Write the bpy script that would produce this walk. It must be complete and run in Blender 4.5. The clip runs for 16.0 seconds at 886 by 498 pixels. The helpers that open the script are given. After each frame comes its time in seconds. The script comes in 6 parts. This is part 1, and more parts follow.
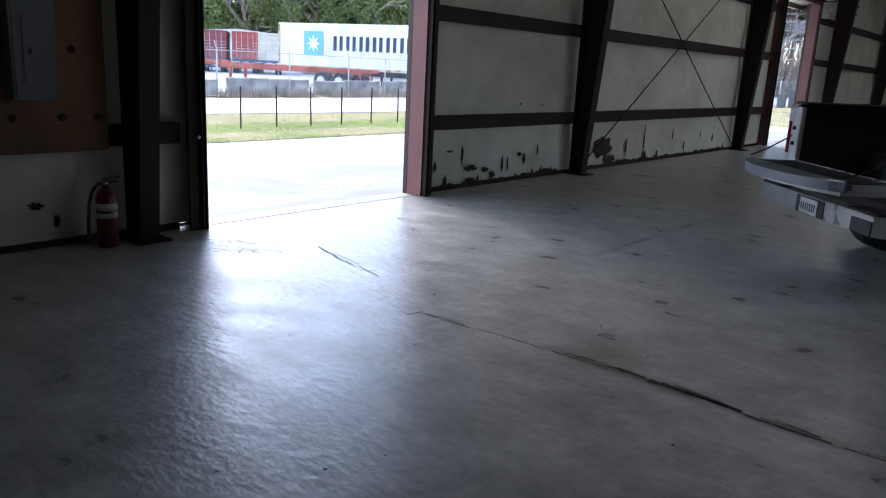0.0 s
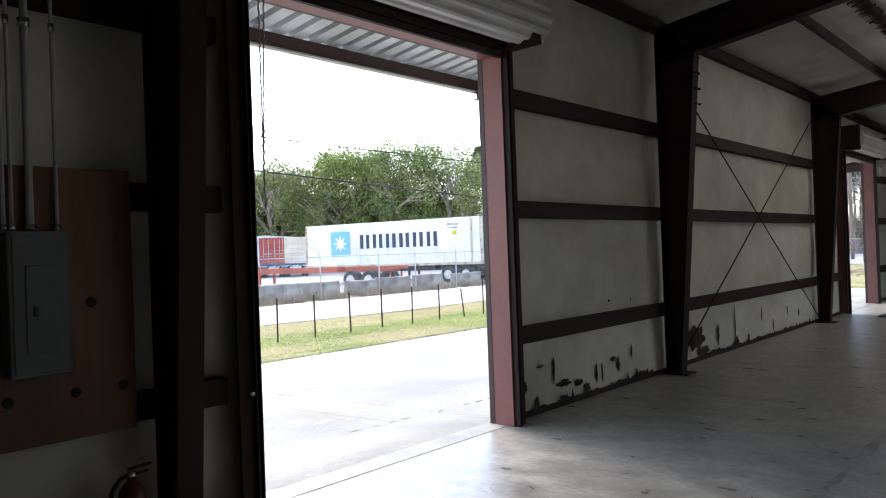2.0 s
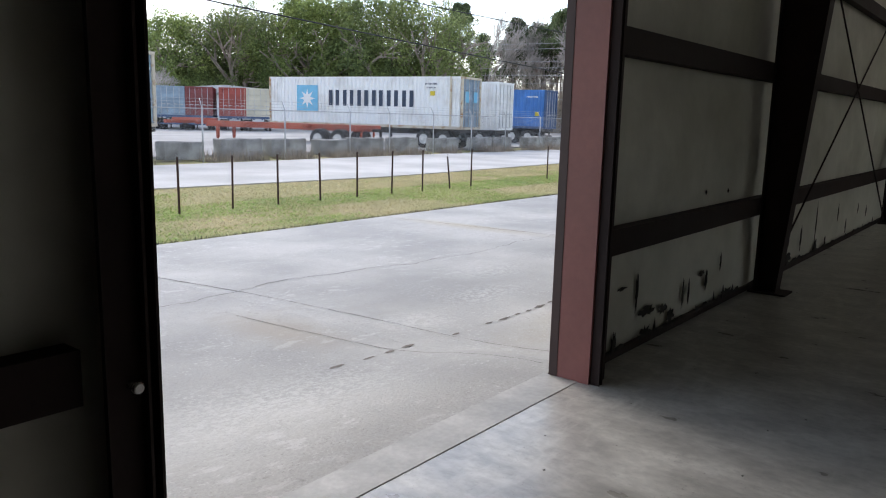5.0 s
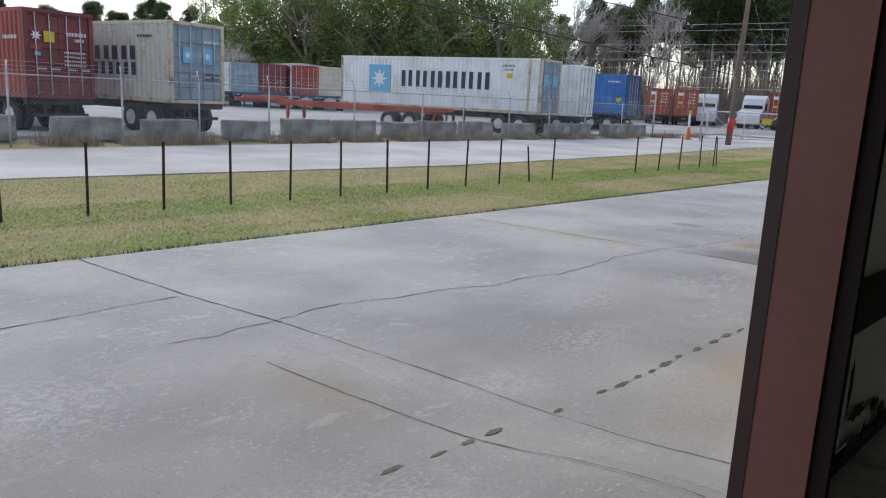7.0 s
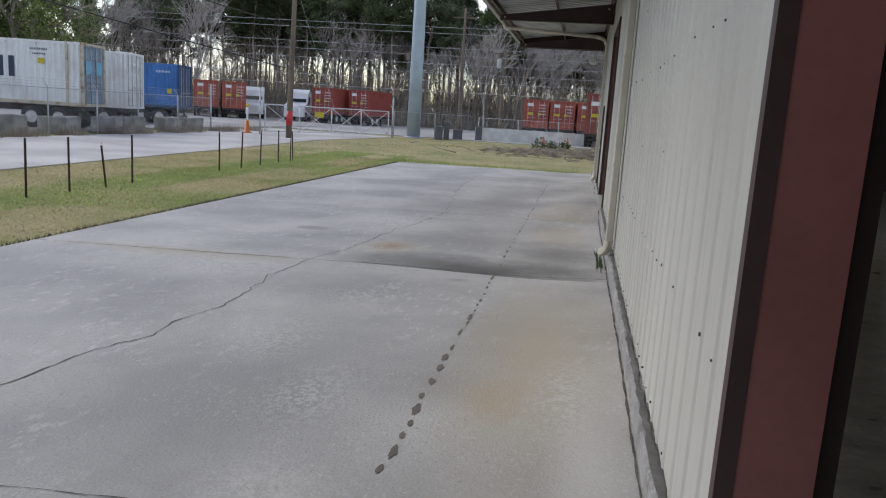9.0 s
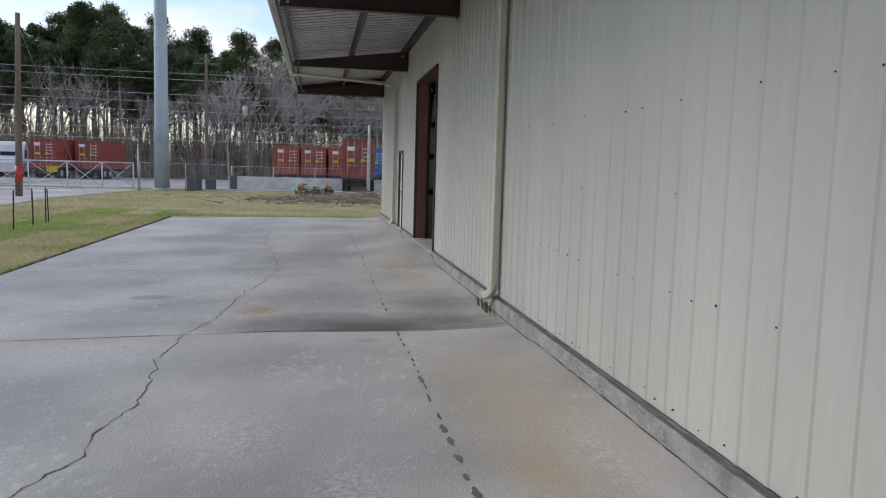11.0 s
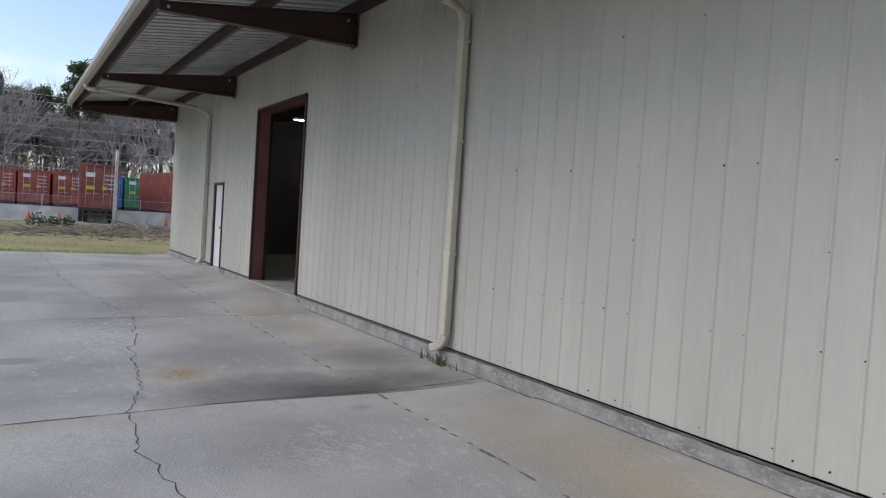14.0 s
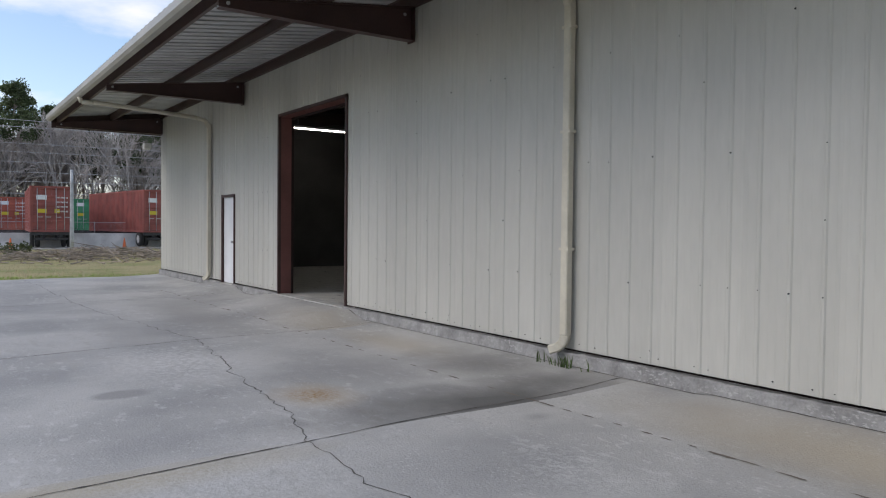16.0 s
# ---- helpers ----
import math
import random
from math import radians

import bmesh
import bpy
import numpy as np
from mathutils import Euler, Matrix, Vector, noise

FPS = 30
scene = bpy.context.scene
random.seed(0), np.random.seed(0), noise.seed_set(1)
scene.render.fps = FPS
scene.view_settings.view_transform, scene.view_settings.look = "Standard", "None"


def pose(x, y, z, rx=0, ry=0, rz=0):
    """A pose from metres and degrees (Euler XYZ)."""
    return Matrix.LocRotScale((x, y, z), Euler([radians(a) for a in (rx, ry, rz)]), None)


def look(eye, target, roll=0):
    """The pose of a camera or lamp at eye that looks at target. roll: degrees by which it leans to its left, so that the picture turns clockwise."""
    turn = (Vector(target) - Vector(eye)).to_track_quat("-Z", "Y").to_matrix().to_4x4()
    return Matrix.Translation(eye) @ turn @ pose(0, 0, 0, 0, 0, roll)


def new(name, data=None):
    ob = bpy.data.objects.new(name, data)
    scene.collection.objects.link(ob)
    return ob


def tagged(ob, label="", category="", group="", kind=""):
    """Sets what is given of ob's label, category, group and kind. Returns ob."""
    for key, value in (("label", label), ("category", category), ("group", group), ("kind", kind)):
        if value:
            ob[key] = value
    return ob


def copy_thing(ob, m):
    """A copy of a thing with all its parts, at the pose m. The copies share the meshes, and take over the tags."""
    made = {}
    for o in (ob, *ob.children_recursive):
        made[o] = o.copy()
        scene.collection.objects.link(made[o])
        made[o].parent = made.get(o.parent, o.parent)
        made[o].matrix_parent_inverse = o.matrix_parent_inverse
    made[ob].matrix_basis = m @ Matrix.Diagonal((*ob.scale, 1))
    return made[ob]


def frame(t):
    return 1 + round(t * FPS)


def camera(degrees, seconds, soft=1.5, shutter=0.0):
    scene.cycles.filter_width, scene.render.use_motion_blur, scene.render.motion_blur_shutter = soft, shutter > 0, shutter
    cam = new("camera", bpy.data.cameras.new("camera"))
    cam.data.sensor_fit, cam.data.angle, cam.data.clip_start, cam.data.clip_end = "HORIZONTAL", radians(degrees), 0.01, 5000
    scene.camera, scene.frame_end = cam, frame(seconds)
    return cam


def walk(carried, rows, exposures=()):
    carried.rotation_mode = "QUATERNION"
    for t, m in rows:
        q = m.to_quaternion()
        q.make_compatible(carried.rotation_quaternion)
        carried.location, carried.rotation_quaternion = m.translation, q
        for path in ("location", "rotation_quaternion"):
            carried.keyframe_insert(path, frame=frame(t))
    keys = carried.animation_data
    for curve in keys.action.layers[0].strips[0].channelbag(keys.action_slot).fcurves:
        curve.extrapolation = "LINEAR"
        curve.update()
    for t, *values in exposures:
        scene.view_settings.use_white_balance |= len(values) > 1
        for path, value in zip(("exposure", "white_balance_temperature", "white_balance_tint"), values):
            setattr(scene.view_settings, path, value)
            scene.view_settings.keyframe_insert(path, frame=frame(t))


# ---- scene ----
cam = camera(61.0, 16.0, soft=1.1)

PATH = [
    (0, (-6.616, -6.053, 1.517), (-5.11, -4.825, 1.044), 2.9),
    (0.5, (-6.404, -5.644, 1.556), (-4.84, -4.482, 1.104), 0.8),
    (1, (-6.273, -5.272, 1.621), (-4.688, -4.086, 1.338), 0.1),
    (1.5, (-6.102, -4.896, 1.702), (-4.505, -3.692, 1.639), -0.2),
    (2, (-5.853, -4.564, 1.709), (-4.348, -3.247, 1.718), -2.1),
    (2.5, (-5.715, -4.209, 1.643), (-4.28, -2.828, 1.459), -1.3),
    (3, (-5.506, -3.82, 1.627), (-4.001, -2.539, 1.319), -0.1),
    (3.5, (-5.213, -3.441, 1.619), (-3.701, -2.172, 1.294), 0.1),
    (3.7, (-5.088, -3.289, 1.608), (-3.569, -2.036, 1.254), 0.2),
    (5.8, (-3.479, -1.845, 1.67), (-1.935, -0.619, 1.335), 2.2),
    (6, (-3.373, -1.755, 1.687), (-1.896, -0.45, 1.347), 2.1),
    (6.5, (-3.083, -1.404, 1.692), (-1.661, -0.043, 1.339), 2.3),
    (7, (-2.817, -1.021, 1.666), (-1.397, 0.33, 1.268), 2.8),
    (7.5, (-2.596, -0.676, 1.676), (-1.181, 0.665, 1.232), 3.0),
    (8, (-2.416, -0.322, 1.679), (-0.74, 0.691, 1.275), 4.9),
    (8.2, (-2.337, -0.165, 1.68), (-0.516, 0.567, 1.292), 5.4),
    (10.3, (-2.126, 1.711, 1.59), (-0.164, 1.854, 1.233), 2.1),
    (10.5, (-2.042, 1.883, 1.605), (-0.075, 1.951, 1.245), 1.4),
    (11, (-1.786, 2.284, 1.605), (0.175, 1.953, 1.398), 1.6),
    (11.5, (-1.572, 2.673, 1.657), (0.342, 2.092, 1.629), 2.0),
    (12, (-1.339, 3.051, 1.652), (0.551, 2.398, 1.628), 1.4),
    (12.5, (-1.076, 3.42, 1.595), (0.733, 2.568, 1.569), 3.3),
    (13, (-0.784, 3.794, 1.564), (0.975, 2.843, 1.51), 4.5),
    (13.5, (-0.488, 4.174, 1.55), (1.261, 3.207, 1.471), 3.5),
    (14, (-0.176, 4.568, 1.547), (1.552, 3.564, 1.47), 3.7),
    (14.5, (0.121, 4.88, 1.461), (1.839, 3.859, 1.381), 3.6),
    (15, (0.512, 5.215, 1.403), (2.206, 4.157, 1.294), 2.7),
    (15.5, (0.938, 5.58, 1.364), (2.555, 4.408, 1.259), 3.5),
    (16, (1.26, 5.951, 1.389), (2.908, 4.819, 1.332), 0.6),
]
EXPOSURES = [(0.0, 2.5, 5850, 16), (1.0, 2.5, 6100, 16), (2.0, 2.45, 6550, 13), (2.6, 2.2, 6650, 13), (3.7, 2.05, 6700, 13), (5.6, 1.28, 6750, 13), (6.0, 1.18, 6750, 13), (6.5, 0.98, 6750, 13),
             (7.2, 0.86, 6750, 13), (8.2, 0.8, 6750, 13), (10.3, 0.68, 6700, 13.5), (16.0, 0.68, 6650, 13.5)]
walk(cam, [(t, look(eye, at, lean)) for t, eye, at, lean in PATH], EXPOSURES)

# ---- light ----
SUN_ELEVATION, SUN_AZIMUTH = 38.0, 20.0
world = bpy.data.worlds.new("sky")
scene.world = world
world.use_nodes = True
wn, wl = world.node_tree.nodes, world.node_tree.links
background = wn["Background"]
sky = wn.new("ShaderNodeTexSky")
sky.sky_type, sky.sun_disc = "NISHITA", False
sky.sun_elevation, sky.sun_rotation = radians(SUN_ELEVATION), radians(SUN_AZIMUTH)
sky.air_density, sky.dust_density, sky.ozone_density = 1.0, 0.8, 1.6
cloud_map = wn.new("ShaderNodeMapping")
cloud_map.inputs["Scale"].default_value = (1.0, 1.0, 3.2)
cloud_at = wn.new("ShaderNodeTexCoord")
cloud_noise = wn.new("ShaderNodeTexNoise")
cloud_noise.inputs["Scale"].default_value = 2.3
cloud_noise.inputs["Detail"].default_value = 7
cloud_noise.inputs["Roughness"].default_value = 0.55
cloud_ramp = wn.new("ShaderNodeValToRGB")
cloud_ramp.color_ramp.elements[0].position = 0.47
cloud_ramp.color_ramp.elements[1].position = 0.60
cloud_mix = wn.new("ShaderNodeMixRGB")
cloud_mix.inputs["Color2"].default_value = (4.9, 5.15, 5.6, 1)
wl.new(cloud_at.outputs["Generated"], cloud_map.inputs["Vector"])
wl.new(cloud_map.outputs["Vector"], cloud_noise.inputs["Vector"])
wl.new(cloud_noise.outputs["Fac"], cloud_ramp.inputs["Fac"])
wl.new(cloud_ramp.outputs["Color"], cloud_mix.inputs["Fac"])
wl.new(sky.outputs["Color"], cloud_mix.inputs["Color1"])
wl.new(cloud_mix.outputs["Color"], background.inputs["Color"])
background.inputs["Strength"].default_value = 0.125

sun = new("sun", bpy.data.lights.new("sun", "SUN"))
sun.data.energy, sun.data.angle, sun.data.color = 0.85, radians(30), (1.0, 0.97, 0.93)
sun_from = Vector((math.sin(radians(SUN_AZIMUTH)), math.cos(radians(SUN_AZIMUTH)), math.tan(radians(SUN_ELEVATION)))) * 40
sun.matrix_world = look(sun_from, (0, 0, 0))


# ---- materials ----
def mat(name, base, rough=0.6, metal=0.0, var=0.18, scale=1.5, fine=40.0, bump=0.15, other=None, spread=(0.4, 0.65),
        stretch=(1, 1, 1), spec=0.5, piece=0.0, rough_var=0.12, bump_scale=None):
    """A painted, stained or grained surface: two scales of noise in colour, gloss and relief."""
    m = bpy.data.materials.new(name)
    m.use_nodes = True
    n, k = m.node_tree.nodes, m.node_tree.links
    b = n["Principled BSDF"]
    at, mp = n.new("ShaderNodeTexCoord"), n.new("ShaderNodeMapping")
    mp.inputs["Scale"].default_value = stretch
    k.new(at.outputs["Object"], mp.inputs["Vector"])
    big, small = n.new("ShaderNodeTexNoise"), n.new("ShaderNodeTexNoise")
    for t, s, d in ((big, scale, 6), (small, fine, 4)):
        t.inputs["Scale"].default_value, t.inputs["Detail"].default_value = s, d
        k.new(mp.outputs["Vector"], t.inputs["Vector"])
    ramp = n.new("ShaderNodeValToRGB")
    ramp.color_ramp.elements[0].position, ramp.color_ramp.elements[1].position = spread
    dark = tuple(c * (1 - var) for c in base) if other is None else other
    ramp.color_ramp.elements[0].color = (*dark, 1)
    ramp.color_ramp.elements[1].color = (*(tuple(min(1, c * (1 + var * 0.4)) for c in base) if other is None else base), 1)
    k.new(big.outputs["Fac"], ramp.inputs["Fac"])
    grain = n.new("ShaderNodeMapRange")
    grain.inputs["To Min"].default_value, grain.inputs["To Max"].default_value = 1 - var * 0.9, 1 + var * 0.6
    k.new(small.outputs["Fac"], grain.inputs["Value"])
    mul = n.new("ShaderNodeMixRGB")
    mul.blend_type, mul.inputs["Fac"].default_value = "MULTIPLY", 1.0
    k.new(ramp.outputs["Color"], mul.inputs["Color1"])
    k.new(grain.outputs["Result"], mul.inputs["Color2"])
    colour = mul.outputs["Color"]
    if piece:
        info, pr, pm = n.new("ShaderNodeObjectInfo"), n.new("ShaderNodeMapRange"), n.new("ShaderNodeMixRGB")
        pr.inputs["To Min"].default_value, pr.inputs["To Max"].default_value = 1 - piece, 1 + piece
        k.new(info.outputs["Random"], pr.inputs["Value"])
        pm.blend_type, pm.inputs["Fac"].default_value = "MULTIPLY", 1.0
        k.new(colour, pm.inputs["Color1"])
        k.new(pr.outputs["Result"], pm.inputs["Color2"])
        colour = pm.outputs["Color"]
    k.new(colour, b.inputs["Base Color"])
    rr = n.new("ShaderNodeMapRange")
    rr.inputs["To Min"].default_value, rr.inputs["To Max"].default_value = max(0.03, rough - rough_var), min(1, rough + rough_var)
    k.new(big.outputs["Fac"], rr.inputs["Value"])
    k.new(rr.outputs["Result"], b.inputs["Roughness"])
    b.inputs["Metallic"].default_value = metal
    b.inputs["Specular IOR Level"].default_value = spec
    if bump:
        bp = n.new("ShaderNodeBump")
        bp.inputs["Strength"].default_value, bp.inputs["Distance"].default_value = bump, 0.02
        k.new(small.outputs["Fac"], bp.inputs["Height"])
        k.new(bp.outputs["Normal"], b.inputs["Normal"])
    return m


def speckle(m, scale, colour, amount, low, high, stretch=(1, 1, 1)):
    """Scatters flecks of a second colour over a material, where a fine noise peaks."""
    n, k = m.node_tree.nodes, m.node_tree.links
    b = n["Principled BSDF"]
    old = b.inputs["Base Color"].links[0].from_socket
    at, mp, nz, wide = n.new("ShaderNodeTexCoord"), n.new("ShaderNodeMapping"), n.new("ShaderNodeTexNoise"), n.new("ShaderNodeTexNoise")
    mp.inputs["Scale"].default_value = stretch
    nz.inputs["Scale"].default_value, nz.inputs["Detail"].default_value, nz.inputs["Roughness"].default_value = scale, 6, 0.65
    wide.inputs["Scale"].default_value, wide.inputs["Detail"].default_value = scale * 0.09, 2
    rg, wr, mu, mix = n.new("ShaderNodeMapRange"), n.new("ShaderNodeMapRange"), n.new("ShaderNodeMath"), n.new("ShaderNodeMixRGB")
    rg.inputs["From Min"].default_value, rg.inputs["From Max"].default_value, rg.inputs["To Max"].default_value = low, high, amount
    wr.inputs["From Min"].default_value, wr.inputs["From Max"].default_value = 0.42, 0.62
    mu.operation = "MULTIPLY"
    k.new(at.outputs["Object"], mp.inputs["Vector"])
    for t in (nz, wide):
        k.new(mp.outputs["Vector"], t.inputs["Vector"])
    k.new(nz.outputs["Fac"], rg.inputs["Value"])
    k.new(wide.outputs["Fac"], wr.inputs["Value"])
    k.new(rg.outputs["Result"], mu.inputs[0])
    k.new(wr.outputs["Result"], mu.inputs[1])
    k.new(mu.outputs["Value"], mix.inputs["Fac"])
    k.new(old, mix.inputs["Color1"])
    mix.inputs["Color2"].default_value = (*colour, 1)
    k.new(mix.outputs["Color"], b.inputs["Base Color"])


def tint_spot(m, centre, size, colour, amount, edge=0.25, warp=0.5, flake=0.0):
    """Lays a stain of a given colour with a ragged outline over a material; centre and size in the object's metres."""
    n, k = m.node_tree.nodes, m.node_tree.links
    b = n["Principled BSDF"]
    old = b.inputs["Base Color"].links[0].from_socket
    at, mp, nz = n.new("ShaderNodeTexCoord"), n.new("ShaderNodeMapping"), n.new("ShaderNodeTexNoise")
    mp.vector_type = "TEXTURE"
    mp.inputs["Location"].default_value, mp.inputs["Scale"].default_value = centre, size
    nz.inputs["Scale"].default_value, nz.inputs["Detail"].default_value = 2.2, 5
    ln, add, ramp, fac, mix = (n.new("ShaderNodeVectorMath"), n.new("ShaderNodeMath"), n.new("ShaderNodeMapRange"), n.new("ShaderNodeMath"),
                               n.new("ShaderNodeMixRGB"))
    ln.operation, add.operation, fac.operation = "LENGTH", "MULTIPLY_ADD", "MULTIPLY"
    k.new(at.outputs["Object"], mp.inputs["Vector"])
    k.new(at.outputs["Object"], nz.inputs["Vector"])
    k.new(mp.outputs["Vector"], ln.inputs[0])
    k.new(nz.outputs["Fac"], add.inputs[0])
    add.inputs[1].default_value = warp
    k.new(ln.outputs["Value"], add.inputs[2])
    ramp.inputs["From Min"].default_value, ramp.inputs["From Max"].default_value = 1 + warp * 0.5, 1 + warp * 0.5 - edge * 2
    k.new(add.outputs["Value"], ramp.inputs["Value"])
    k.new(ramp.outputs["Result"], fac.inputs[0])
    fac.inputs[1].default_value = amount
    out = fac.outputs["Value"]
    if flake:
        bits, cut, both = n.new("ShaderNodeTexNoise"), n.new("ShaderNodeMapRange"), n.new("ShaderNodeMath")
        bits.inputs["Scale"].default_value, bits.inputs["Detail"].default_value, bits.inputs["Roughness"].default_value = flake, 6, 0.7
        cut.inputs["From Min"].default_value, cut.inputs["From Max"].default_value = 0.48, 0.55
        both.operation = "MULTIPLY"
        k.new(at.outputs["Object"], bits.inputs["Vector"])
        k.new(bits.outputs["Fac"], cut.inputs["Value"])
        k.new(cut.outputs["Result"], both.inputs[0])
        k.new(out, both.inputs[1])
        out = both.outputs["Value"]
    k.new(out, mix.inputs["Fac"])
    k.new(old, mix.inputs["Color1"])
    mix.inputs["Color2"].default_value = (*colour, 1)
    k.new(mix.outputs["Color"], b.inputs["Base Color"])


WALL_PAINT = mat("cream wall paint", (0.49, 0.48, 0.435), 0.42, var=0.10, scale=0.7, fine=14, bump=0.05, stretch=(1, 1, 0.25), piece=0.03)


def weathered(name):
    """Pale apron concrete: mottled, scaled to crisp pale flakes, with fine dark pores."""
    m = mat(name, (0.46, 0.45, 0.425), 0.85, var=0.24, scale=0.55, fine=55, bump=0.25, other=(0.315, 0.312, 0.30), spread=(0.38, 0.62), piece=0.05)
    speckle(m, 9.0, (0.58, 0.57, 0.55), 0.5, 0.57, 0.62, (0.55, 1, 1))
    speckle(m, 5.0, (0.36, 0.345, 0.32), 0.55, 0.53, 0.60, (0.6, 1.2, 1))
    speckle(m, 34.0, (0.60, 0.59, 0.57), 0.5, 0.57, 0.63, (0.7, 1, 1))
    speckle(m, 60.0, (0.22, 0.215, 0.20), 0.55, 0.57, 0.63)
    speckle(m, 26.0, (0.25, 0.245, 0.23), 0.6, 0.58, 0.66)
    return m


CONCRETE = weathered("weathered concrete")
STAINED = weathered("stained weathered concrete")
CURB = mat("foundation concrete", (0.33, 0.325, 0.315), 0.9, var=0.4, scale=3.5, fine=38, bump=0.6, other=(0.20, 0.195, 0.19), spread=(0.34, 0.6))
speckle(CURB, 30.0, (0.50, 0.49, 0.47), 0.6, 0.54, 0.6, (0.5, 1, 1))
FLOOR = mat("polished slab", (0.58, 0.57, 0.525), 0.35, var=0.45, scale=4.2, fine=22, bump=0.24, other=(0.33, 0.32, 0.295), spread=(0.34, 0.66), rough_var=0.22, stretch=(1, 0.6, 1), spec=0.8)
DIRT_AND_SHADE = mat("crack dirt and edge shade", (0.075, 0.068, 0.058), 0.95, var=0.4, scale=9, fine=60, bump=0.5)
speckle(FLOOR, 24.0, (0.26, 0.25, 0.235), 0.55, 0.50, 0.68, (1, 0.7, 1))
speckle(FLOOR, 60.0, (0.15, 0.14, 0.13), 0.6, 0.60, 0.66)
speckle(FLOOR, 11.0, (0.62, 0.61, 0.57), 0.6, 0.50, 0.66, (0.35, 1, 1))
JOINT_DIRT = mat("pale joint dirt", (0.12, 0.11, 0.095), 0.95, var=0.5, scale=5, fine=40, bump=0.4)
SILL = mat("worn threshold concrete", (0.46, 0.455, 0.43), 0.6, var=0.25, scale=2.5, fine=30, bump=0.15)
LEDGE = mat("ledge dirt", (0.17, 0.165, 0.155), 0.95, var=0.35, scale=3, fine=30, bump=0.3)
DRIP = mat("damp drip stain", (0.16, 0.135, 0.11), 0.85, var=0.25, scale=6, fine=40, bump=0.0)
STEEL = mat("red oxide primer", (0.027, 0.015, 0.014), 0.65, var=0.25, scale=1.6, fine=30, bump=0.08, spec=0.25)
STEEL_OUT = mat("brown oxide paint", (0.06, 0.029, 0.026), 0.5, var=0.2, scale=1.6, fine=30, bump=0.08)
JAMB = mat("faded red jamb paint", (0.29, 0.105, 0.092), 0.45, var=0.16, scale=1.2, fine=25, bump=0.06)
# the same jamb red, darkened for the canopy's shade on the second door
JAMB_SHADED = mat("shaded red jamb paint", (0.18, 0.07, 0.06), 0.5, var=0.2, scale=1.2, fine=25, bump=0.06)
INSUL = mat("white vinyl insulation", (0.66, 0.645, 0.57), 0.5, var=0.2, scale=0.9, fine=5, bump=0.35, other=(0.50, 0.485, 0.41), spread=(0.3, 0.6))
# near-black colour that puts the hall's unlit depth onto the end wall
END_SHADE = mat("end wall shade", (0.05, 0.047, 0.044), 0.7, var=0.3, scale=1.2, fine=20, bump=0.08)
CEIL = mat("ceiling insulation", (0.60, 0.58, 0.52), 0.45, var=0.2, scale=0.8, fine=4, bump=0.5)
TORN = mat("torn brown fibre", (0.16, 0.10, 0.05), 0.95, var=0.6, scale=5, fine=40, bump=0.8, other=(0.05, 0.035, 0.02))
CHARRED = mat("dark torn fibre", (0.05, 0.034, 0.024), 0.95, var=0.5, scale=8, fine=40, bump=0.8)
GAP = mat("black mould tear", (0.03, 0.027, 0.024), 0.9, var=0.4, scale=6, fine=40)
SHEET = mat("galvanised sheet", (0.55, 0.56, 0.57), 0.5, 0.25, var=0.18, scale=1.3, fine=12, bump=0.04)
GUTTER = mat("gutter paint", (0.40, 0.385, 0.35), 0.45, var=0.16, scale=1.2, fine=20, bump=0.05)
DOWNPIPE = mat("cream downpipe paint", (0.58, 0.54, 0.44), 0.45, var=0.14, scale=1.5, fine=22, bump=0.05)
WHITE = mat("white enamel", (0.74, 0.75, 0.76), 0.4, var=0.08, scale=1.2, fine=18, bump=0.03)
COIL = mat("white door curtain", (0.62, 0.62, 0.60), 0.35, 0.1, var=0.12, scale=1.4, fine=20, bump=0.03)
BLACK = mat("black rubber", (0.025, 0.025, 0.025), 0.65, var=0.25, scale=4, fine=50, bump=0.1)
TYRE = mat("tyre rubber", (0.035, 0.034, 0.033), 0.85, var=0.3, scale=4, fine=40, bump=0.2)
CHROME = mat("bright steel", (0.62, 0.62, 0.63), 0.25, 0.9, var=0.1, scale=3, fine=40, bump=0.02)
GALV = mat("galvanised pipe", (0.48, 0.49, 0.50), 0.5, 0.25, var=0.2, scale=3, fine=40, bump=0.05)
RUSTY = mat("rusted post steel", (0.075, 0.04, 0.03), 0.8, var=0.4, scale=5, fine=60, bump=0.2)
PLY = mat("stained plywood", (0.19, 0.085, 0.04), 0.65, var=0.35, scale=1.8, fine=18, bump=0.12, stretch=(1, 1, 0.2))
speckle(PLY, 3.0, (0.06, 0.03, 0.018), 0.7, 0.42, 0.66, (1, 1, 0.45))
GREYBOX = mat("grey panel enamel", (0.10, 0.107, 0.115), 0.45, var=0.12, scale=2, fine=30, bump=0.03)
RED = mat("extinguisher red", (0.11, 0.016, 0.014), 0.35, var=0.15, scale=5, fine=40, bump=0.03)
PAPER = mat("paper label", (0.62, 0.62, 0.6), 0.6, var=0.15, scale=12, fine=60, bump=0.02)
ROAD = mat("gravel road", (0.50, 0.485, 0.46), 0.95, var=0.2, scale=0.35, fine=14, bump=0.3)
YARD = mat("yard paving", (0.42, 0.41, 0.395), 0.95, var=0.22, scale=0.2, fine=9, bump=0.3)
EARTH = mat("dry turf", (0.36, 0.30, 0.145), 0.95, var=0.3, scale=0.5, fine=26, bump=0.6, other=(0.22, 0.23, 0.07), spread=(0.36, 0.6))
WEED = mat("weed leaves", (0.10, 0.15, 0.05), 0.7, var=0.4, scale=6, fine=30, bump=0)
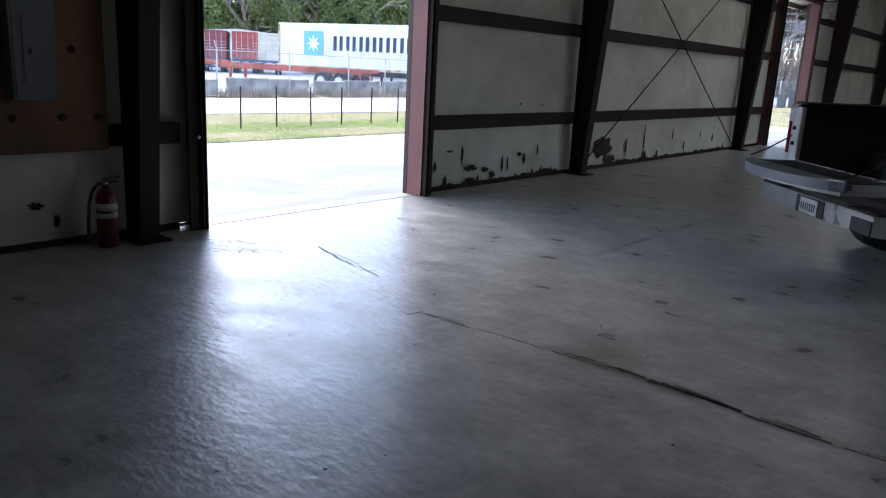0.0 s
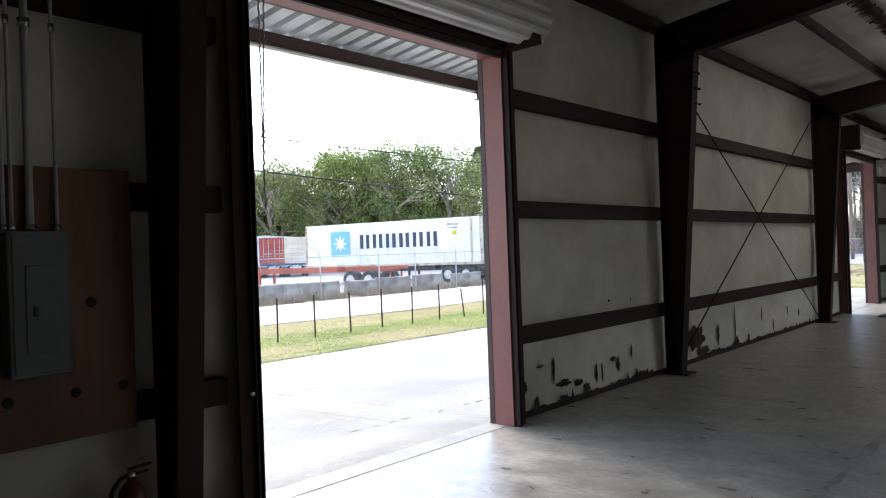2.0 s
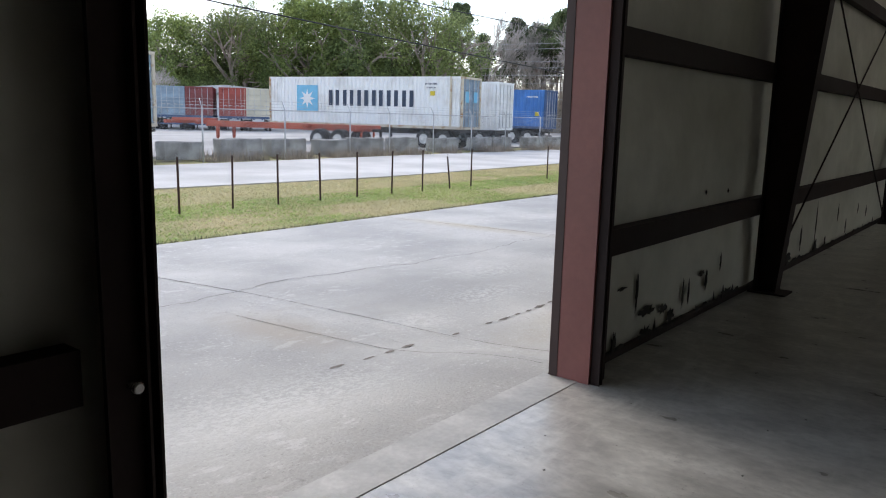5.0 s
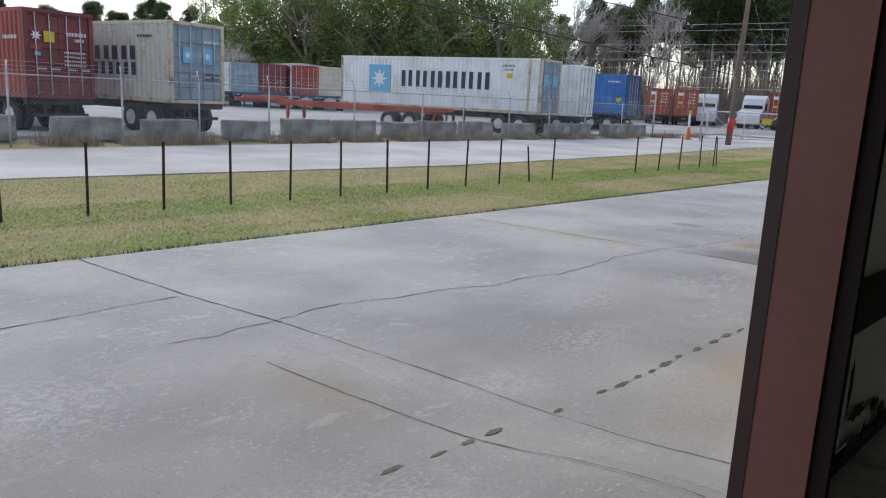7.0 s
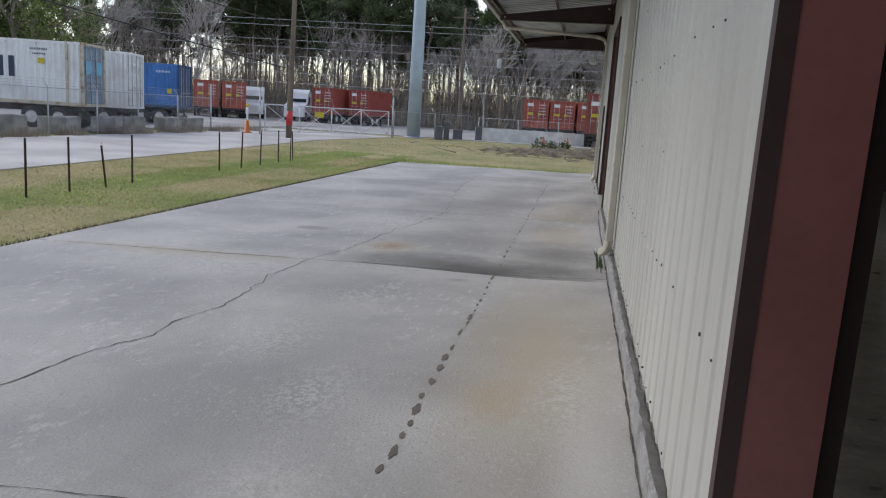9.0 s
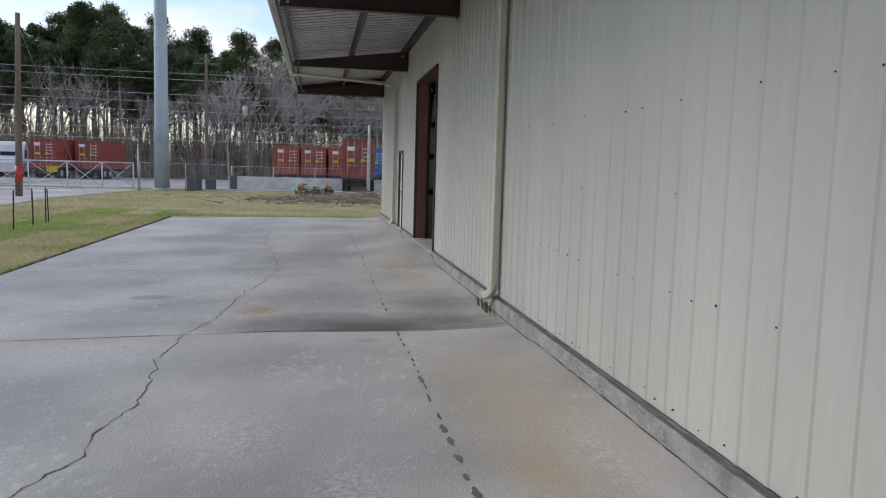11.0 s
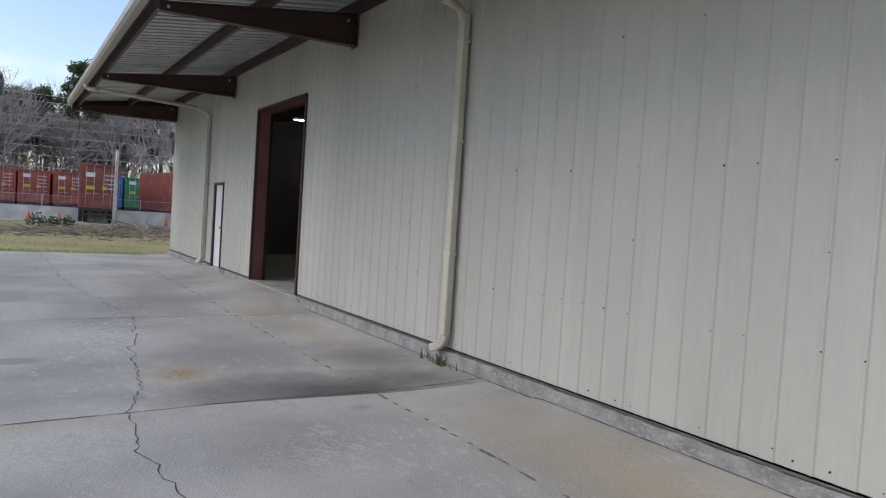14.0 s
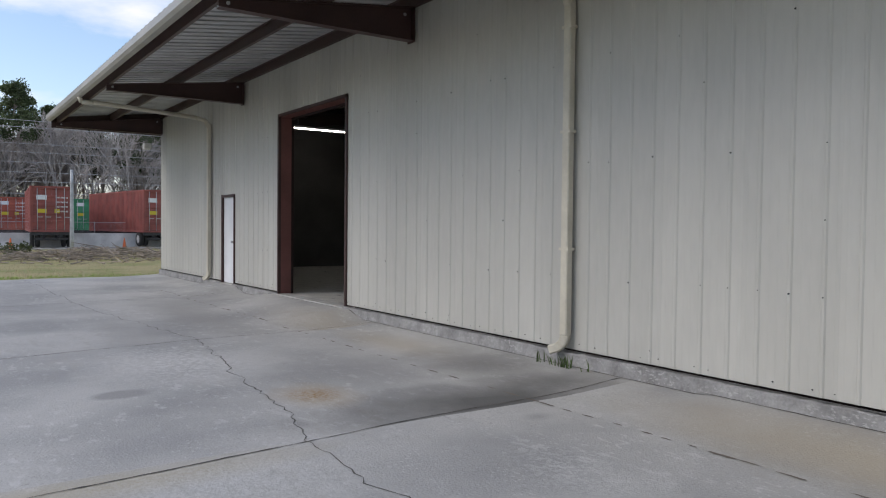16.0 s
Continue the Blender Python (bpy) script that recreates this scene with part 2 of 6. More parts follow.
BLOCK = mat("stained block concrete", (0.40, 0.395, 0.375), 0.95, var=0.3, scale=1.4, fine=14, bump=0.5, other=(0.17, 0.165, 0.155), piece=0.12)
BARK = mat("grey bark", (0.36, 0.30, 0.255), 0.95, var=0.35, scale=2, fine=14, bump=0.5, stretch=(1, 1, 0.3))
TWIG = mat("bare twigs", (0.50, 0.455, 0.42), 0.95, var=0.25, scale=2, fine=20, bump=0)
POLE = mat("weathered pole wood", (0.20, 0.155, 0.12), 0.9, var=0.3, scale=2, fine=20, bump=0.3, stretch=(1, 1, 0.15))
BRUSH = mat("dead brush", (0.38, 0.315, 0.25), 0.95, var=0.4, scale=2, fine=20, bump=0)


def leaf_mat(name, a, b_):
    m = mat(name, a, 0.6, var=0.3, scale=0.35, fine=3, bump=0, other=b_, spread=(0.35, 0.65), piece=0.25)
    n, k = m.node_tree.nodes, m.node_tree.links
    b = n["Principled BSDF"]
    old = b.inputs["Base Color"].links[0].from_socket
    geo, r, mx = n.new("ShaderNodeNewGeometry"), n.new("ShaderNodeMapRange"), n.new("ShaderNodeMixRGB")
    r.inputs["To Min"].default_value, r.inputs["To Max"].default_value = 0.55, 1.45
    k.new(geo.outputs["Random Per Island"], r.inputs["Value"])
    mx.blend_type, mx.inputs["Fac"].default_value = "MULTIPLY", 1
    k.new(old, mx.inputs["Color1"])
    k.new(r.outputs["Result"], mx.inputs["Color2"])
    k.new(mx.outputs["Color"], b.inputs["Base Color"])
    through_leaf, blend = n.new("ShaderNodeBsdfTranslucent"), n.new("ShaderNodeMixShader")
    k.new(mx.outputs["Color"], through_leaf.inputs["Color"])
    blend.inputs["Fac"].default_value = 0.4
    k.new(b.outputs["BSDF"], blend.inputs[1])
    k.new(through_leaf.outputs["BSDF"], blend.inputs[2])
    k.new(blend.outputs["Shader"], n["Material Output"].inputs["Surface"])
    return m


BLADE = leaf_mat("grass blades", (0.64, 0.53, 0.29), (0.44, 0.40, 0.17))
DRY_BLADE = leaf_mat("dry straw blades", (0.56, 0.45, 0.28), (0.42, 0.36, 0.2))
GREEN_BLADE = leaf_mat("green grass blades", (0.33, 0.50, 0.10), (0.26, 0.40, 0.09))
OAK_LEAF = leaf_mat("oak leaves", (0.28, 0.34, 0.11), (0.14, 0.19, 0.065))
PINE_LEAF = leaf_mat("pine needles", (0.115, 0.15, 0.065), (0.07, 0.10, 0.045))
SHRUB_LEAF = leaf_mat("shrub leaves", (0.09, 0.11, 0.04), (0.06, 0.08, 0.03))


# ---- mesh helpers ----
def box(bm, x0, x1, y0, y1, z0, z1, m=None, bevel=0.0):
    made = bmesh.ops.create_cube(bm, size=1.0)["verts"]
    for v in made:
        v.co = Vector((x0 + (v.co.x + 0.5) * (x1 - x0), y0 + (v.co.y + 0.5) * (y1 - y0), z0 + (v.co.z + 0.5) * (z1 - z0)))
    if bevel:
        edges = list({e for v in made for e in v.link_edges})
        made = [v for v in bmesh.ops.bevel(bm, geom=edges, offset=bevel, segments=1, affect="EDGES")["verts"]] + [v for v in made if v.is_valid]
    if m is not None:
        for v in set(made):
            v.co = m @ v.co
    return made


def rod(bm, a, b, r0, r1=None, n=8, caps=True):
    """A round bar from a to b, tapering from r0 to r1."""
    a, b = Vector(a), Vector(b)
    r1 = r0 if r1 is None else r1
    q = (b - a).to_track_quat("Z", "Y")
    rings = []
    for p, r in ((a, r0), (b, r1)):
        rings.append([bm.verts.new(p + q @ Vector((r * math.cos(2 * math.pi * i / n), r * math.sin(2 * math.pi * i / n), 0))) for i in range(n)])
    for i in range(n):
        bm.faces.new((rings[0][i], rings[0][(i + 1) % n], rings[1][(i + 1) % n], rings[1][i])).smooth = n > 5
    if caps:
        bm.faces.new(rings[0][::-1])
        bm.faces.new(rings[1])


def tube(bm, points, r, n=8):
    for a, b in zip(points, points[1:]):
        rod(bm, a, b, r, n=n)


def lathe(bm, profile, n=20, m=None, caps=True):
    """Turns (radius, height) pairs about z."""
    rings = []
    for r, z in profile:
        ring = [Vector((r * math.cos(2 * math.pi * i / n), r * math.sin(2 * math.pi * i / n), z)) for i in range(n)]
        rings.append([bm.verts.new(m @ p if m else p) for p in ring])
    for a, b in zip(rings, rings[1:]):
        for i in range(n):
            bm.faces.new((a[i], a[(i + 1) % n], b[(i + 1) % n], b[i])).smooth = True
    if caps:
        bm.faces.new(rings[0][::-1])
        bm.faces.new(rings[-1])


def prism(bm, outline, depth, m=None):
    """A plate with the outline (x, z), from y = 0 to y = depth."""
    lo = [bm.verts.new((x, 0, z)) for x, z in outline]
    hi = [bm.verts.new((x, depth, z)) for x, z in outline]
    n = len(outline)
    bm.faces.new(lo)
    bm.faces.new(hi[::-1])
    for i in range(n):
        bm.faces.new((lo[i], hi[i], hi[(i + 1) % n], lo[(i + 1) % n]))
    if m is not None:
        for v in lo + hi:
            v.co = m @ v.co


def fold(bm, profile, a, b, thick=0.0):
    """A folded sheet: a profile of points at end a, carried over to end b (both offsets)."""
    pa = [bm.verts.new(Vector(p) + Vector(a)) for p in profile]
    pb = [bm.verts.new(Vector(p) + Vector(b)) for p in profile]
    for i in range(len(profile) - 1):
        bm.faces.new((pa[i], pa[i + 1], pb[i + 1], pb[i]))


def mesh_of(bm, name, material):
    bmesh.ops.recalc_face_normals(bm, faces=bm.faces)
    me = bpy.data.meshes.new(name)
    bm.to_mesh(me)
    bm.free()
    me.materials.append(material)
    return me


def part(name, bm, material, parent=None, label=""):
    ob = new(name, mesh_of(bm, name, material))
    ob.parent = parent
    return tagged(ob, label) if label else ob


def thing(name, label, category, m=None, group="", kind=""):
    ob = new(name)
    ob.empty_display_size = 0.2
    if m is not None:
        ob.matrix_world = m
    return tagged(ob, label, category, group, kind)


def solid(name, bm, material, label, category, group="", kind=""):
    return tagged(part(name, bm, material), label, category, group, kind)


def quick(name, verts, faces, material, parent=None):
    me = bpy.data.meshes.new(name)
    me.from_pydata(verts, [], faces)
    me.materials.append(material)
    ob = new(name, me)
    ob.parent = parent
    return ob


# ---- plan ----
FRAMES = [-10.76, -3.49, 3.63, 10.75, 17.92, 25.05]
X0, X1 = -10.9, 25.25          # ends of the building
BACK = -16.0                   # rear wall
D1 = (-2.86, 0.025)              # first roll-up doorway
D2 = (12.87, 15.82)            # second roll-up doorway
MD = (18.5, 19.42)             # personnel door
HEAD = 3.6
MD_HEAD = 2.11
APRON = -0.18
EDGE_Y = 7.2
EDGE_X = 25.3


def roof_z(y):
    return 4.80 - 0.128 * y


# ---- ground ----
bm = bmesh.new()
box(bm, -600, 700, -500, 800, -1.2, -0.27)
ground = solid("ground", bm, EARTH, "dry tan and green turf beyond the concrete apron", "ground", kind="structure")

bm = bmesh.new()
prism(bm, [(-80, 13.2), (-20, 14.9), (2, 14.6), (13, 13.6), (26, 14.3), (38, 15.2), (52, 13.9), (52.6, 24), (36, 22.4), (2, 20.8), (-80, 20.0)], 0.06, Matrix(((1, 0, 0, 0), (0, 0, 1, 0), (0, 1, 0, -0.3), (0, 0, 0, 1))))
road = solid("road", bm, ROAD, "pale compacted gravel road along the fence", "road", kind="structure")

bm = bmesh.new()
box(bm, -80, 150, 24.6, 75, -0.8, -0.17)
for x, y, w, d, amount in ((4.5, 10.1, 1.6, 0.5, 0.6), (8.0, 10.2, 2.2, 0.6, 0.7), (14.5, 10.1, 4.0, 0.8, 0.9), (20.5, 10.3, 4.0, 1.0, 0.95), (-2.5, 8.2, 4.0, 0.6, 0.6), (3.0, 7.6, 3.0, 0.35, 0.5), (11.0, 7.7, 3.5, 0.4, 0.35), (-4, 10.4, 4.0, 0.5, 0.5)):
    tint_spot(EARTH, (x, y, -0.27), (w, d, 3), (0.19, 0.29, 0.055), amount, edge=0.5, warp=0.9)
yard = solid("pavement", bm, YARD, "pale grey paving of the container yard", "pavement", kind="structure")
bm = bmesh.new()
box(bm, 55, 190, -60, 24.55, -0.8, -0.215)
solid("pavement", bm, YARD, "pale grey lane beyond the gate", "pavement", kind="structure")


def apron_z(x, y):
    """Height of the apron: it ramps up to each doorway and falls away from the wall."""
    z = APRON - 0.012 * max(0, y - 3)
    flare = 0.085 * max(0.0, 1 - y / 1.15) ** 1.3 * (1.0 if x < 5.6 else 0.65)
    for a, b in (D1, D2, MD):
        side = max(0, a - 0.25 - x, x - b - 0.25)
        rise = min(1.0, max(0.0, 1 - (y - 0.2) / 1.5)) * max(0.0, 1 - side / 0.5)
        rise = rise * rise * (3 - 2 * rise)
        z += (-0.012 - APRON) * rise
        flare *= 1 - rise
    return z + flare


def slab(x0, x1, y0, y1):
    bm = bmesh.new()
    nx, ny = max(2, int((x1 - x0) / 0.25)), max(2, int((y1 - y0) / 0.2))
    grid = [[bm.verts.new((x0 + (x1 - x0) * i / nx, y0 + (y1 - y0) * j / ny, 0)) for j in range(ny + 1)] for i in range(nx + 1)]
    for row in grid:
        for v in row:
            v.co.z = apron_z(v.co.x, v.co.y)
    for i in range(nx):
        for j in range(ny):
            bm.faces.new((grid[i][j], grid[i + 1][j], grid[i + 1][j + 1], grid[i][j + 1])).smooth = True
    rim = [e for e in bm.edges if e.is_boundary]
    for e in rim:
        e.smooth = False
    for v in [g for g in bmesh.ops.extrude_edge_only(bm, edges=rim)["geom"] if isinstance(g, bmesh.types.BMVert)]:
        v.co.z -= 0.15
    for f in bm.faces:
        f.smooth = f.normal.z > 0.5 or all(abs(v.co.z - apron_z(v.co.x, v.co.y)) < 0.01 for v in f.verts)
    return bm


apron = thing("pavement", "weathered pale concrete apron in cracked slabs", "pavement", kind="structure")
JOINTS_X = [-11.0, -5.6, 0.32, 6.38, 11.6, 17.8, EDGE_X]
for a, b in zip(JOINTS_X, JOINTS_X[1:]):
    part("slab", slab(a + 0.001, b - 0.001, 0.0, EDGE_Y), STAINED if abs(a - 6.38) < 0.1 else CONCRETE, apron)
# the slab past the second joint is damp and rust-stained; the stain stops at the joint
tint_spot(STAINED, (9.9, 0.8, 0), (1.7, 0.5, 3), (0.40, 0.35, 0.27), 0.6, edge=0.4)
tint_spot(STAINED, (8.9, 2.0, 0), (1.7, 1.1, 3), (0.27, 0.265, 0.255), 0.6, edge=0.45)
tint_spot(STAINED, (8.0, 0.75, 0), (1.5, 0.8, 3), (0.17, 0.165, 0.155), 0.75, edge=0.45)
tint_spot(STAINED, (6.6, 1.7, 0), (1.0, 2.1, 3), (0.10, 0.097, 0.09), 0.95, edge=0.4)
tint_spot(STAINED, (7.66, 2.98, 0), (0.62, 0.45, 3), (0.34, 0.25, 0.145), 0.75, edge=0.45)
tint_spot(STAINED, (7.66, 2.98, 0), (0.36, 0.3, 3), (0.29, 0.175, 0.07), 0.85, edge=0.4, flake=22.0)
tint_spot(STAINED, (8.69, 4.46, 0), (0.22, 0.3, 3), (0.24, 0.235, 0.225), 0.7, edge=0.2)
for x, y, w, d, colour, amount in ((3.4, 0.72, 3.0, 0.8, (0.40, 0.345, 0.255), 0.75), (2.42, 0.95, 0.5, 0.28, (0.40, 0.31, 0.2), 0.55), (11.5, 0.8, 3.2, 0.8, (0.38, 0.33, 0.25), 0.55),
                                   (6.15, 5.2, 0.35, 2.0, (0.38, 0.32, 0.2), 0.5), (-0.1, 2.6, 0.45, 0.9, (0.33, 0.285, 0.22), 0.55), (2.9, 2.5, 2.6, 0.8, (0.29, 0.288, 0.275), 0.6),
                                   (14.5, 2.2, 4.5, 0.7, (0.30, 0.29, 0.27), 0.6), (13.0, 3.6, 2.5, 0.4, (0.32, 0.31, 0.29), 0.5),
                                   (5.95, 1.75, 0.14, 0.2, (0.25, 0.245, 0.235), 0.6), (-2.6, 2.4, 1.6, 1.0, (0.36, 0.355, 0.34), 0.5), (1.6, 0.35, 1.2, 0.25, (0.50, 0.49, 0.46), 0.6)):
    tint_spot(CONCRETE, (x, y, 0), (w, d, 3), colour, amount, edge=0.4)
# pale flaked patches where the skin of the slab has scaled off
for x, y, w, d in ((4.75, 2.5, 0.8, 0.45), (3.3, 2.75, 0.9, 0.5), (2.2, 2.1, 0.9, 0.4), (-1.2, 1.2, 1.2, 0.8), (0.9, 1.9, 0.5, 0.4), (2.6, 0.5, 1.0, 0.3), (5.6, 4.6, 0.9, 1.2), (-1.6, 3.4, 1.0, 0.8)):
    tint_spot(CONCRETE, (x, y, 0), (w, d, 3), (0.57, 0.565, 0.54), 0.5, edge=0.45, flake=24.0)
tint_spot(STAINED, (10.0, 3.6, 0), (1.6, 1.0, 3), (0.58, 0.57, 0.55), 0.6, edge=0.4, flake=15.0)


def ribbon(bm, points, width, height, jitter=0.0, seed=1):
    """A thin ragged strip that follows a line over the ground."""
    rnd = random.Random(seed)
    line = []
    for (xa, ya), (xb, yb) in zip(points, points[1:]):
        steps = max(1, int(math.hypot(xb - xa, yb - ya) / 0.09))
        line += [(xa + (xb - xa) * i / steps, ya + (yb - ya) * i / steps) for i in range(steps)]
    line.append(points[-1])
    last = None
    wob = 0
    for i, (x, y) in enumerate(line):
        ahead, behind = line[min(i + 1, len(line) - 1)], line[max(i - 1, 0)]
        d = Vector((ahead[0] - behind[0], ahead[1] - behind[1], 0)).normalized()
        side = Vector((-d.y, d.x, 0))
        wob = wob * 0.75 + rnd.uniform(-1, 1) * jitter
        w = width * rnd.uniform(0.35, 1.3) / 2
        c = Vector((x, y, 0)) + side * wob
        pair = [c + side * w, c - side * w]
        pair = [bm.verts.new((p.x, p.y, height(p.x, p.y) + 0.004)) for p in pair]
        if last:
            bm.faces.new((last[0], last[1], pair[1], pair[0]))
        last = pair


CRACK_LINE = [(-0.4, 4.0), (0.45, 3.95), (1.17, 4.06), (2.1, 3.85), (2.94, 3.68), (3.6, 3.66), (4.41, 3.58), (5.3, 3.72), (6.35, 3.66), (7.1, 3.42), (8.09, 3.35), (10.5, 3.05),
              (11.8, 2.95), (14, 3.2), (17, 3.55), (22.0, 3.6), (25.2, 3.75)]
bm = bmesh.new()
ribbon(bm, CRACK_LINE, 0.011, apron_z, 0.042, 3)
ribbon(bm, [(-5.0, 5.35), (-3, 5.0), (-1.06, 5.07), (0.26, 5.19)], 0.014, apron_z, 0.02, 4)
ribbon(bm, [(0.53, 3.92), (0.58, 3.33), (0.68, 2.34), (0.75, 1.41), (0.87, 0.3)], 0.007, apron_z, 0.006, 5)
ribbon(bm, [(-0.08, 3.2), (0.0, 2.36), (0.1, 1.62), (0.17, 0.9), (0.22, 0.2)], 0.007, apron_z, 0.006, 6)
for xa, xb in ((-11, D1[0] - 0.3), (D1[1] + 0.3, D2[0] - 0.3), (D2[1] + 0.3, MD[0] - 0.3), (MD[1] + 0.3, EDGE_X)):
    ribbon(bm, [(xa, 0.092), (xb, 0.092)], 0.016, apron_z, 0.003, int(xa * 7) + 400)
for i, x in enumerate(JOINTS_X[1:-1]):
    ribbon(bm, [(x + 0.21, 3.92), (x + 0.02, 5.25), (x - 0.15, EDGE_Y - 0.02)] if i == 1 else [(x + 0.16, 0.09), (x + 0.11, 1.4), (x + 0.04, 2.6), (x - 0.07, 3.66), (x - 0.1, 4.28), (x - 0.18, 5.1), (x - 0.3, EDGE_Y - 0.02)], 0.016, apron_z, 0.006, 20 + i)
cracks = part("crack", bm, JOINT_DIRT, apron, "dark dirt-filled cracks and joints")
cracks["kind"] = "stuff"

bm = bmesh.new()
rnd = random.Random(12)
x = -0.45
while x < 20:
    cx, cy = x, 1.395 + (0.07 * (0.75 - x) / 0.75 if x < 0.75 else 0.0) + rnd.uniform(-0.015, 0.015)
    r = rnd.uniform(0.015, 0.028)
    long = rnd.uniform(2.4, 4.2) if x < 3.3 else rnd.uniform(2.6, 5.5)
    if rnd.random() < 0.9:
        ring = [bm.verts.new((cx + r * long * math.cos(a) * rnd.uniform(0.7, 1.2), cy + r * (0.95 if x < 3.3 else 0.65) * math.sin(a) * rnd.uniform(0.6, 1.25), 0)) for a in [i * math.pi / 8 for i in range(16)]]
        for v in ring:
            v.co.z = apron_z(v.co.x, v.co.y) + 0.004
        bm.faces.new(ring)
    x += rnd.uniform(0.17, 0.34) if x < 6.5 else rnd.uniform(0.25, 0.5)
drips = part("drip_stain", bm, DRIP, apron, "row of dark damp drip marks under the eave")
drips["kind"] = "stuff"

# ---- building shell ----
RIB, RIB_AT = 0.2915, 0.125


def wall_profile(xa, xb):
    """Points (x, y) of the sheet between two places: pans that lean out towards a narrow double-edged rib every 0.29 m."""
    pts = [(xa, 0.0)]
    k = math.floor(xa / RIB) - 1
    while k * RIB < xb + RIB:
        c = k * RIB + RIB_AT
        for dx, y in ((-0.019, 0.0), (-0.006, 0.0098), (0.012, 0.0106), (0.02, 0.006), (0.03, 0.0076), (0.045, 0.0058), (0.11, 0.0044), (0.118, 0.0051), (0.126, 0.004), (0.19, 0.0024), (0.198, 0.0031), (0.206, 0.002)):
            if xa < c + dx < xb:
                pts.append((c + dx, y))
        k += 1
    return pts + [(xb, 0.0)]


wall_front = thing("wall_front", "cream ribbed metal wall sheeting with dark screw heads", "wall", kind="structure")
cuts = [(X0, D1[0], 0.045, 4.75), (D1[0], D1[1], HEAD, 4.75), (D1[1], D2[0], 0.045, 4.75), (D2[0], D2[1], HEAD, 4.75), (D2[1], MD[0], 0.045, 4.75), (MD[0], MD[1], MD_HEAD, 4.75), (MD[1], X1, 0.045, 4.75)]
for xa, xb, za, zb in cuts:
    x = xa
    while x < xb - 0.01:
        e = min(xb, (math.floor((x + 0.02) / (3 * RIB)) + 1) * 3 * RIB)
        e = xb if xb - e < 0.05 else e
        bm = bmesh.new()
        fold(bm, [(px, py, 0) for px, py in wall_profile(x, e)], (0, 0, za), (0, 0, zb))
        part("panel", bm, WALL_PAINT, wall_front)
        x = e

bm = bmesh.new()
for xa, xb in ((X0, D1[0]), (D1[1], D2[0]), (D2[1], MD[0]), (MD[1], X1)):
    for z in (0.16, 0.86, 1.5, 2.1, 2.75, 3.25, 3.9):
        k = math.ceil(xa / RIB)
        while k * RIB < xb:
            if rnd.random() < (0.34 if z in (0.86, 2.1, 3.25) else 0.1):
                sx, sz = k * RIB + RIB_AT + 0.004 + rnd.uniform(-0.004, 0.004), z + rnd.uniform(-0.02, 0.02)
                rod(bm, (sx, 0.0, sz), (sx, 0.017, sz), rnd.choice((0.005, 0.006, 0.009)), n=6)
            k += 1
for xa, xb in ((X0, D1[0]), (D1[1], D2[0]), (D2[1], MD[0]), (MD[1], X1)):
    k = math.ceil(xa / RIB)
    while k * RIB + 0.2 < xb:
        sx, sz = k * RIB + RIB_AT + rnd.uniform(0.03, 0.2), 0.10 + rnd.uniform(-0.01, 0.015)
        if sx < xb - 0.02 and rnd.random() < 0.8:
            rod(bm, (sx, 0.0, sz), (sx, 0.013, sz), rnd.choice((0.004, 0.005, 0.007)), n=6)
        k += 1
screws = part("screw", bm, BLACK, wall_front, "dark rusted screw heads")
screws["kind"] = "stuff"

foundation = thing("foundation", "grey concrete foundation edge under the metal wall", "foundation", kind="structure")
for xa, xb in ((X0, D1[0]), (D1[1], D2[0]), (D2[1], MD[0]), (MD[1], X1)):
    bm = bmesh.new()
    n = int((xb - xa) / 0.11)
    top = []
    for i in range(n + 1):
        x = xa + (xb - xa) * i / n
        j = rnd.uniform(-0.008, 0.008)
        top.append([bm.verts.new(p) for p in ((x, -0.02, 0.02), (x, 0.05 + j, 0.016 + j), (x, 0.066 + j, 0.004 + j), (x, 0.083 + j * 0.6, -0.4), (x, -0.02, -0.4))])
    for a, b in zip(top, top[1:]):
        for i in range(4):
            bm.faces.new((a[i], a[i + 1], b[i + 1], b[i]))
    bm.faces.new(top[0]), bm.faces.new(top[-1][::-1])
    part("curb", bm, CURB, foundation)
    bm = bmesh.new()
    ribbon(bm, [(xa + 0.02, 0.03), (xb - 0.02, 0.03)], 0.05, lambda x, y: 0.0205, 0.004, int(xa * 10) + 300)
    part("dirt_line", bm, LEDGE, foundation, "dark dirt caught on the ledge")

bm = bmesh.new()
box(bm, X0, X1, BACK, -0.02, -0.5, 0.0)
for xa, xb in (D1, D2, MD):
    box(bm, xa, xb, -0.02, 0.07, -0.5, -0.004)
for xa, xb in (D1, D2):
    sill = bmesh.new()
    box(sill, xa, xb, -0.17, 0.074, -0.05, 0.004)
    solid("door_sill", sill, SILL, "pale worn concrete threshold strip in the doorway", "threshold", kind="structure")
floor = solid("floor", bm, FLOOR, "worn polished grey concrete warehouse floor", "floor", kind="structure")

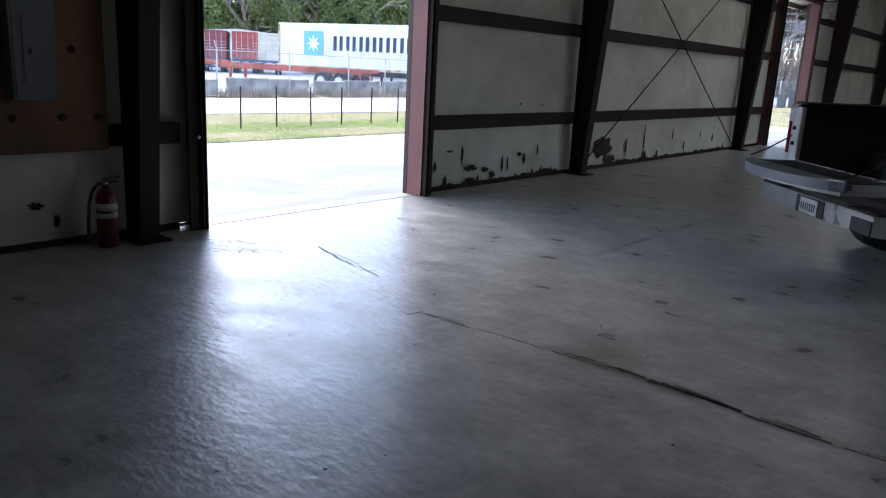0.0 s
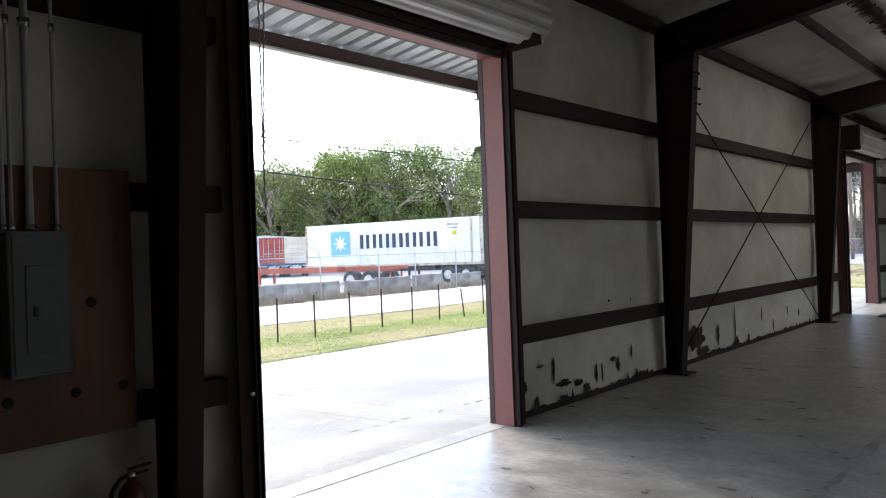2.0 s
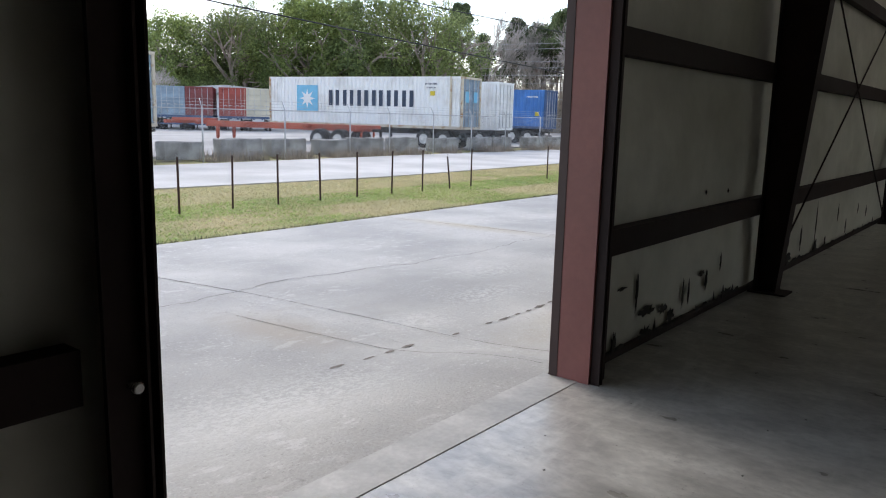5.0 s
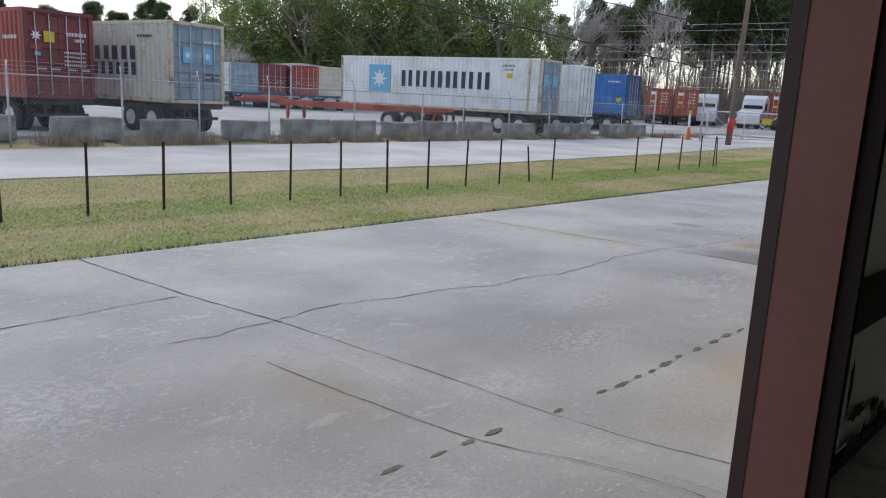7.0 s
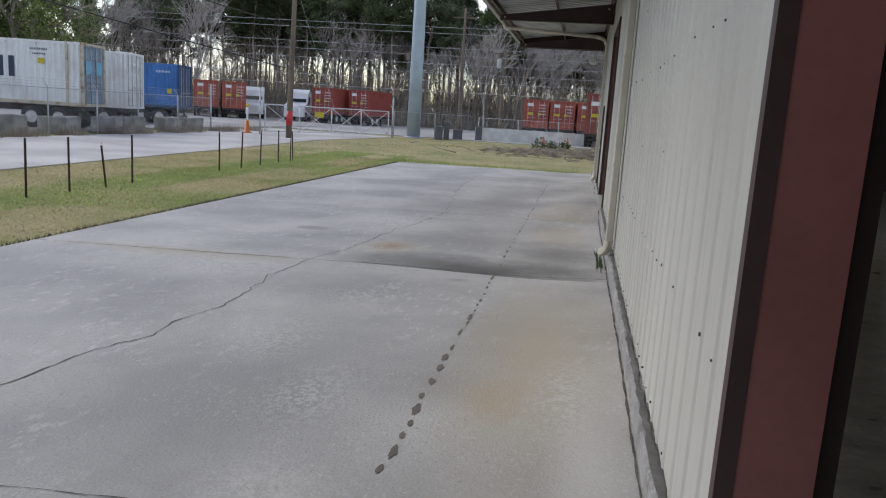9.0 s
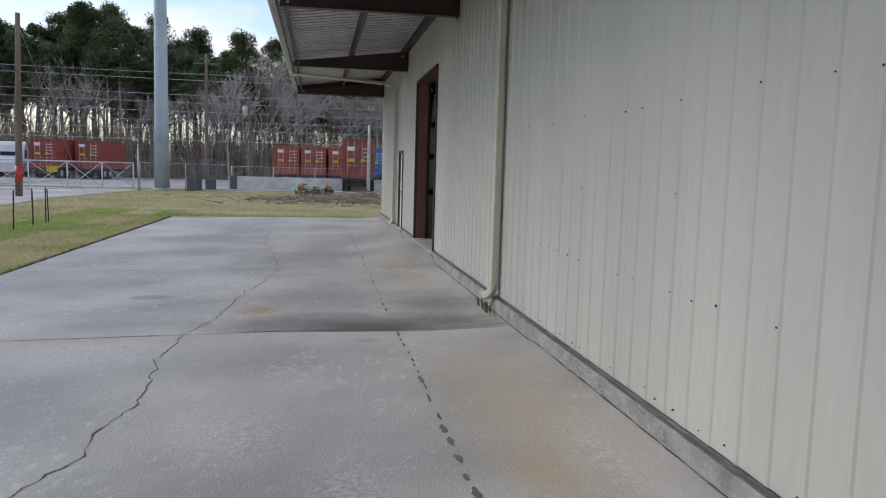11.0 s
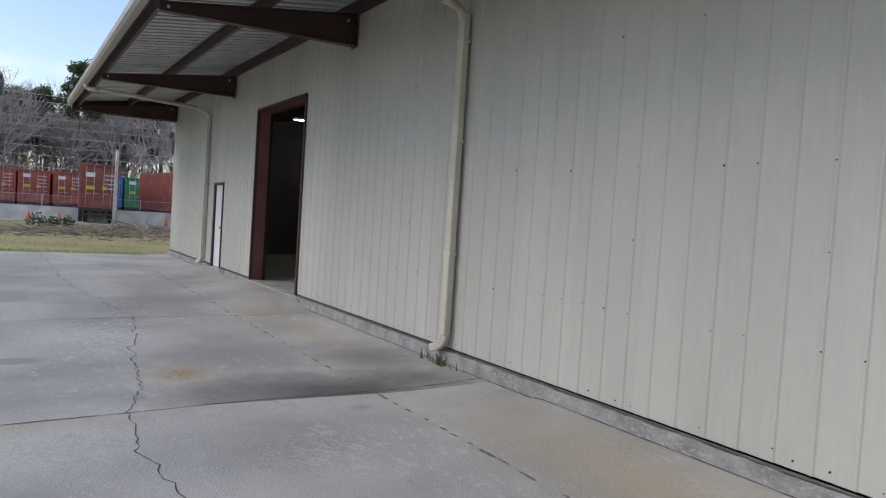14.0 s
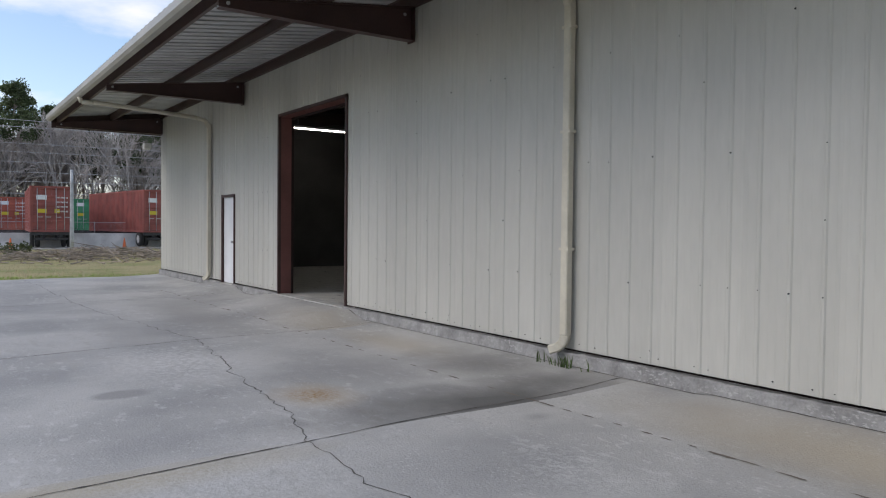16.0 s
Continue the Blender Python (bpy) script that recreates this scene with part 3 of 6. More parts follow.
# inner lining between the frames, with the openings left free
wall_lining = thing("wall_lining", "white vinyl insulation lining, dirty and torn near the floor", "wall", kind="structure")
for xa, xb, za, zb in cuts:
    n, k = max(1, int((xb - xa) / 0.22)), 24 if za < 1 else 6
    bm = bmesh.new()
    grid = []
    for i in range(n + 1):
        x = xa + (xb - xa) * i / n
        col = []
        for j in range(k + 1):
            z = za + (4.7 - za) * j / k
            free = 0.0 if i in (0, n) else 1.0
            puff = 0.035 * abs(math.sin(math.pi * ((z - 0.85) / 1.22))) + 0.03 * noise.noise((x * 1.3, 3.1, z * 0.8))
            col.append(bm.verts.new((x, -0.06 - free * max(0, puff), z)))
        grid.append(col)
    for i in range(n):
        for j in range(k):
            bm.faces.new((grid[i][j], grid[i + 1][j], grid[i + 1][j + 1], grid[i][j + 1])).smooth = True
    part("sheet", bm, INSUL, wall_lining)

for name, (xa, xb, ya, yb) in {"wall_left": (X0, X0 + 0.05, BACK, -0.07), "wall_rear": (13.0, X1 - 0.05, BACK, BACK + 0.05), "wall_rear_2": (X0 + 0.05, 6.0, BACK, BACK + 0.05)}.items():
    bm = bmesh.new()
    box(bm, xa, xb, ya, yb, 0, 7.0)
    solid(name, bm, INSUL, "white vinyl lined warehouse wall", "wall", kind="structure")
# this stretch of end wall carries the hall's darkness in its colour
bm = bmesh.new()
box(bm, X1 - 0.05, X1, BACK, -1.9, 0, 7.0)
solid("wall_end", bm, END_SHADE, "end wall coloured near black for the unlit depth of the hall", "wall", kind="structure")
bm = bmesh.new()
box(bm, X1 - 0.05, X1, -1.9, -0.07, 0, 7.0)
solid("wall_end_2", bm, INSUL, "white vinyl lined end wall", "wall", kind="structure")
bm = bmesh.new()
box(bm, 6.0, 13.0, BACK, BACK + 0.05, HEAD - 0.2, 7.0)
solid("wall_rear_3", bm, INSUL, "white vinyl lining over the open rear doorway", "wall", kind="structure")
bm = bmesh.new()
for k in range(int((0 - BACK) / RIB)):
    y = -k * RIB
    fold(bm, [(X1, y, 0), (X1, y - 0.12, 0), (X1 + 0.03, y - 0.14, 0), (X1 + 0.03, y - 0.18, 0), (X1, y - 0.2, 0), (X1, y - RIB, 0)], (0, 0, 0.0), (0, 0, roof_z(y) - 0.05))
solid("wall_gable", bm, WALL_PAINT, "cream ribbed metal end wall", "wall", kind="structure")

# roof: one sloped sheet over hall and canopy
OUT_Y = 3.05
roof = thing("roof", "ribbed galvanised metal roof running out over a canopy", "roof", kind="structure")
bm = bmesh.new()
prof = []
x = X0 - 0.05
while x < X1 + 0.1:
    prof += [(x, 0, 0), (x + 0.18, 0, 0), (x + 0.19, 0, 0.15), (x + 0.29, 0, 0.15)]
    x += RIB - 0.005
fold(bm, prof, (0, OUT_Y, roof_z(OUT_Y)), (0, 0.0, roof_z(0)))
part("canopy_sheet", bm, SHEET, roof)
bm = bmesh.new()
fold(bm, [(X0, 0, 0), (X1 + 0.05, 0, 0)], (0, 0.0, roof_z(0) + 0.035), (0, BACK - 0.1, roof_z(BACK - 0.1) + 0.035))
part("roof_sheet", bm, SHEET, roof)

bm = bmesh.new()
nx, ny = 150, 70
grid = [[bm.verts.new((X0 + 0.05 + (X1 - X0 - 0.1) * i / nx, -0.03 + (BACK + 0.06) * j / ny, 0)) for j in range(ny + 1)] for i in range(nx + 1)]
for row in grid:
    for v in row:
        v.co.z = roof_z(v.co.y) - 0.05 - 0.06 * abs(math.sin(math.pi * v.co.y / 1.5)) - 0.03 * noise.noise((v.co.x * 0.9, v.co.y * 0.9, 2))
for i in range(nx):
    for j in range(ny):
        bm.faces.new((grid[i][j], grid[i + 1][j], grid[i + 1][j + 1], grid[i][j + 1])).smooth = True
ceiling = solid("ceiling", bm, CEIL, "sagging white vinyl ceiling insulation", "ceiling", kind="structure")


def i_frame(x):
    """A tapered portal frame: column with two flanges and web, rafter with the same."""
    f = thing("portal_frame", "dark red-oxide tapered steel column and rafter", "steel frame", group="portal frames", kind="structure")
    bm = bmesh.new()
    y_in = lambda z: -0.38 - 0.078 * z
    top = 4.16
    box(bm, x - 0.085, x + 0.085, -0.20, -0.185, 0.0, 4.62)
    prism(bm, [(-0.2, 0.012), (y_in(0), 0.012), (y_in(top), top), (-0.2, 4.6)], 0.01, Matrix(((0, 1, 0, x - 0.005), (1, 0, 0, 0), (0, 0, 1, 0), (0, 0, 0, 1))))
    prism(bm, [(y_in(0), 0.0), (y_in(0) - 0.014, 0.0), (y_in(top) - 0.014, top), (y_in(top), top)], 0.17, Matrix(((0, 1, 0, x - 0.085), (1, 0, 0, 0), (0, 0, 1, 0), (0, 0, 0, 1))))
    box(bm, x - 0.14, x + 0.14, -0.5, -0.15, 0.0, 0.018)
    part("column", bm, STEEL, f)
    bm = bmesh.new()
    under = lambda y: roof_z(y) - 0.28
    turn = Matrix(((0, 1, 0, x - 0.1), (1, 0, 0, 0), (0, 0, 1, 0), (0, 0, 0, 1)))
    thin = Matrix(((0, 1, 0, x - 0.005), (1, 0, 0, 0), (0, 0, 1, 0), (0, 0, 0, 1)))
    ya, yb = -0.2, BACK + 0.3
    low = lambda y: under(y) - 0.46 + 0.018 * -y
    prism(bm, [(ya, under(ya)), (yb, under(yb)), (yb, low(yb)), (ya, low(ya))], 0.01, thin)
    prism(bm, [(ya, under(ya)), (yb, under(yb)), (yb, under(yb) + 0.014), (ya, under(ya) + 0.014)], 0.2, turn)
    prism(bm, [(-0.7, low(-0.7)), (yb, low(yb)), (yb, low(yb) - 0.014), (-0.7, low(-0.7) - 0.014)], 0.2, turn)
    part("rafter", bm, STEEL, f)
    bm = bmesh.new()
    box(bm, x - 0.1, x + 0.1, -0.76, -0.2, top - 0.01, top + 0.01)
    for z in (3.5, 3.7, 3.9, 4.1):
        for dx in (-0.06, 0.06):
            rod(bm, (x + dx, -0.70, z), (x + dx, -0.73, z), 0.016, n=6)
    part("stiffener", bm, STEEL, f)
    return f


for x in FRAMES[1:-1]:
    i_frame(x)
i_frame(FRAMES[-1] - 0.06)
i_frame(FRAMES[0] + 0.1)


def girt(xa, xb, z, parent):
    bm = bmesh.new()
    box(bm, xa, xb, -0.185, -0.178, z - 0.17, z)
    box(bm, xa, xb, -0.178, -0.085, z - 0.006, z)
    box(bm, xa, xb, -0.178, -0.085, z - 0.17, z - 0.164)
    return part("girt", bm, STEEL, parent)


girts = thing("wall_girts", "dark red-oxide horizontal steel wall girts", "girt", kind="structure")
LEVELS = (0.93, 2.2, 3.32)
for xa, xb in ((X0, D1[0] - 0.2), (D1[1] + 0.17, D2[0] - 0.17), (D2[1] + 0.17, X1 - 0.06)):
    for z in LEVELS:
        if xa > 15 and z < 2.1:
            girt(xa, MD[0] - 0.05, z, girts), girt(MD[1] + 0.05, xb, z, girts)
        else:
            girt(xa, xb, z, girts)
for xa, xb in ((X0, X1 - 0.06),):
    girt(xa, xb, 4.72, girts)
for z in LEVELS + (4.6,):
    bm = bmesh.new()
    box(bm, X1 - 0.25, X1 - 0.243, -1.9, -0.5, z - 0.2, z)
    box(bm, X1 - 0.243, X1 - 0.05, -1.9, -0.5, z - 0.006, z)
    part("girt", bm, STEEL, girts)
bm = bmesh.new()
for xa, xb in ((X0, D1[0] - 0.2), (D1[1] + 0.17, D2[0] - 0.17), (D2[1] + 0.17, MD[0] - 0.1), (MD[1] + 0.1, X1 - 0.06)):
    box(bm, xa, xb, -0.13, -0.09, 0.0, 0.05)
part("base_angle", bm, STEEL, girts)

purlins = thing("roof_purlins", "dark steel purlins under the ceiling insulation", "purlin", kind="structure")
for i in range(1, 11):
    y = -1.5 * i
    bm = bmesh.new()
    box(bm, X0 + 0.06, X1 - 0.06, y - 0.004, y + 0.004, roof_z(y) - 0.27, roof_z(y) - 0.08)
    box(bm, X0 + 0.06, X1 - 0.06, y - 0.06, y + 0.004, roof_z(y) - 0.276, roof_z(y) - 0.27)
    part("purlin", bm, STEEL, purlins)


# ---- doorways ----
def roll_door(xa, xb, number, paint):
    d = thing(f"door_{number}", "rolled-up white ribbed steel overhead door in a faded red frame", "roll-up door", kind="structure")
    for x, s in ((xa, -1), (xb, 1)):
        bm = bmesh.new()
        box(bm, *sorted((x, x + s * 0.012)), -0.235, 0.0, 0.0, HEAD)
        box(bm, *sorted((x, x + s * 0.09)), -0.247, -0.235, 0.0, HEAD)
        part("jamb", bm, paint, d)
        bm = bmesh.new()
        box(bm, *sorted((x - s * 0.004, x + s * 0.055)), -0.022, 0.036, 0.0, HEAD + 0.05)
        part("outer_trim", bm, STEEL_OUT, d)
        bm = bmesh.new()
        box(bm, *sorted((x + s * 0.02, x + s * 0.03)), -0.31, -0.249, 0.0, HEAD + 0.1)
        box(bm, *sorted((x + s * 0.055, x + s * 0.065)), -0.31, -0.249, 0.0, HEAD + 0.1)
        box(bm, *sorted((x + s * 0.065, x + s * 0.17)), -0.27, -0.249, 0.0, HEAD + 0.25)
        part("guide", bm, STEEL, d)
        bm = bmesh.new()
        box(bm, *sorted((x + s * 0.02, x + s * 0.16)), -0.62, -0.2, HEAD + 0.05, HEAD + 0.6)
        part("bracket", bm, STEEL, d)
    bm = bmesh.new()
    box(bm, xa, xb, -0.235, 0.0, HEAD, HEAD + 0.012)
    box(bm, xa - 0.09, xb + 0.09, -0.247, -0.235, HEAD, HEAD + 0.2)
    part("head", bm, paint, d)
    bm = bmesh.new()
    box(bm, xa - 0.055, xb + 0.055, -0.004, 0.036, HEAD, HEAD + 0.055)
    part("outer_trim", bm, STEEL_OUT, d)
    bm = bmesh.new()
    prof = []
    for i in range(48):
        a = 2 * math.pi * i / 48
        r = 0.225 + (0.012 if i % 4 in (0, 1) else -0.006)
        prof.append((0, r * math.cos(a) - 0.47, r * math.sin(a) + HEAD + 0.3))
    prof.append(prof[0])
    fold(bm, prof, (xa - 0.06, 0, 0), (xb + 0.24, 0, 0))
    ends = [[bm.verts.new(Vector(p) + Vector((x, 0, 0))) for p in prof[:-1]] for x in (xa - 0.06, xb + 0.24)]
    bm.faces.new(ends[0][::-1]), bm.faces.new(ends[1])
    part("curtain_coil", bm, COIL, d)
    bm = bmesh.new()
    for i in range(3):
        box(bm, xa + 0.02, xb - 0.02, -0.275, -0.235, HEAD - 0.04 + i * 0.075, HEAD + 0.02 + i * 0.075)
    part("bottom_slat", bm, STEEL, d)
    return d


door_1 = roll_door(*D1, 1, JAMB)
door_2 = roll_door(*D2, 2, JAMB_SHADED)

door_3 = thing("door_3", "closed white steel personnel door in a dark brown frame", "door", kind="structure")
bm = bmesh.new()
box(bm, MD[0] - 0.01, MD[0] + 0.05, -0.12, 0.036, 0.0, MD_HEAD)
box(bm, MD[1] - 0.05, MD[1] + 0.01, -0.12, 0.036, 0.0, MD_HEAD)
box(bm, MD[0] - 0.01, MD[1] + 0.01, -0.12, 0.036, MD_HEAD - 0.05, MD_HEAD + 0.01)
part("frame", bm, STEEL_OUT, door_3)
bm = bmesh.new()
box(bm, MD[0] + 0.052, MD[1] - 0.052, -0.07, -0.02, 0.012, MD_HEAD - 0.052, bevel=0.004)
part("leaf", bm, WHITE, door_3)
bm = bmesh.new()
rod(bm, (MD[0] + 0.12, -0.02, 1.0), (MD[0] + 0.12, 0.04, 1.0), 0.012)
lathe(bm, [(0.012, 0), (0.03, 0.01), (0.034, 0.03), (0.02, 0.045)], 12, pose(MD[0] + 0.12, 0.02, 1.0, -90))
part("door_handle", bm, GALV, door_3, "dull steel knob")

# ---- canopy steel ----
canopy = thing("canopy", "brown steel canopy beams and purlins under a metal roof", "canopy", kind="structure")
turn = lambda x, w: Matrix(((0, 1, 0, x - w / 2), (1, 0, 0, 0), (0, 0, 1, 0), (0, 0, 0, 1)))
for x in [f if i < 5 else f + 0.02 for i, f in enumerate(FRAMES)]:
    bm = bmesh.new()
    t_ = lambda y: roof_z(y) - 0.18
    prism(bm, [(0.0, 4.14), (0.0, t_(0)), (2.9, t_(2.9)), (2.9, 4.13)], 0.012, turn(x, 0.012))
    prism(bm, [(0.035, 4.125), (0.035, 4.14), (2.9, 4.14), (2.9, 4.125)], 0.15, turn(x, 0.15))
    prism(bm, [(0.035, t_(0) - 0.012), (0.035, t_(0)), (2.9, t_(2.9)), (2.9, t_(2.9) - 0.012)], 0.15, turn(x, 0.15))
    box(bm, x - 0.09, x + 0.09, 0.035, 0.05, 4.1, t_(0))
    part("beam", bm, STEEL_OUT, canopy)
    bm = bmesh.new()
    for y, z in ((0.16, t_(0.16) - 0.1), (2.78, t_(2.78) - 0.06)):
        rod(bm, (x - 0.02, y, z), (x + 0.02, y, z), 0.025, n=8)
    part("bolt", bm, GALV, canopy)
for y in (0.06, 1.45, 2.86):
    bm = bmesh.new()
    box(bm, X0, X1 + 0.05, y - 0.004, y + 0.004, roof_z(y) - 0.18, roof_z(y) - 0.005)
    box(bm, X0, X1 + 0.05, y - 0.05, y + 0.004, roof_z(y) - 0.186, roof_z(y) - 0.18)
    box(bm, X0, X1 + 0.05, y, y + 0.05, roof_z(y) - 0.012, roof_z(y) - 0.004)
    part("purlin", bm, STEEL_OUT, canopy)
bm = bmesh.new()
fold(bm, [(0, 3.0, 0.0), (0, 3.0, -0.15), (0, 3.1, -0.15), (0, 3.14, -0.10), (0, 3.14, 0.01), (0, 3.12, 0.02), (0, 3.12, -0.02)], (X0, 0, roof_z(OUT_Y) + 0.03), (X1 + 0.08, 0, roof_z(OUT_Y) + 0.03))
part("gutter", bm, GUTTER, canopy, "weathered grey-tan box gutter")
bm = bmesh.new()
prism(bm, [(0.0, 4.12), (3.0, 4.12), (3.0, roof_z(3.0) + 0.06), (0.0, roof_z(0) + 0.06)], 0.012, turn(X1 + 0.07, 0.012))
part("rake_trim", bm, STEEL_OUT, canopy)


def mouth(x):
    """Corners of the black face that stands for shade just inside the foot of a downpipe."""
    a = radians(72)
    c = Vector((x + 0.15 * (1 - math.cos(a)), 0.08 + 0.07 * (1 - math.cos(a)), 0.21 - 0.17 * math.sin(a)))
    along = Vector((0.15 * math.sin(a), 0.07 * math.sin(a), -0.17 * math.cos(a))).normalized()
    side = along.cross(Vector((0.42, -0.9, 0))).normalized()
    out = side.cross(along).normalized()
    c += along * 0.055
    return [c + side * p * 0.046 + out * q * 0.038 for p, q in ((-1, -1), (1, -1), (1, 1), (-1, 1))]


def downpipe(x):
    p = thing("downpipe", "cream painted rain downpipe with an elbow at its foot", "downpipe", group="downpipes")
    bm = bmesh.new()
    pts = [(x, 3.05, roof_z(3.05) - 0.1), (x, 3.0, roof_z(3) - 0.24), (x, 2.75, 4.2), (x, 0.4, 4.06), (x, 0.16, 4.0), (x, 0.10, 3.85)]
    tube(bm, pts, 0.052, 10)
    part("swan_neck", bm, DOWNPIPE, p)
    bm = bmesh.new()
    box(bm, x - 0.055, x + 0.055, 0.034, 0.125, 0.2, 3.93, bevel=0.012)
    part("shaft", bm, DOWNPIPE, p)
    bm = bmesh.new()
    rings = []
    for i in range(13):
        u = min(1.0, i / 10)
        a = radians(72) * u
        c = Vector((x + 0.15 * (1 - math.cos(a)), 0.08 + 0.07 * (1 - math.cos(a)), 0.21 - 0.17 * math.sin(a)))
        along = Vector((0.15 * math.sin(a), 0.07 * math.sin(a), -0.17 * math.cos(a))).normalized()
        side = along.cross(Vector((0.42, -0.9, 0))).normalized()
        out = side.cross(along).normalized()
        c += along * (0.035 * max(0, i - 10))
        g = 1.0 + (0.08 if i % 2 and i < 10 else 0.0)
        rings.append([bm.verts.new(c + side * p * 0.05 * g + out * q * 0.042 * g) for p, q in ((-1, -0.7), (-0.7, -1), (0.7, -1), (1, -0.7), (1, 0.7), (0.7, 1), (-0.7, 1), (-1, 0.7))])
    for ra, rb in zip(rings, rings[1:]):
        for i in range(8):
            bm.faces.new((ra[i], ra[(i + 1) % 8], rb[(i + 1) % 8], rb[i]))
    elbow = part("elbow", bm, DOWNPIPE, p)
    # black face across the open end, painting the shade within the pipe
    bm = bmesh.new()
    bm.faces.new([bm.verts.new(v) for v in mouth(x)])
    part("outlet_shade", bm, BLACK, elbow, "black face for the shade inside the open end")
    for z in (1.15, 2.45, 3.6):
        bm = bmesh.new()
        box(bm, x - 0.075, x + 0.075, 0.03, 0.129, z, z + 0.03)
        part("strap", bm, DOWNPIPE, p)


downpipe(7.38)
downpipe(20.25)


# ---- inside the hall ----
def fluorescent(x, y, length=2.4):
    f = thing("ceiling_light", "white fluorescent strip fixture under the rafters, lit", "ceiling light", pose(x, y, 4.42), "fluorescent strips")
    bm = bmesh.new()
    box(bm, -0.07, 0.07, -length / 2, length / 2, 0.03, 0.09, bevel=0.01)
    part("housing", bm, WHITE, f)
    for dx in (-0.035, 0.035):
        bm = bmesh.new()
        rod(bm, (dx, -length / 2 + 0.03, 0.012), (dx, length / 2 - 0.03, 0.012), 0.018, n=8)
        part("tube", bm, LAMP, f, "glowing tube")
    for dy in (-length / 3, length / 3):
        bm = bmesh.new()
        rod(bm, (0, dy, 0.09), (0, dy, roof_z(y + dy) - 0.2 - 4.42), 0.004, n=5)
        part("hanger", bm, GALV, f)


LAMP = bpy.data.materials.new("fluorescent glow")
LAMP.use_nodes = True
glow = LAMP.node_tree.nodes["Principled BSDF"]
glow.inputs["Emission Color"].default_value = (1.0, 0.97, 0.9, 1)
glow.inputs["Emission Strength"].default_value = 7.5
# the two near y = -9 are unseen, added to brighten floor and walls
for x, y in ((10.35, -3.1), (23.2, -4.4), (3.2, -9.0), (10.35, -9.5)):
    fluorescent(x, y)

# torn ceiling strips along two purlins
torn_rnd = random.Random(44)
torn = thing("ceiling_tear", "brown torn fibre hanging from split ceiling insulation", "insulation tear")
for xa, xb, y in ((4.2, 10.2, -2.2), (4.2, 10.2, -3.6), (4.0, 10.3, -5.1), (11.4, 17.2, -2.2), (11.2, 17.4, -3.7)):
    bm = bmesh.new()
    x = xa
    while x < xb:
        w = torn_rnd.uniform(0.08, 0.17)
        z = roof_z(y) - 0.165
        a = [bm.verts.new(p) for p in ((x, y - w, z), (x + 0.13, y - w * 0.8, z - 0.02), (x + 0.13, y + w, z - 0.015), (x, y + w * 0.9, z - torn_rnd.uniform(0.01, 0.09)))]
        bm.faces.new(a)
        x += 0.1
    part("tear", bm, TORN, torn)["kind"] = "stuff"

# cross bracing in the second bay
brace = thing("wall_brace", "thin dark crossed steel bracing rods in the wall bay", "brace rod")
for a, b in (((3.72, -0.24, 4.2), (10.6, -0.24, 0.08)), ((3.72, -0.26, 0.08), (10.6, -0.26, 4.2))):
    bm = bmesh.new()
    rod(bm, a, b, 0.011, n=6)
    part("rod", bm, STEEL, brace)

# tears and scuffs low on the lining
tears = thing("lining_tears", "black torn holes and scuffs low on the vinyl lining", "torn lining")
rnd = random.Random(5)


def tear(x, z, w, h, ragged=0.4, material=None):
    bm = bmesh.new()
    n = 22
    ring = []
    for i in range(n):
        a = 2 * math.pi * i / n
        k = 1 - (0.75 if i % 3 else 0.1) * rnd.random() * ragged * 2
        ring.append(bm.verts.new((x + w / 2 * math.cos(a) * k, -0.118, z + h / 2 * math.sin(a) * k)))
    c = bm.verts.new((x, -0.128, z))
    for i in range(n):
        bm.faces.new((ring[i], ring[(i + 1) % n], c))
    part("tear", bm, material or GAP, tears)


for x, z, w, h in ((0.28, 0.1, 0.16, 0.3), (0.42, 0.30, 0.07, 0.16), (0.62, 0.10, 0.09, 0.2), (0.95, 0.42, 0.06, 0.34), (1.15, 0.24, 0.32, 0.09), (1.15, 0.07, 0.24, 0.14), (1.45, 0.2, 0.2, 0.1), (1.62, 0.11, 0.18, 0.16),
                   (1.85, 0.25, 0.06, 0.3), (1.98, 0.24, 0.04, 0.26), (2.25, 0.36, 0.16, 0.06), (2.38, 0.28, 0.08, 0.22), (2.72, 0.4, 0.05, 0.2), (0.7, 0.48, 0.18, 0.03), (2.95, 0.08, 0.4, 0.1),
                   (3.9, 0.2, 0.12, 0.3), (4.15, 0.3, 0.1, 0.42), (4.95, 0.12, 0.5, 0.18), (5.55, 0.3, 0.09, 0.36), (6.25, 0.42, 0.06, 0.62), (6.32, 0.12, 0.18, 0.22), (6.85, 0.1, 0.12, 0.24), (7.5, 0.45, 0.06, 0.3),
                   (8.1, 0.2, 0.09, 0.25), (8.9, 0.4, 0.07, 0.2), (9.6, 0.3, 0.1, 0.2), (2.2, 1.06, 0.05, 0.05), (2.75, 1.04, 0.04, 0.05), (-4.25, 0.33, 0.14, 0.07), (-4.1, 0.2, 0.05, 0.14)):
    tear(x, z, w, h)
tear(4.7, 0.33, 0.72, 0.42, 0.3, CHARRED)


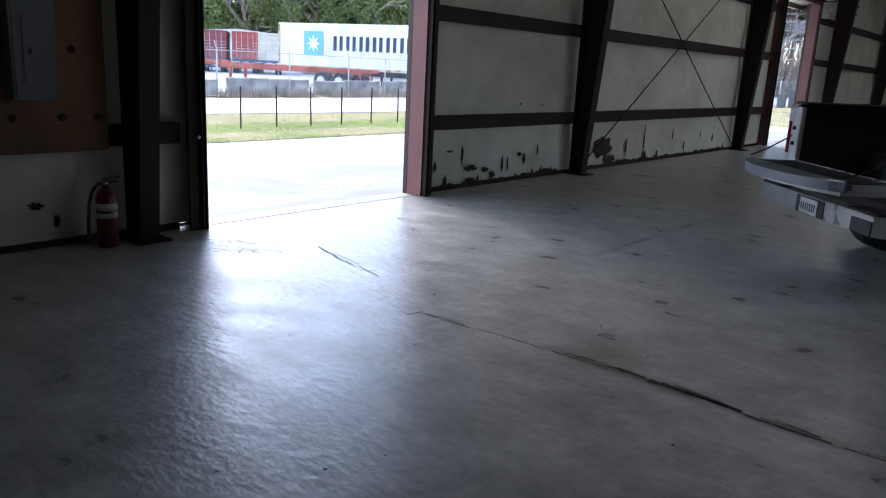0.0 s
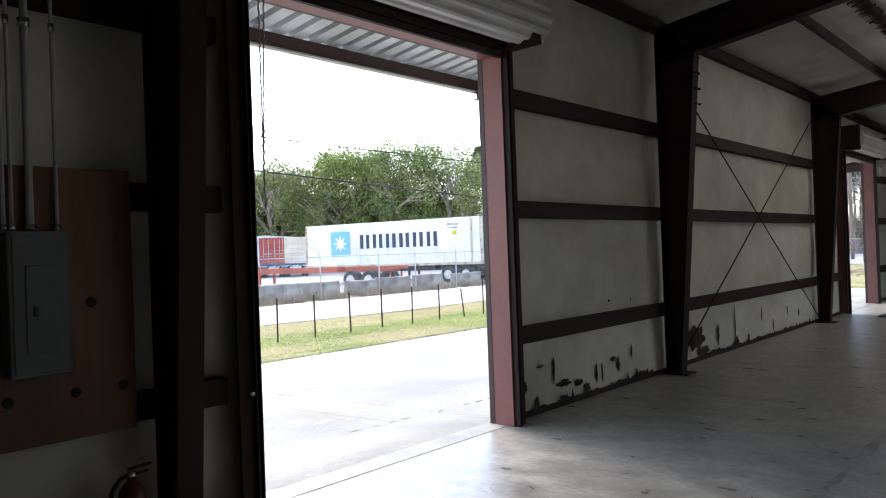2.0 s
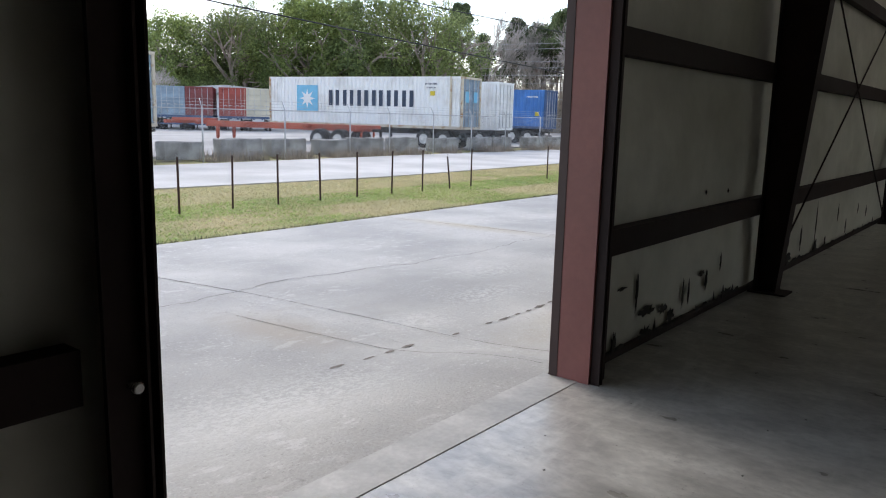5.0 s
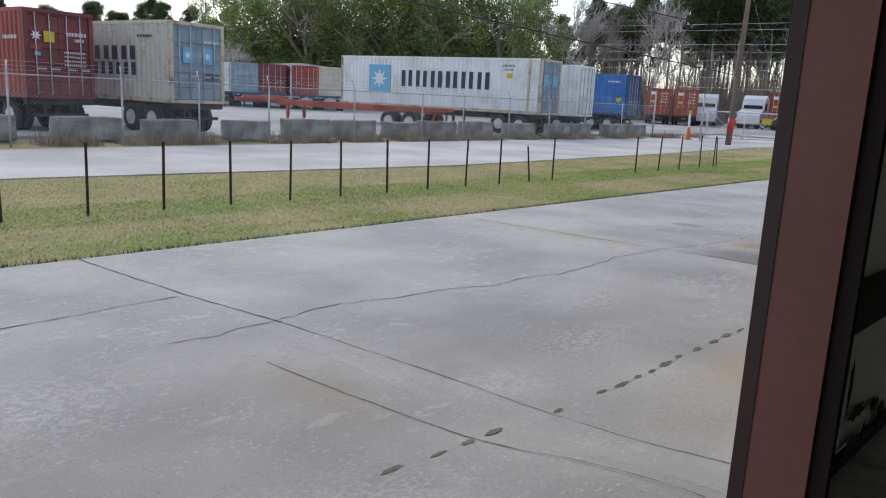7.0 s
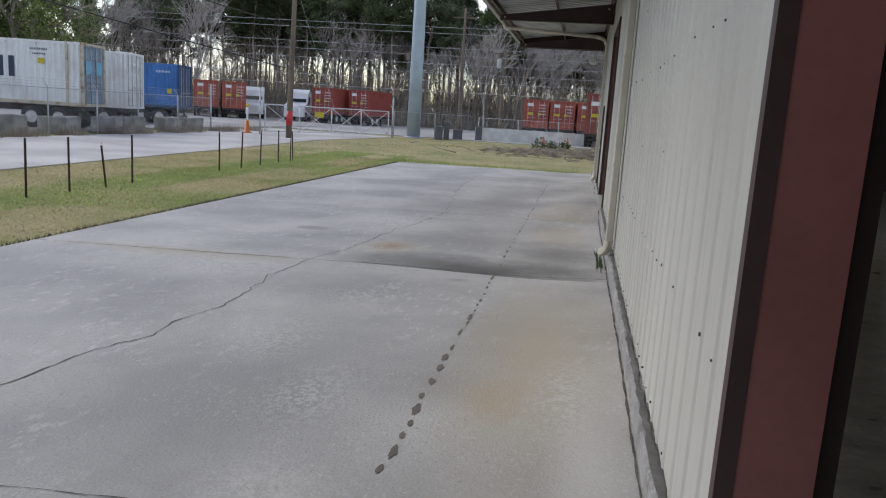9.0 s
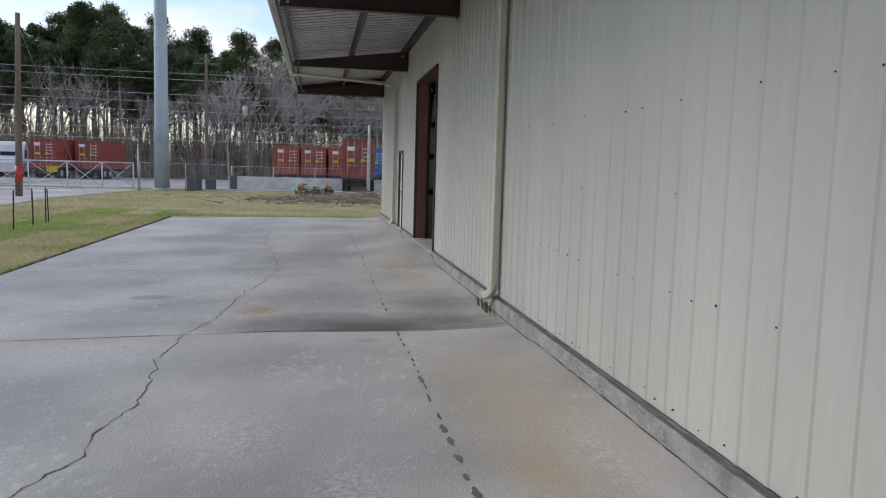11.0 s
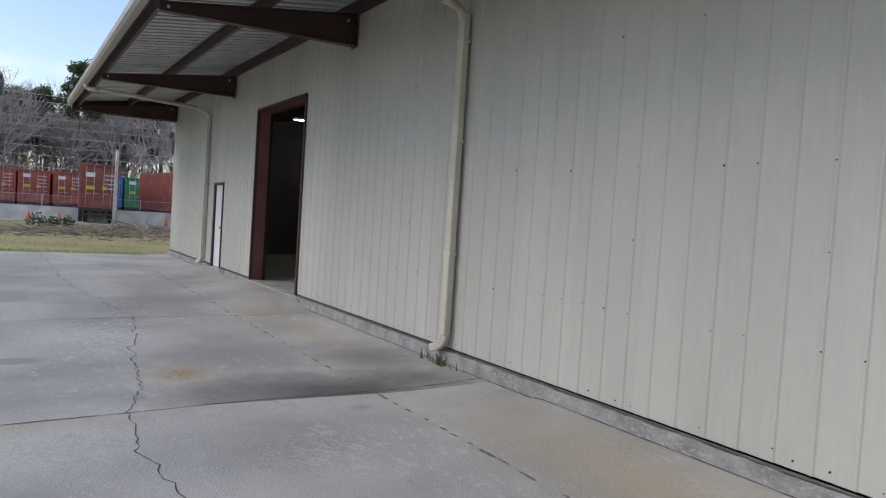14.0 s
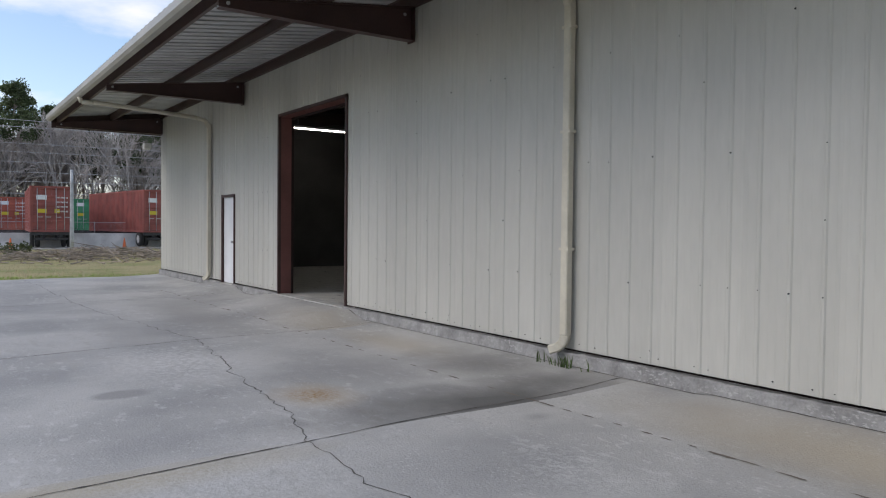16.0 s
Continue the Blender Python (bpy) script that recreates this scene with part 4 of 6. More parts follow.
def tear_strip(xa, xb, seed):
    """A ragged split along the foot of the lining, with spikes running up."""
    rs = random.Random(seed)
    bm = bmesh.new()
    x, last, climb = xa, None, 0.04
    while x < xb:
        climb = max(0.008, climb * 0.75 + rs.uniform(-0.012, 0.02))
        top = 0.052 + climb + (rs.uniform(0.04, 0.14) if rs.random() < 0.05 else 0)
        col = [bm.verts.new((x, -0.131, 0.05)), bm.verts.new((x + rs.uniform(-0.008, 0.008), -0.12, top))]
        if last:
            bm.faces.new((last[0], col[0], col[1], last[1]))
        last = col
        x += rs.uniform(0.015, 0.05)
    part("tear", bm, GAP, tears)


for k, (xa, xb) in enumerate(((0.22, 0.8), (1.0, 1.95), (2.15, 3.3), (3.75, 4.4), (4.8, 6.5), (6.7, 8.3), (8.6, 10.4))):
    tear_strip(xa, xb, 60 + k)

# floor joint, dirt and marks
flat = lambda x, y: 0.0
bm = bmesh.new()
for k, (xa, ya, xb, yb, w) in enumerate(((-3.18, -3.1, -3.17, -3.5, 0.012), (-3.17, -3.55, -3.15, -4.0, 0.01), (-3.14, -4.05, -3.11, -4.4, 0.016), (-3.11, -4.36, -3.12, -4.6, 0.024), (-3.12, -4.62, -3.16, -5.1, 0.04),
                                         (-3.16, -5.12, -3.18, -5.5, 0.02), (-3.18, -5.55, -3.2, -7.0, 0.015))):
    for n in range(3):
        ribbon(bm, [(xa + 0.018 * n - 0.014, ya - 0.06 * n), (xb + 0.018 * n - 0.014, yb + 0.05 * n)], w * (1.0, 0.6, 0.35)[n], flat, 0.008, 31 + 7 * k + n)
ribbon(bm, [(-3.3, -3.08), (-3.18, -3.12)], 0.009, flat, 0.01, 36)
for x, y, w, d in ((-3.14, -4.75, 0.10, 0.5), (-3.12, -4.2, 0.07, 0.4), (-3.17, -5.4, 0.12, 0.4), (-3.0, -4.3, 0.35, 0.3)):
    tint_spot(FLOOR, (x, y, 0), (w, d, 1), (0.16, 0.125, 0.09), 0.6, edge=0.45)
# pocked patch of slab by the doorway
pk = random.Random(19)
for _ in range(170):
    u, v = pk.random(), pk.random()
    x, y = -3.06 + 0.40 * u - 0.28 * v + pk.gauss(0, 0.03), -0.62 - 0.46 * u - 0.36 * v + pk.gauss(0, 0.03)
    a = pk.uniform(0, 3.14)
    L = pk.uniform(0.015, 0.05)
    ribbon(bm, [(x, y), (x + L * math.cos(a), y + L * math.sin(a)), (x + L * math.cos(a) + L * math.cos(a + 1), y + L * math.sin(a) + L * math.sin(a + 1))], 0.0045, flat, 0.003, pk.randint(1, 9999))
for k, (xa, ya, xb, yb) in enumerate(((-2.55, -1.4, -2.64, -1.72), (-2.62, -1.66, -2.72, -2.02), (-2.66, -1.7, -2.75, -2.0), (-2.73, -2.05, -2.83, -2.36))):
    ribbon(bm, [(xa, ya), (xb, yb)], 0.011, flat, 0.012, 51 + k)
part("crack", bm, DIRT_AND_SHADE, floor, "dark crumbling joint in the floor")["kind"] = "stuff"
bm = bmesh.new()
rnd = random.Random(77)
for i in range(260):
    x, y, r = rnd.uniform(-7, 9), rnd.uniform(-7, -0.4), rnd.choice((0.003, 0.004, 0.006, 0.009))
    ring = [bm.verts.new((x + r * rnd.uniform(0.5, 1.6) * math.cos(a), y + r * rnd.uniform(0.5, 1.3) * math.sin(a), 0.004)) for a in (0, 1.0, 2.1, 3.1, 4.2, 5.3)]
    bm.faces.new(ring)
part("grit", bm, DIRT_AND_SHADE, floor, "dark grit and chips on the floor")["kind"] = "stuff"
SCUFF = mat("pale paint line", (0.50, 0.49, 0.46), 0.6, var=0.35, scale=4, fine=30, bump=0.1, other=(0.33, 0.325, 0.30), spread=(0.4, 0.55))
bm = bmesh.new()
ribbon(bm, [(-1.0, -3.1), (2.4, -3.12)], 0.09, flat, 0.004, 35)
part("paint_line", bm, SCUFF, floor, "faint worn white floor line")
bm = bmesh.new()
box(bm, 12.2, 12.75, -1.1, -0.95, 0.0, 0.03, bevel=0.01)
box(bm, 12.4, 12.9, -1.2, -1.08, 0.0, 0.02, bevel=0.008)
solid("door_mat_strip", bm, BLACK, "black rubber strip lying on the floor by the doorway", "rubber strip")

# plywood backboard, breaker panel and conduits
board = thing("plywood_board", "dark stained plywood backboard fixed across the wall girts", "plywood board")
bm = bmesh.new()
box(bm, -5.9, -3.7, -0.215, -0.19, 0.74, 2.26, bevel=0.003)
part("sheet", bm, PLY, board)
for x, z in ((-4.4, 1.0), (-4.05, 1.0), (-3.78, 1.0), (-3.95, 1.5), (-4.4, 2.1)):
    bm = bmesh.new()
    lathe(bm, [(0.022, 0), (0.03, 0.004), (0.012, 0.008)], 10, pose(x, -0.215, z, 90))
    part("knot", bm, GAP, board)
panel = thing("breaker_panel", "grey steel electrical breaker panel mounted on plywood", "electrical panel")
bm = bmesh.new()
box(bm, -4.42, -4.11, -0.33, -0.216, 1.13, 1.9, bevel=0.006)
part("cabinet", bm, GREYBOX, panel)
bm = bmesh.new()
box(bm, -4.40, -4.13, -0.338, -0.331, 1.15, 1.88, bevel=0.003)
part("cover", bm, GREYBOX, panel)
bm = bmesh.new()
box(bm, -4.34, -4.19, -0.346, -0.339, 1.25, 1.72, bevel=0.003)
hatch = part("hatch", bm, GREYBOX, panel)
bm = bmesh.new()
box(bm, -4.305, -4.285, -0.356, -0.347, 1.45, 1.5, bevel=0.003)
part("latch", bm, BLACK, hatch)
for x, r in ((-4.4, 0.011), (-4.36, 0.011), (-4.27, 0.022), (-4.13, 0.011)):
    c = thing("conduit", "thin grey metal conduit rising from the breaker panel", "conduit", group="conduits")
    bm = bmesh.new()
    rod(bm, (x, -0.24, 1.9), (x, -0.24, 4.5), r, n=8)
    part("pipe", bm, GALV, c)
    bm = bmesh.new()
    rod(bm, (x, -0.24, 1.9), (x, -0.24, 1.94), r * 1.6, n=8)
    part("coupling", bm, CHROME, c)
    bm = bmesh.new()
    rod(bm, (x, -0.24, 3.0), (x, -0.24, 3.05), r * 1.5, n=8)
    part("coupling", bm, CHROME, c)

# fire extinguisher on the floor by the column
ext = thing("fire_extinguisher", "red fire extinguisher with a black hose standing on the floor", "fire extinguisher", pose(-3.82, -0.36, 0, 0, 0, 10))
bm = bmesh.new()
lathe(bm, [(0.07, 0), (0.078, 0.01), (0.078, 0.37), (0.07, 0.42), (0.045, 0.455), (0.025, 0.47), (0.025, 0.49)], 20)
part("cylinder", bm, RED, ext)
for za, zb in ((0.235, 0.275), (0.295, 0.35)):
    bm = bmesh.new()
    lathe(bm, [(0.0785, za), (0.0795, za), (0.0795, zb), (0.0785, zb)], 20)
    part("label_band", bm, PAPER, ext, "white instruction label")
bm = bmesh.new()
lathe(bm, [(0.022, 0.49), (0.026, 0.5), (0.026, 0.52), (0.018, 0.53)], 12)
part("valve", bm, CHROME, ext)
bm = bmesh.new()
box(bm, -0.02, 0.13, -0.012, 0.012, 0.535, 0.548, bevel=0.003)
part("lever", bm, BLACK, ext)
bm = bmesh.new()
box(bm, -0.02, 0.11, -0.012, 0.012, 0.50, 0.512, bevel=0.003)
part("handle", bm, BLACK, ext)
bm = bmesh.new()
tube(bm, [(-0.02, 0, 0.51), (-0.07, 0, 0.50), (-0.12, 0, 0.45), (-0.15, 0, 0.36), (-0.165, 0, 0.2), (-0.17, 0, 0.05)], 0.013)
part("hose", bm, BLACK, ext)

# hoist chain of the first door
chain = thing("hoist_chain", "thin steel hand chain hanging beside the doorway", "chain")
bm = bmesh.new()
for off, zb in ((0.0, 2.05), (0.09, 2.3)):
    z, k = 3.62, 0
    while z > zb:
        dx = 0.01 if k % 2 else 0.0
        rod(bm, (D1[0] + 0.035 + off * (z - zb) / 2.5, -0.34 - dx, z), (D1[0] + 0.035 + off * (z - zb) / 2.5, -0.34 + dx, z - 0.04), 0.0055, n=5)
        z -= 0.036
        k += 1
part("chain_run", bm, GALV, chain)["kind"] = "stuff"
bm = bmesh.new()
box(bm, D1[0] - 0.06, D1[0] + 0.14, -0.45, -0.27, 3.48, 3.75, bevel=0.02)
part("hoist_box", bm, BLACK, chain)
bm = bmesh.new()
rod(bm, (D1[0] - 0.1, -0.25, 0.82), (D1[0] - 0.1, -0.31, 0.82), 0.014)
lathe(bm, [(0.014, 0), (0.024, 0.012), (0.014, 0.026)], 12, pose(D1[0] - 0.1, -0.30, 0.82, 90))
part("slide_bolt", bm, CHROME, door_1, "small bright slide bolt")

# small emergency light by the second doorway
e_light = thing("emergency_light", "white twin-head emergency light on the wall", "emergency light")
bm = bmesh.new()
box(bm, 16.25, 16.62, -0.3, -0.19, 3.28, 3.5, bevel=0.015)
part("case", bm, WHITE, e_light)
for x in (16.3, 16.57):
    bm = bmesh.new()
    lathe(bm, [(0.03, 0), (0.055, 0.05), (0.055, 0.07)], 12, pose(x, -0.33, 3.5, 60))
    part("lamp_head", bm, WHITE, e_light)

# ---- pickup ----
TRUCK_WHITE = mat("white truck enamel", (0.66, 0.67, 0.68), 0.25, var=0.06, scale=1.5, fine=20, bump=0.01)
TRUCK_GREY = mat("grey cap plastic", (0.19, 0.215, 0.25), 0.5, var=0.12, scale=3, fine=40, bump=0.05)
SILVER = mat("silver bumper", (0.50, 0.51, 0.53), 0.3, 0.6, var=0.1, scale=3, fine=30, bump=0.02)
LENS_RED = mat("red lamp lens", (0.20, 0.012, 0.016), 0.2, var=0.1, scale=3, fine=30, bump=0)
GLASS = mat("dark window glass", (0.02, 0.022, 0.025), 0.06, var=0.05, scale=1, fine=10, bump=0, rough_var=0.02)
truck = thing("pickup_truck", "white pickup truck parked in the hall with its tailgate down", "pickup truck", pose(0.27, -4.63, 0, 0, 0, math.degrees(math.atan2(-0.73, 0.68)) - 90))
W = 0.95
for s in (-1, 1):
    bm = bmesh.new()
    prism(bm, [(0.0, 0.62), (0.0, 1.30), (0.04, 1.33), (1.75, 1.34), (1.75, 0.55), (1.5, 0.5), (1.42, 0.78), (1.22, 0.92), (0.95, 0.92), (0.74, 0.78), (0.66, 0.5), (0.2, 0.52)], 0.07,
          Matrix(((0, s, 0, s * (W - 0.07)), (1, 0, 0, 0), (0, 0, 1, 0), (0, 0, 0, 1))))
    side = part("bed_side", bm, TRUCK_WHITE, truck)
    bm = bmesh.new()
    box(bm, *sorted((s * (W - 0.085), s * (W + 0.008))), -0.008, 0.06, 0.86, 1.2, bevel=0.03)
    part("tail_light", bm, LENS_RED, side, "red tail lamp lens")
    bm = bmesh.new()
    box(bm, *sorted((s * (W - 0.20), s * (W - 0.071))), 0.0, 0.05, 0.66, 1.31, bevel=0.01)
    part("gate_post", bm, TRUCK_WHITE, truck)
    for z in (0.98, 1.12):
        bm = bmesh.new()
        rod(bm, (s * (W - 0.13), -0.002, z), (s * (W - 0.13), -0.02, z), 0.018, n=8)
        part("striker", bm, BLACK, truck)
    bm = bmesh.new()
    box(bm, *sorted((s * (W - 0.2), s * (W - 0.0))), 0.04, 1.75, 1.338, 1.358, bevel=0.006)
    part("rail_cap", bm, BLACK, truck)
    bm = bmesh.new()
    box(bm, *sorted((s * 0.5, s * (W - 0.08))), 0.72, 1.45, 0.66, 0.92, bevel=0.03)
    part("wheel_box", bm, BLACK, truck)
    bm = bmesh.new()
    tube(bm, [(s * (W - 0.13), -0.02, 1.05), (s * (W - 0.18), -0.25, 0.93), (s * (W - 0.2), -0.42, 0.86)], 0.006, 6)
    part("gate_cable", bm, BLACK, truck)
    for y in (1.08, 4.3):
        bm = bmesh.new()
        spin = pose(s * (W - 0.22), y, 0.38, 0, 90 * s, 0)
        lathe(bm, [(0.2, 0), (0.36, 0.0), (0.385, 0.03), (0.385, 0.2), (0.36, 0.23), (0.2, 0.23)], 28, spin, False)
        wheel = part("wheel", bm, TYRE, truck)
        bm = bmesh.new()
        lathe(bm, [(0.06, 0.19), (0.2, 0.2), (0.225, 0.235), (0.2, 0.236)], 20, spin)
        part("rim", bm, SILVER, wheel)
bm = bmesh.new()
box(bm, -W + 0.07, W - 0.07, 0.0, 1.75, 0.6, 0.67)
box(bm, -W + 0.07, W - 0.07, 1.68, 1.75, 0.67, 1.30)
part("bed_liner", bm, BLACK, truck)
for s in (-1, 1):
    bm = bmesh.new()
    box(bm, *sorted((s * (W - 0.073), s * (W - 0.085))), 0.055, 1.68, 0.67, 1.335)
    part("liner_side", bm, BLACK, truck)
bm = bmesh.new()
prism(bm, [(-0.76, 0.0), (-0.74, -0.40), (-0.5, -0.52), (0, -0.57), (0.5, -0.52), (0.74, -0.40), (0.76, 0.0)], 0.085, Matrix(((1, 0, 0, 0), (0, 0, 1, -0.02), (0, 1, 0, 0.735), (0, 0, 0, 1))))
gate = part("tailgate", bm, TRUCK_WHITE, truck)
bm = bmesh.new()
arc = [(-0.78 + 1.56 * i / 16, -0.64 + 0.24 * abs((i - 8) / 8) ** 2.4) for i in range(17)]
prism(bm, [(-0.78, -0.34)] + arc + [(0.78, -0.34)], 0.075, Matrix(((1, 0, 0, 0), (0, 0, 1, -0.02), (0, 1, 0, 0.762), (0, 0, 0, 1))))
bmesh.ops.bevel(bm, geom=[e for e in bm.edges if abs(e.verts[0].co.z - e.verts[1].co.z) < 1e-4], offset=0.018, segments=2, affect="EDGES")
part("gate_cap", bm, TRUCK_GREY, gate, "blue-grey moulded plastic cap")
bm = bmesh.new()
box(bm, -0.72, 0.72, -0.42, -0.03, 0.821, 0.828)
for i in range(9):
    box(bm, -0.7 + i * 0.156, -0.7 + i * 0.156 + 0.12, -0.42, -0.03, 0.827, 0.834, bevel=0.002)
part("gate_liner", bm, BLACK, gate)
bm = bmesh.new()
for i in range(24):
    box(bm, -0.72 + i * 0.06, -0.72 + i * 0.06 + 0.032, -0.022, 0.0, 0.826, 0.84)
part("hinge_strip", bm, PAPER, truck)
bm = bmesh.new()
prism(bm, [(-0.97, 0.18), (-0.97, -0.04), (-0.86, -0.15), (0.86, -0.15), (0.97, -0.04), (0.97, 0.18), (0.9, 0.18), (0.9, 0.0), (-0.9, 0.0), (-0.9, 0.18)], 0.15, Matrix(((1, 0, 0, 0), (0, 0, 1, -0.06), (0, 1, 0, 0.46), (0, 0, 0, 1))))
bumper = part("bumper", bm, SILVER, truck)
for s in (-1, 1):
    bm = bmesh.new()
    box(bm, *sorted((s * 0.5, s * 0.88)), -0.2, -0.02, 0.612, 0.63, bevel=0.006)
    if s > 0:
        box(bm, *sorted((s * 0.6, s * 0.86)), -0.222, -0.205, 0.46, 0.57, bevel=0.006)
    part("step_pad", bm, BLACK, bumper)
bm = bmesh.new()
box(bm, -0.22, 0.22, -0.216, -0.205, 0.455, 0.6, bevel=0.006)
part("plate_recess", bm, BLACK, bumper)
bm = bmesh.new()
box(bm, -0.135, 0.135, -0.226, -0.218, 0.462, 0.592, bevel=0.004)
plate = part("licence_plate", bm, PAPER, bumper, "white licence plate with unreadable marks")
bm = bmesh.new()
for i in range(7):
    box(bm, -0.115 + i * 0.034, -0.115 + i * 0.034 + 0.02, -0.229, -0.2265, 0.49, 0.555)
part("plate_marks", bm, GREYBOX, plate)
bm = bmesh.new()
prism(bm, [(1.78, 0.45), (1.78, 1.32), (1.95, 1.80), (2.2, 1.86), (3.3, 1.84), (3.9, 1.36), (5.0, 1.25), (5.3, 1.1), (5.3, 0.45), (4.75, 0.42), (4.65, 0.75), (4.45, 0.88), (4.15, 0.88), (3.95, 0.75), (3.85, 0.42)], 1.82,
      Matrix(((0, 1, 0, -0.91), (1, 0, 0, 0), (0, 0, 1, 0), (0, 0, 0, 1))))
part("cab", bm, TRUCK_WHITE, truck)
bm = bmesh.new()
prism(bm, [(1.80, 1.36), (1.97, 1.78), (1.94, 1.79), (1.77, 1.37)], 1.5, Matrix(((0, 1, 0, -0.75), (1, 0, 0, -0.01), (0, 0, 1, 0), (0, 0, 0, 1))))
part("rear_window", bm, GLASS, truck)
for s in (-1, 1):
    bm = bmesh.new()
    prism(bm, [(2.0, 1.34), (2.1, 1.76), (3.2, 1.76), (3.7, 1.34)], 0.01, Matrix(((0, s, 0, s * 0.912), (1, 0, 0, 0), (0, 0, 1, 0), (0, 0, 0, 1))))
    part("side_window", bm, GLASS, truck)

# ---- the yard ----
PALE = mat("pale container paint", (0.78, 0.80, 0.80), 0.5, var=0.10, scale=0.8, fine=12, bump=0.05, other=(0.62, 0.62, 0.60), spread=(0.3, 0.5))
CREAM = mat("cream container paint", (0.62, 0.58, 0.46), 0.5, var=0.15, scale=0.8, fine=12, bump=0.05)
WORN = mat("worn pale container paint", (0.56, 0.55, 0.48), 0.6, var=0.3, scale=1.6, fine=12, bump=0.05, other=(0.38, 0.33, 0.25), spread=(0.25, 0.42))
STEELBLUE = mat("grey-blue door paint", (0.25, 0.34, 0.42), 0.5, var=0.2, scale=1.5, fine=14, bump=0.05)
BLUE = mat("blue container paint", (0.05, 0.19, 0.50), 0.5, var=0.18, scale=1.2, fine=14, bump=0.05)
DARKBLUE = mat("dark blue container paint", (0.04, 0.09, 0.20), 0.5, var=0.2, scale=1.2, fine=14, bump=0.05)
MAROON = mat("maroon container paint", (0.20, 0.045, 0.045), 0.5, var=0.2, scale=1.2, fine=14, bump=0.05)
RUSTRED = mat("dusty red container paint", (0.30, 0.085, 0.07), 0.6, var=0.25, scale=1.2, fine=14, bump=0.05)
BRICK_RED = mat("red container paint", (0.33, 0.06, 0.045), 0.5, var=0.2, scale=1.2, fine=14, bump=0.05)
ORANGE = mat("orange container paint", (0.40, 0.095, 0.06), 0.5, var=0.2, scale=1.2, fine=14, bump=0.05)
GREEN = mat("green container paint", (0.04, 0.26, 0.12), 0.5, var=0.2, scale=1.2, fine=14, bump=0.05)
RUST_EDGE = mat("rusted edge", (0.56, 0.50, 0.40), 0.8, var=0.3, scale=1.8, fine=20, bump=0.1, other=(0.33, 0.19, 0.09), spread=(0.38, 0.5))
CHASSIS_RED = mat("orange-red chassis paint", (0.42, 0.085, 0.045), 0.6, var=0.25, scale=1.5, fine=18, bump=0.08)
CHASSIS_DARK = mat("black chassis paint", (0.045, 0.043, 0.042), 0.7, var=0.3, scale=1.5, fine=18, bump=0.08)
MARK_BLUE = mat("light blue mark", (0.16, 0.46, 0.66), 0.5, var=0.08, scale=3, fine=20, bump=0)
MARK_DARK = mat("dark blue lettering", (0.03, 0.05, 0.09), 0.55, var=0.15, scale=3, fine=20, bump=0)
MARK_YELLOW = mat("yellow sticker", (0.62, 0.48, 0.03), 0.5, var=0.1, scale=3, fine=20, bump=0)
RIM = mat("dull white rim", (0.62, 0.62, 0.60), 0.6, 0.2, var=0.25, scale=5, fine=30, bump=0.05)
HEADING = 11.0   # the lot's trailers all stand at this angle
GROUND_Z = -0.17


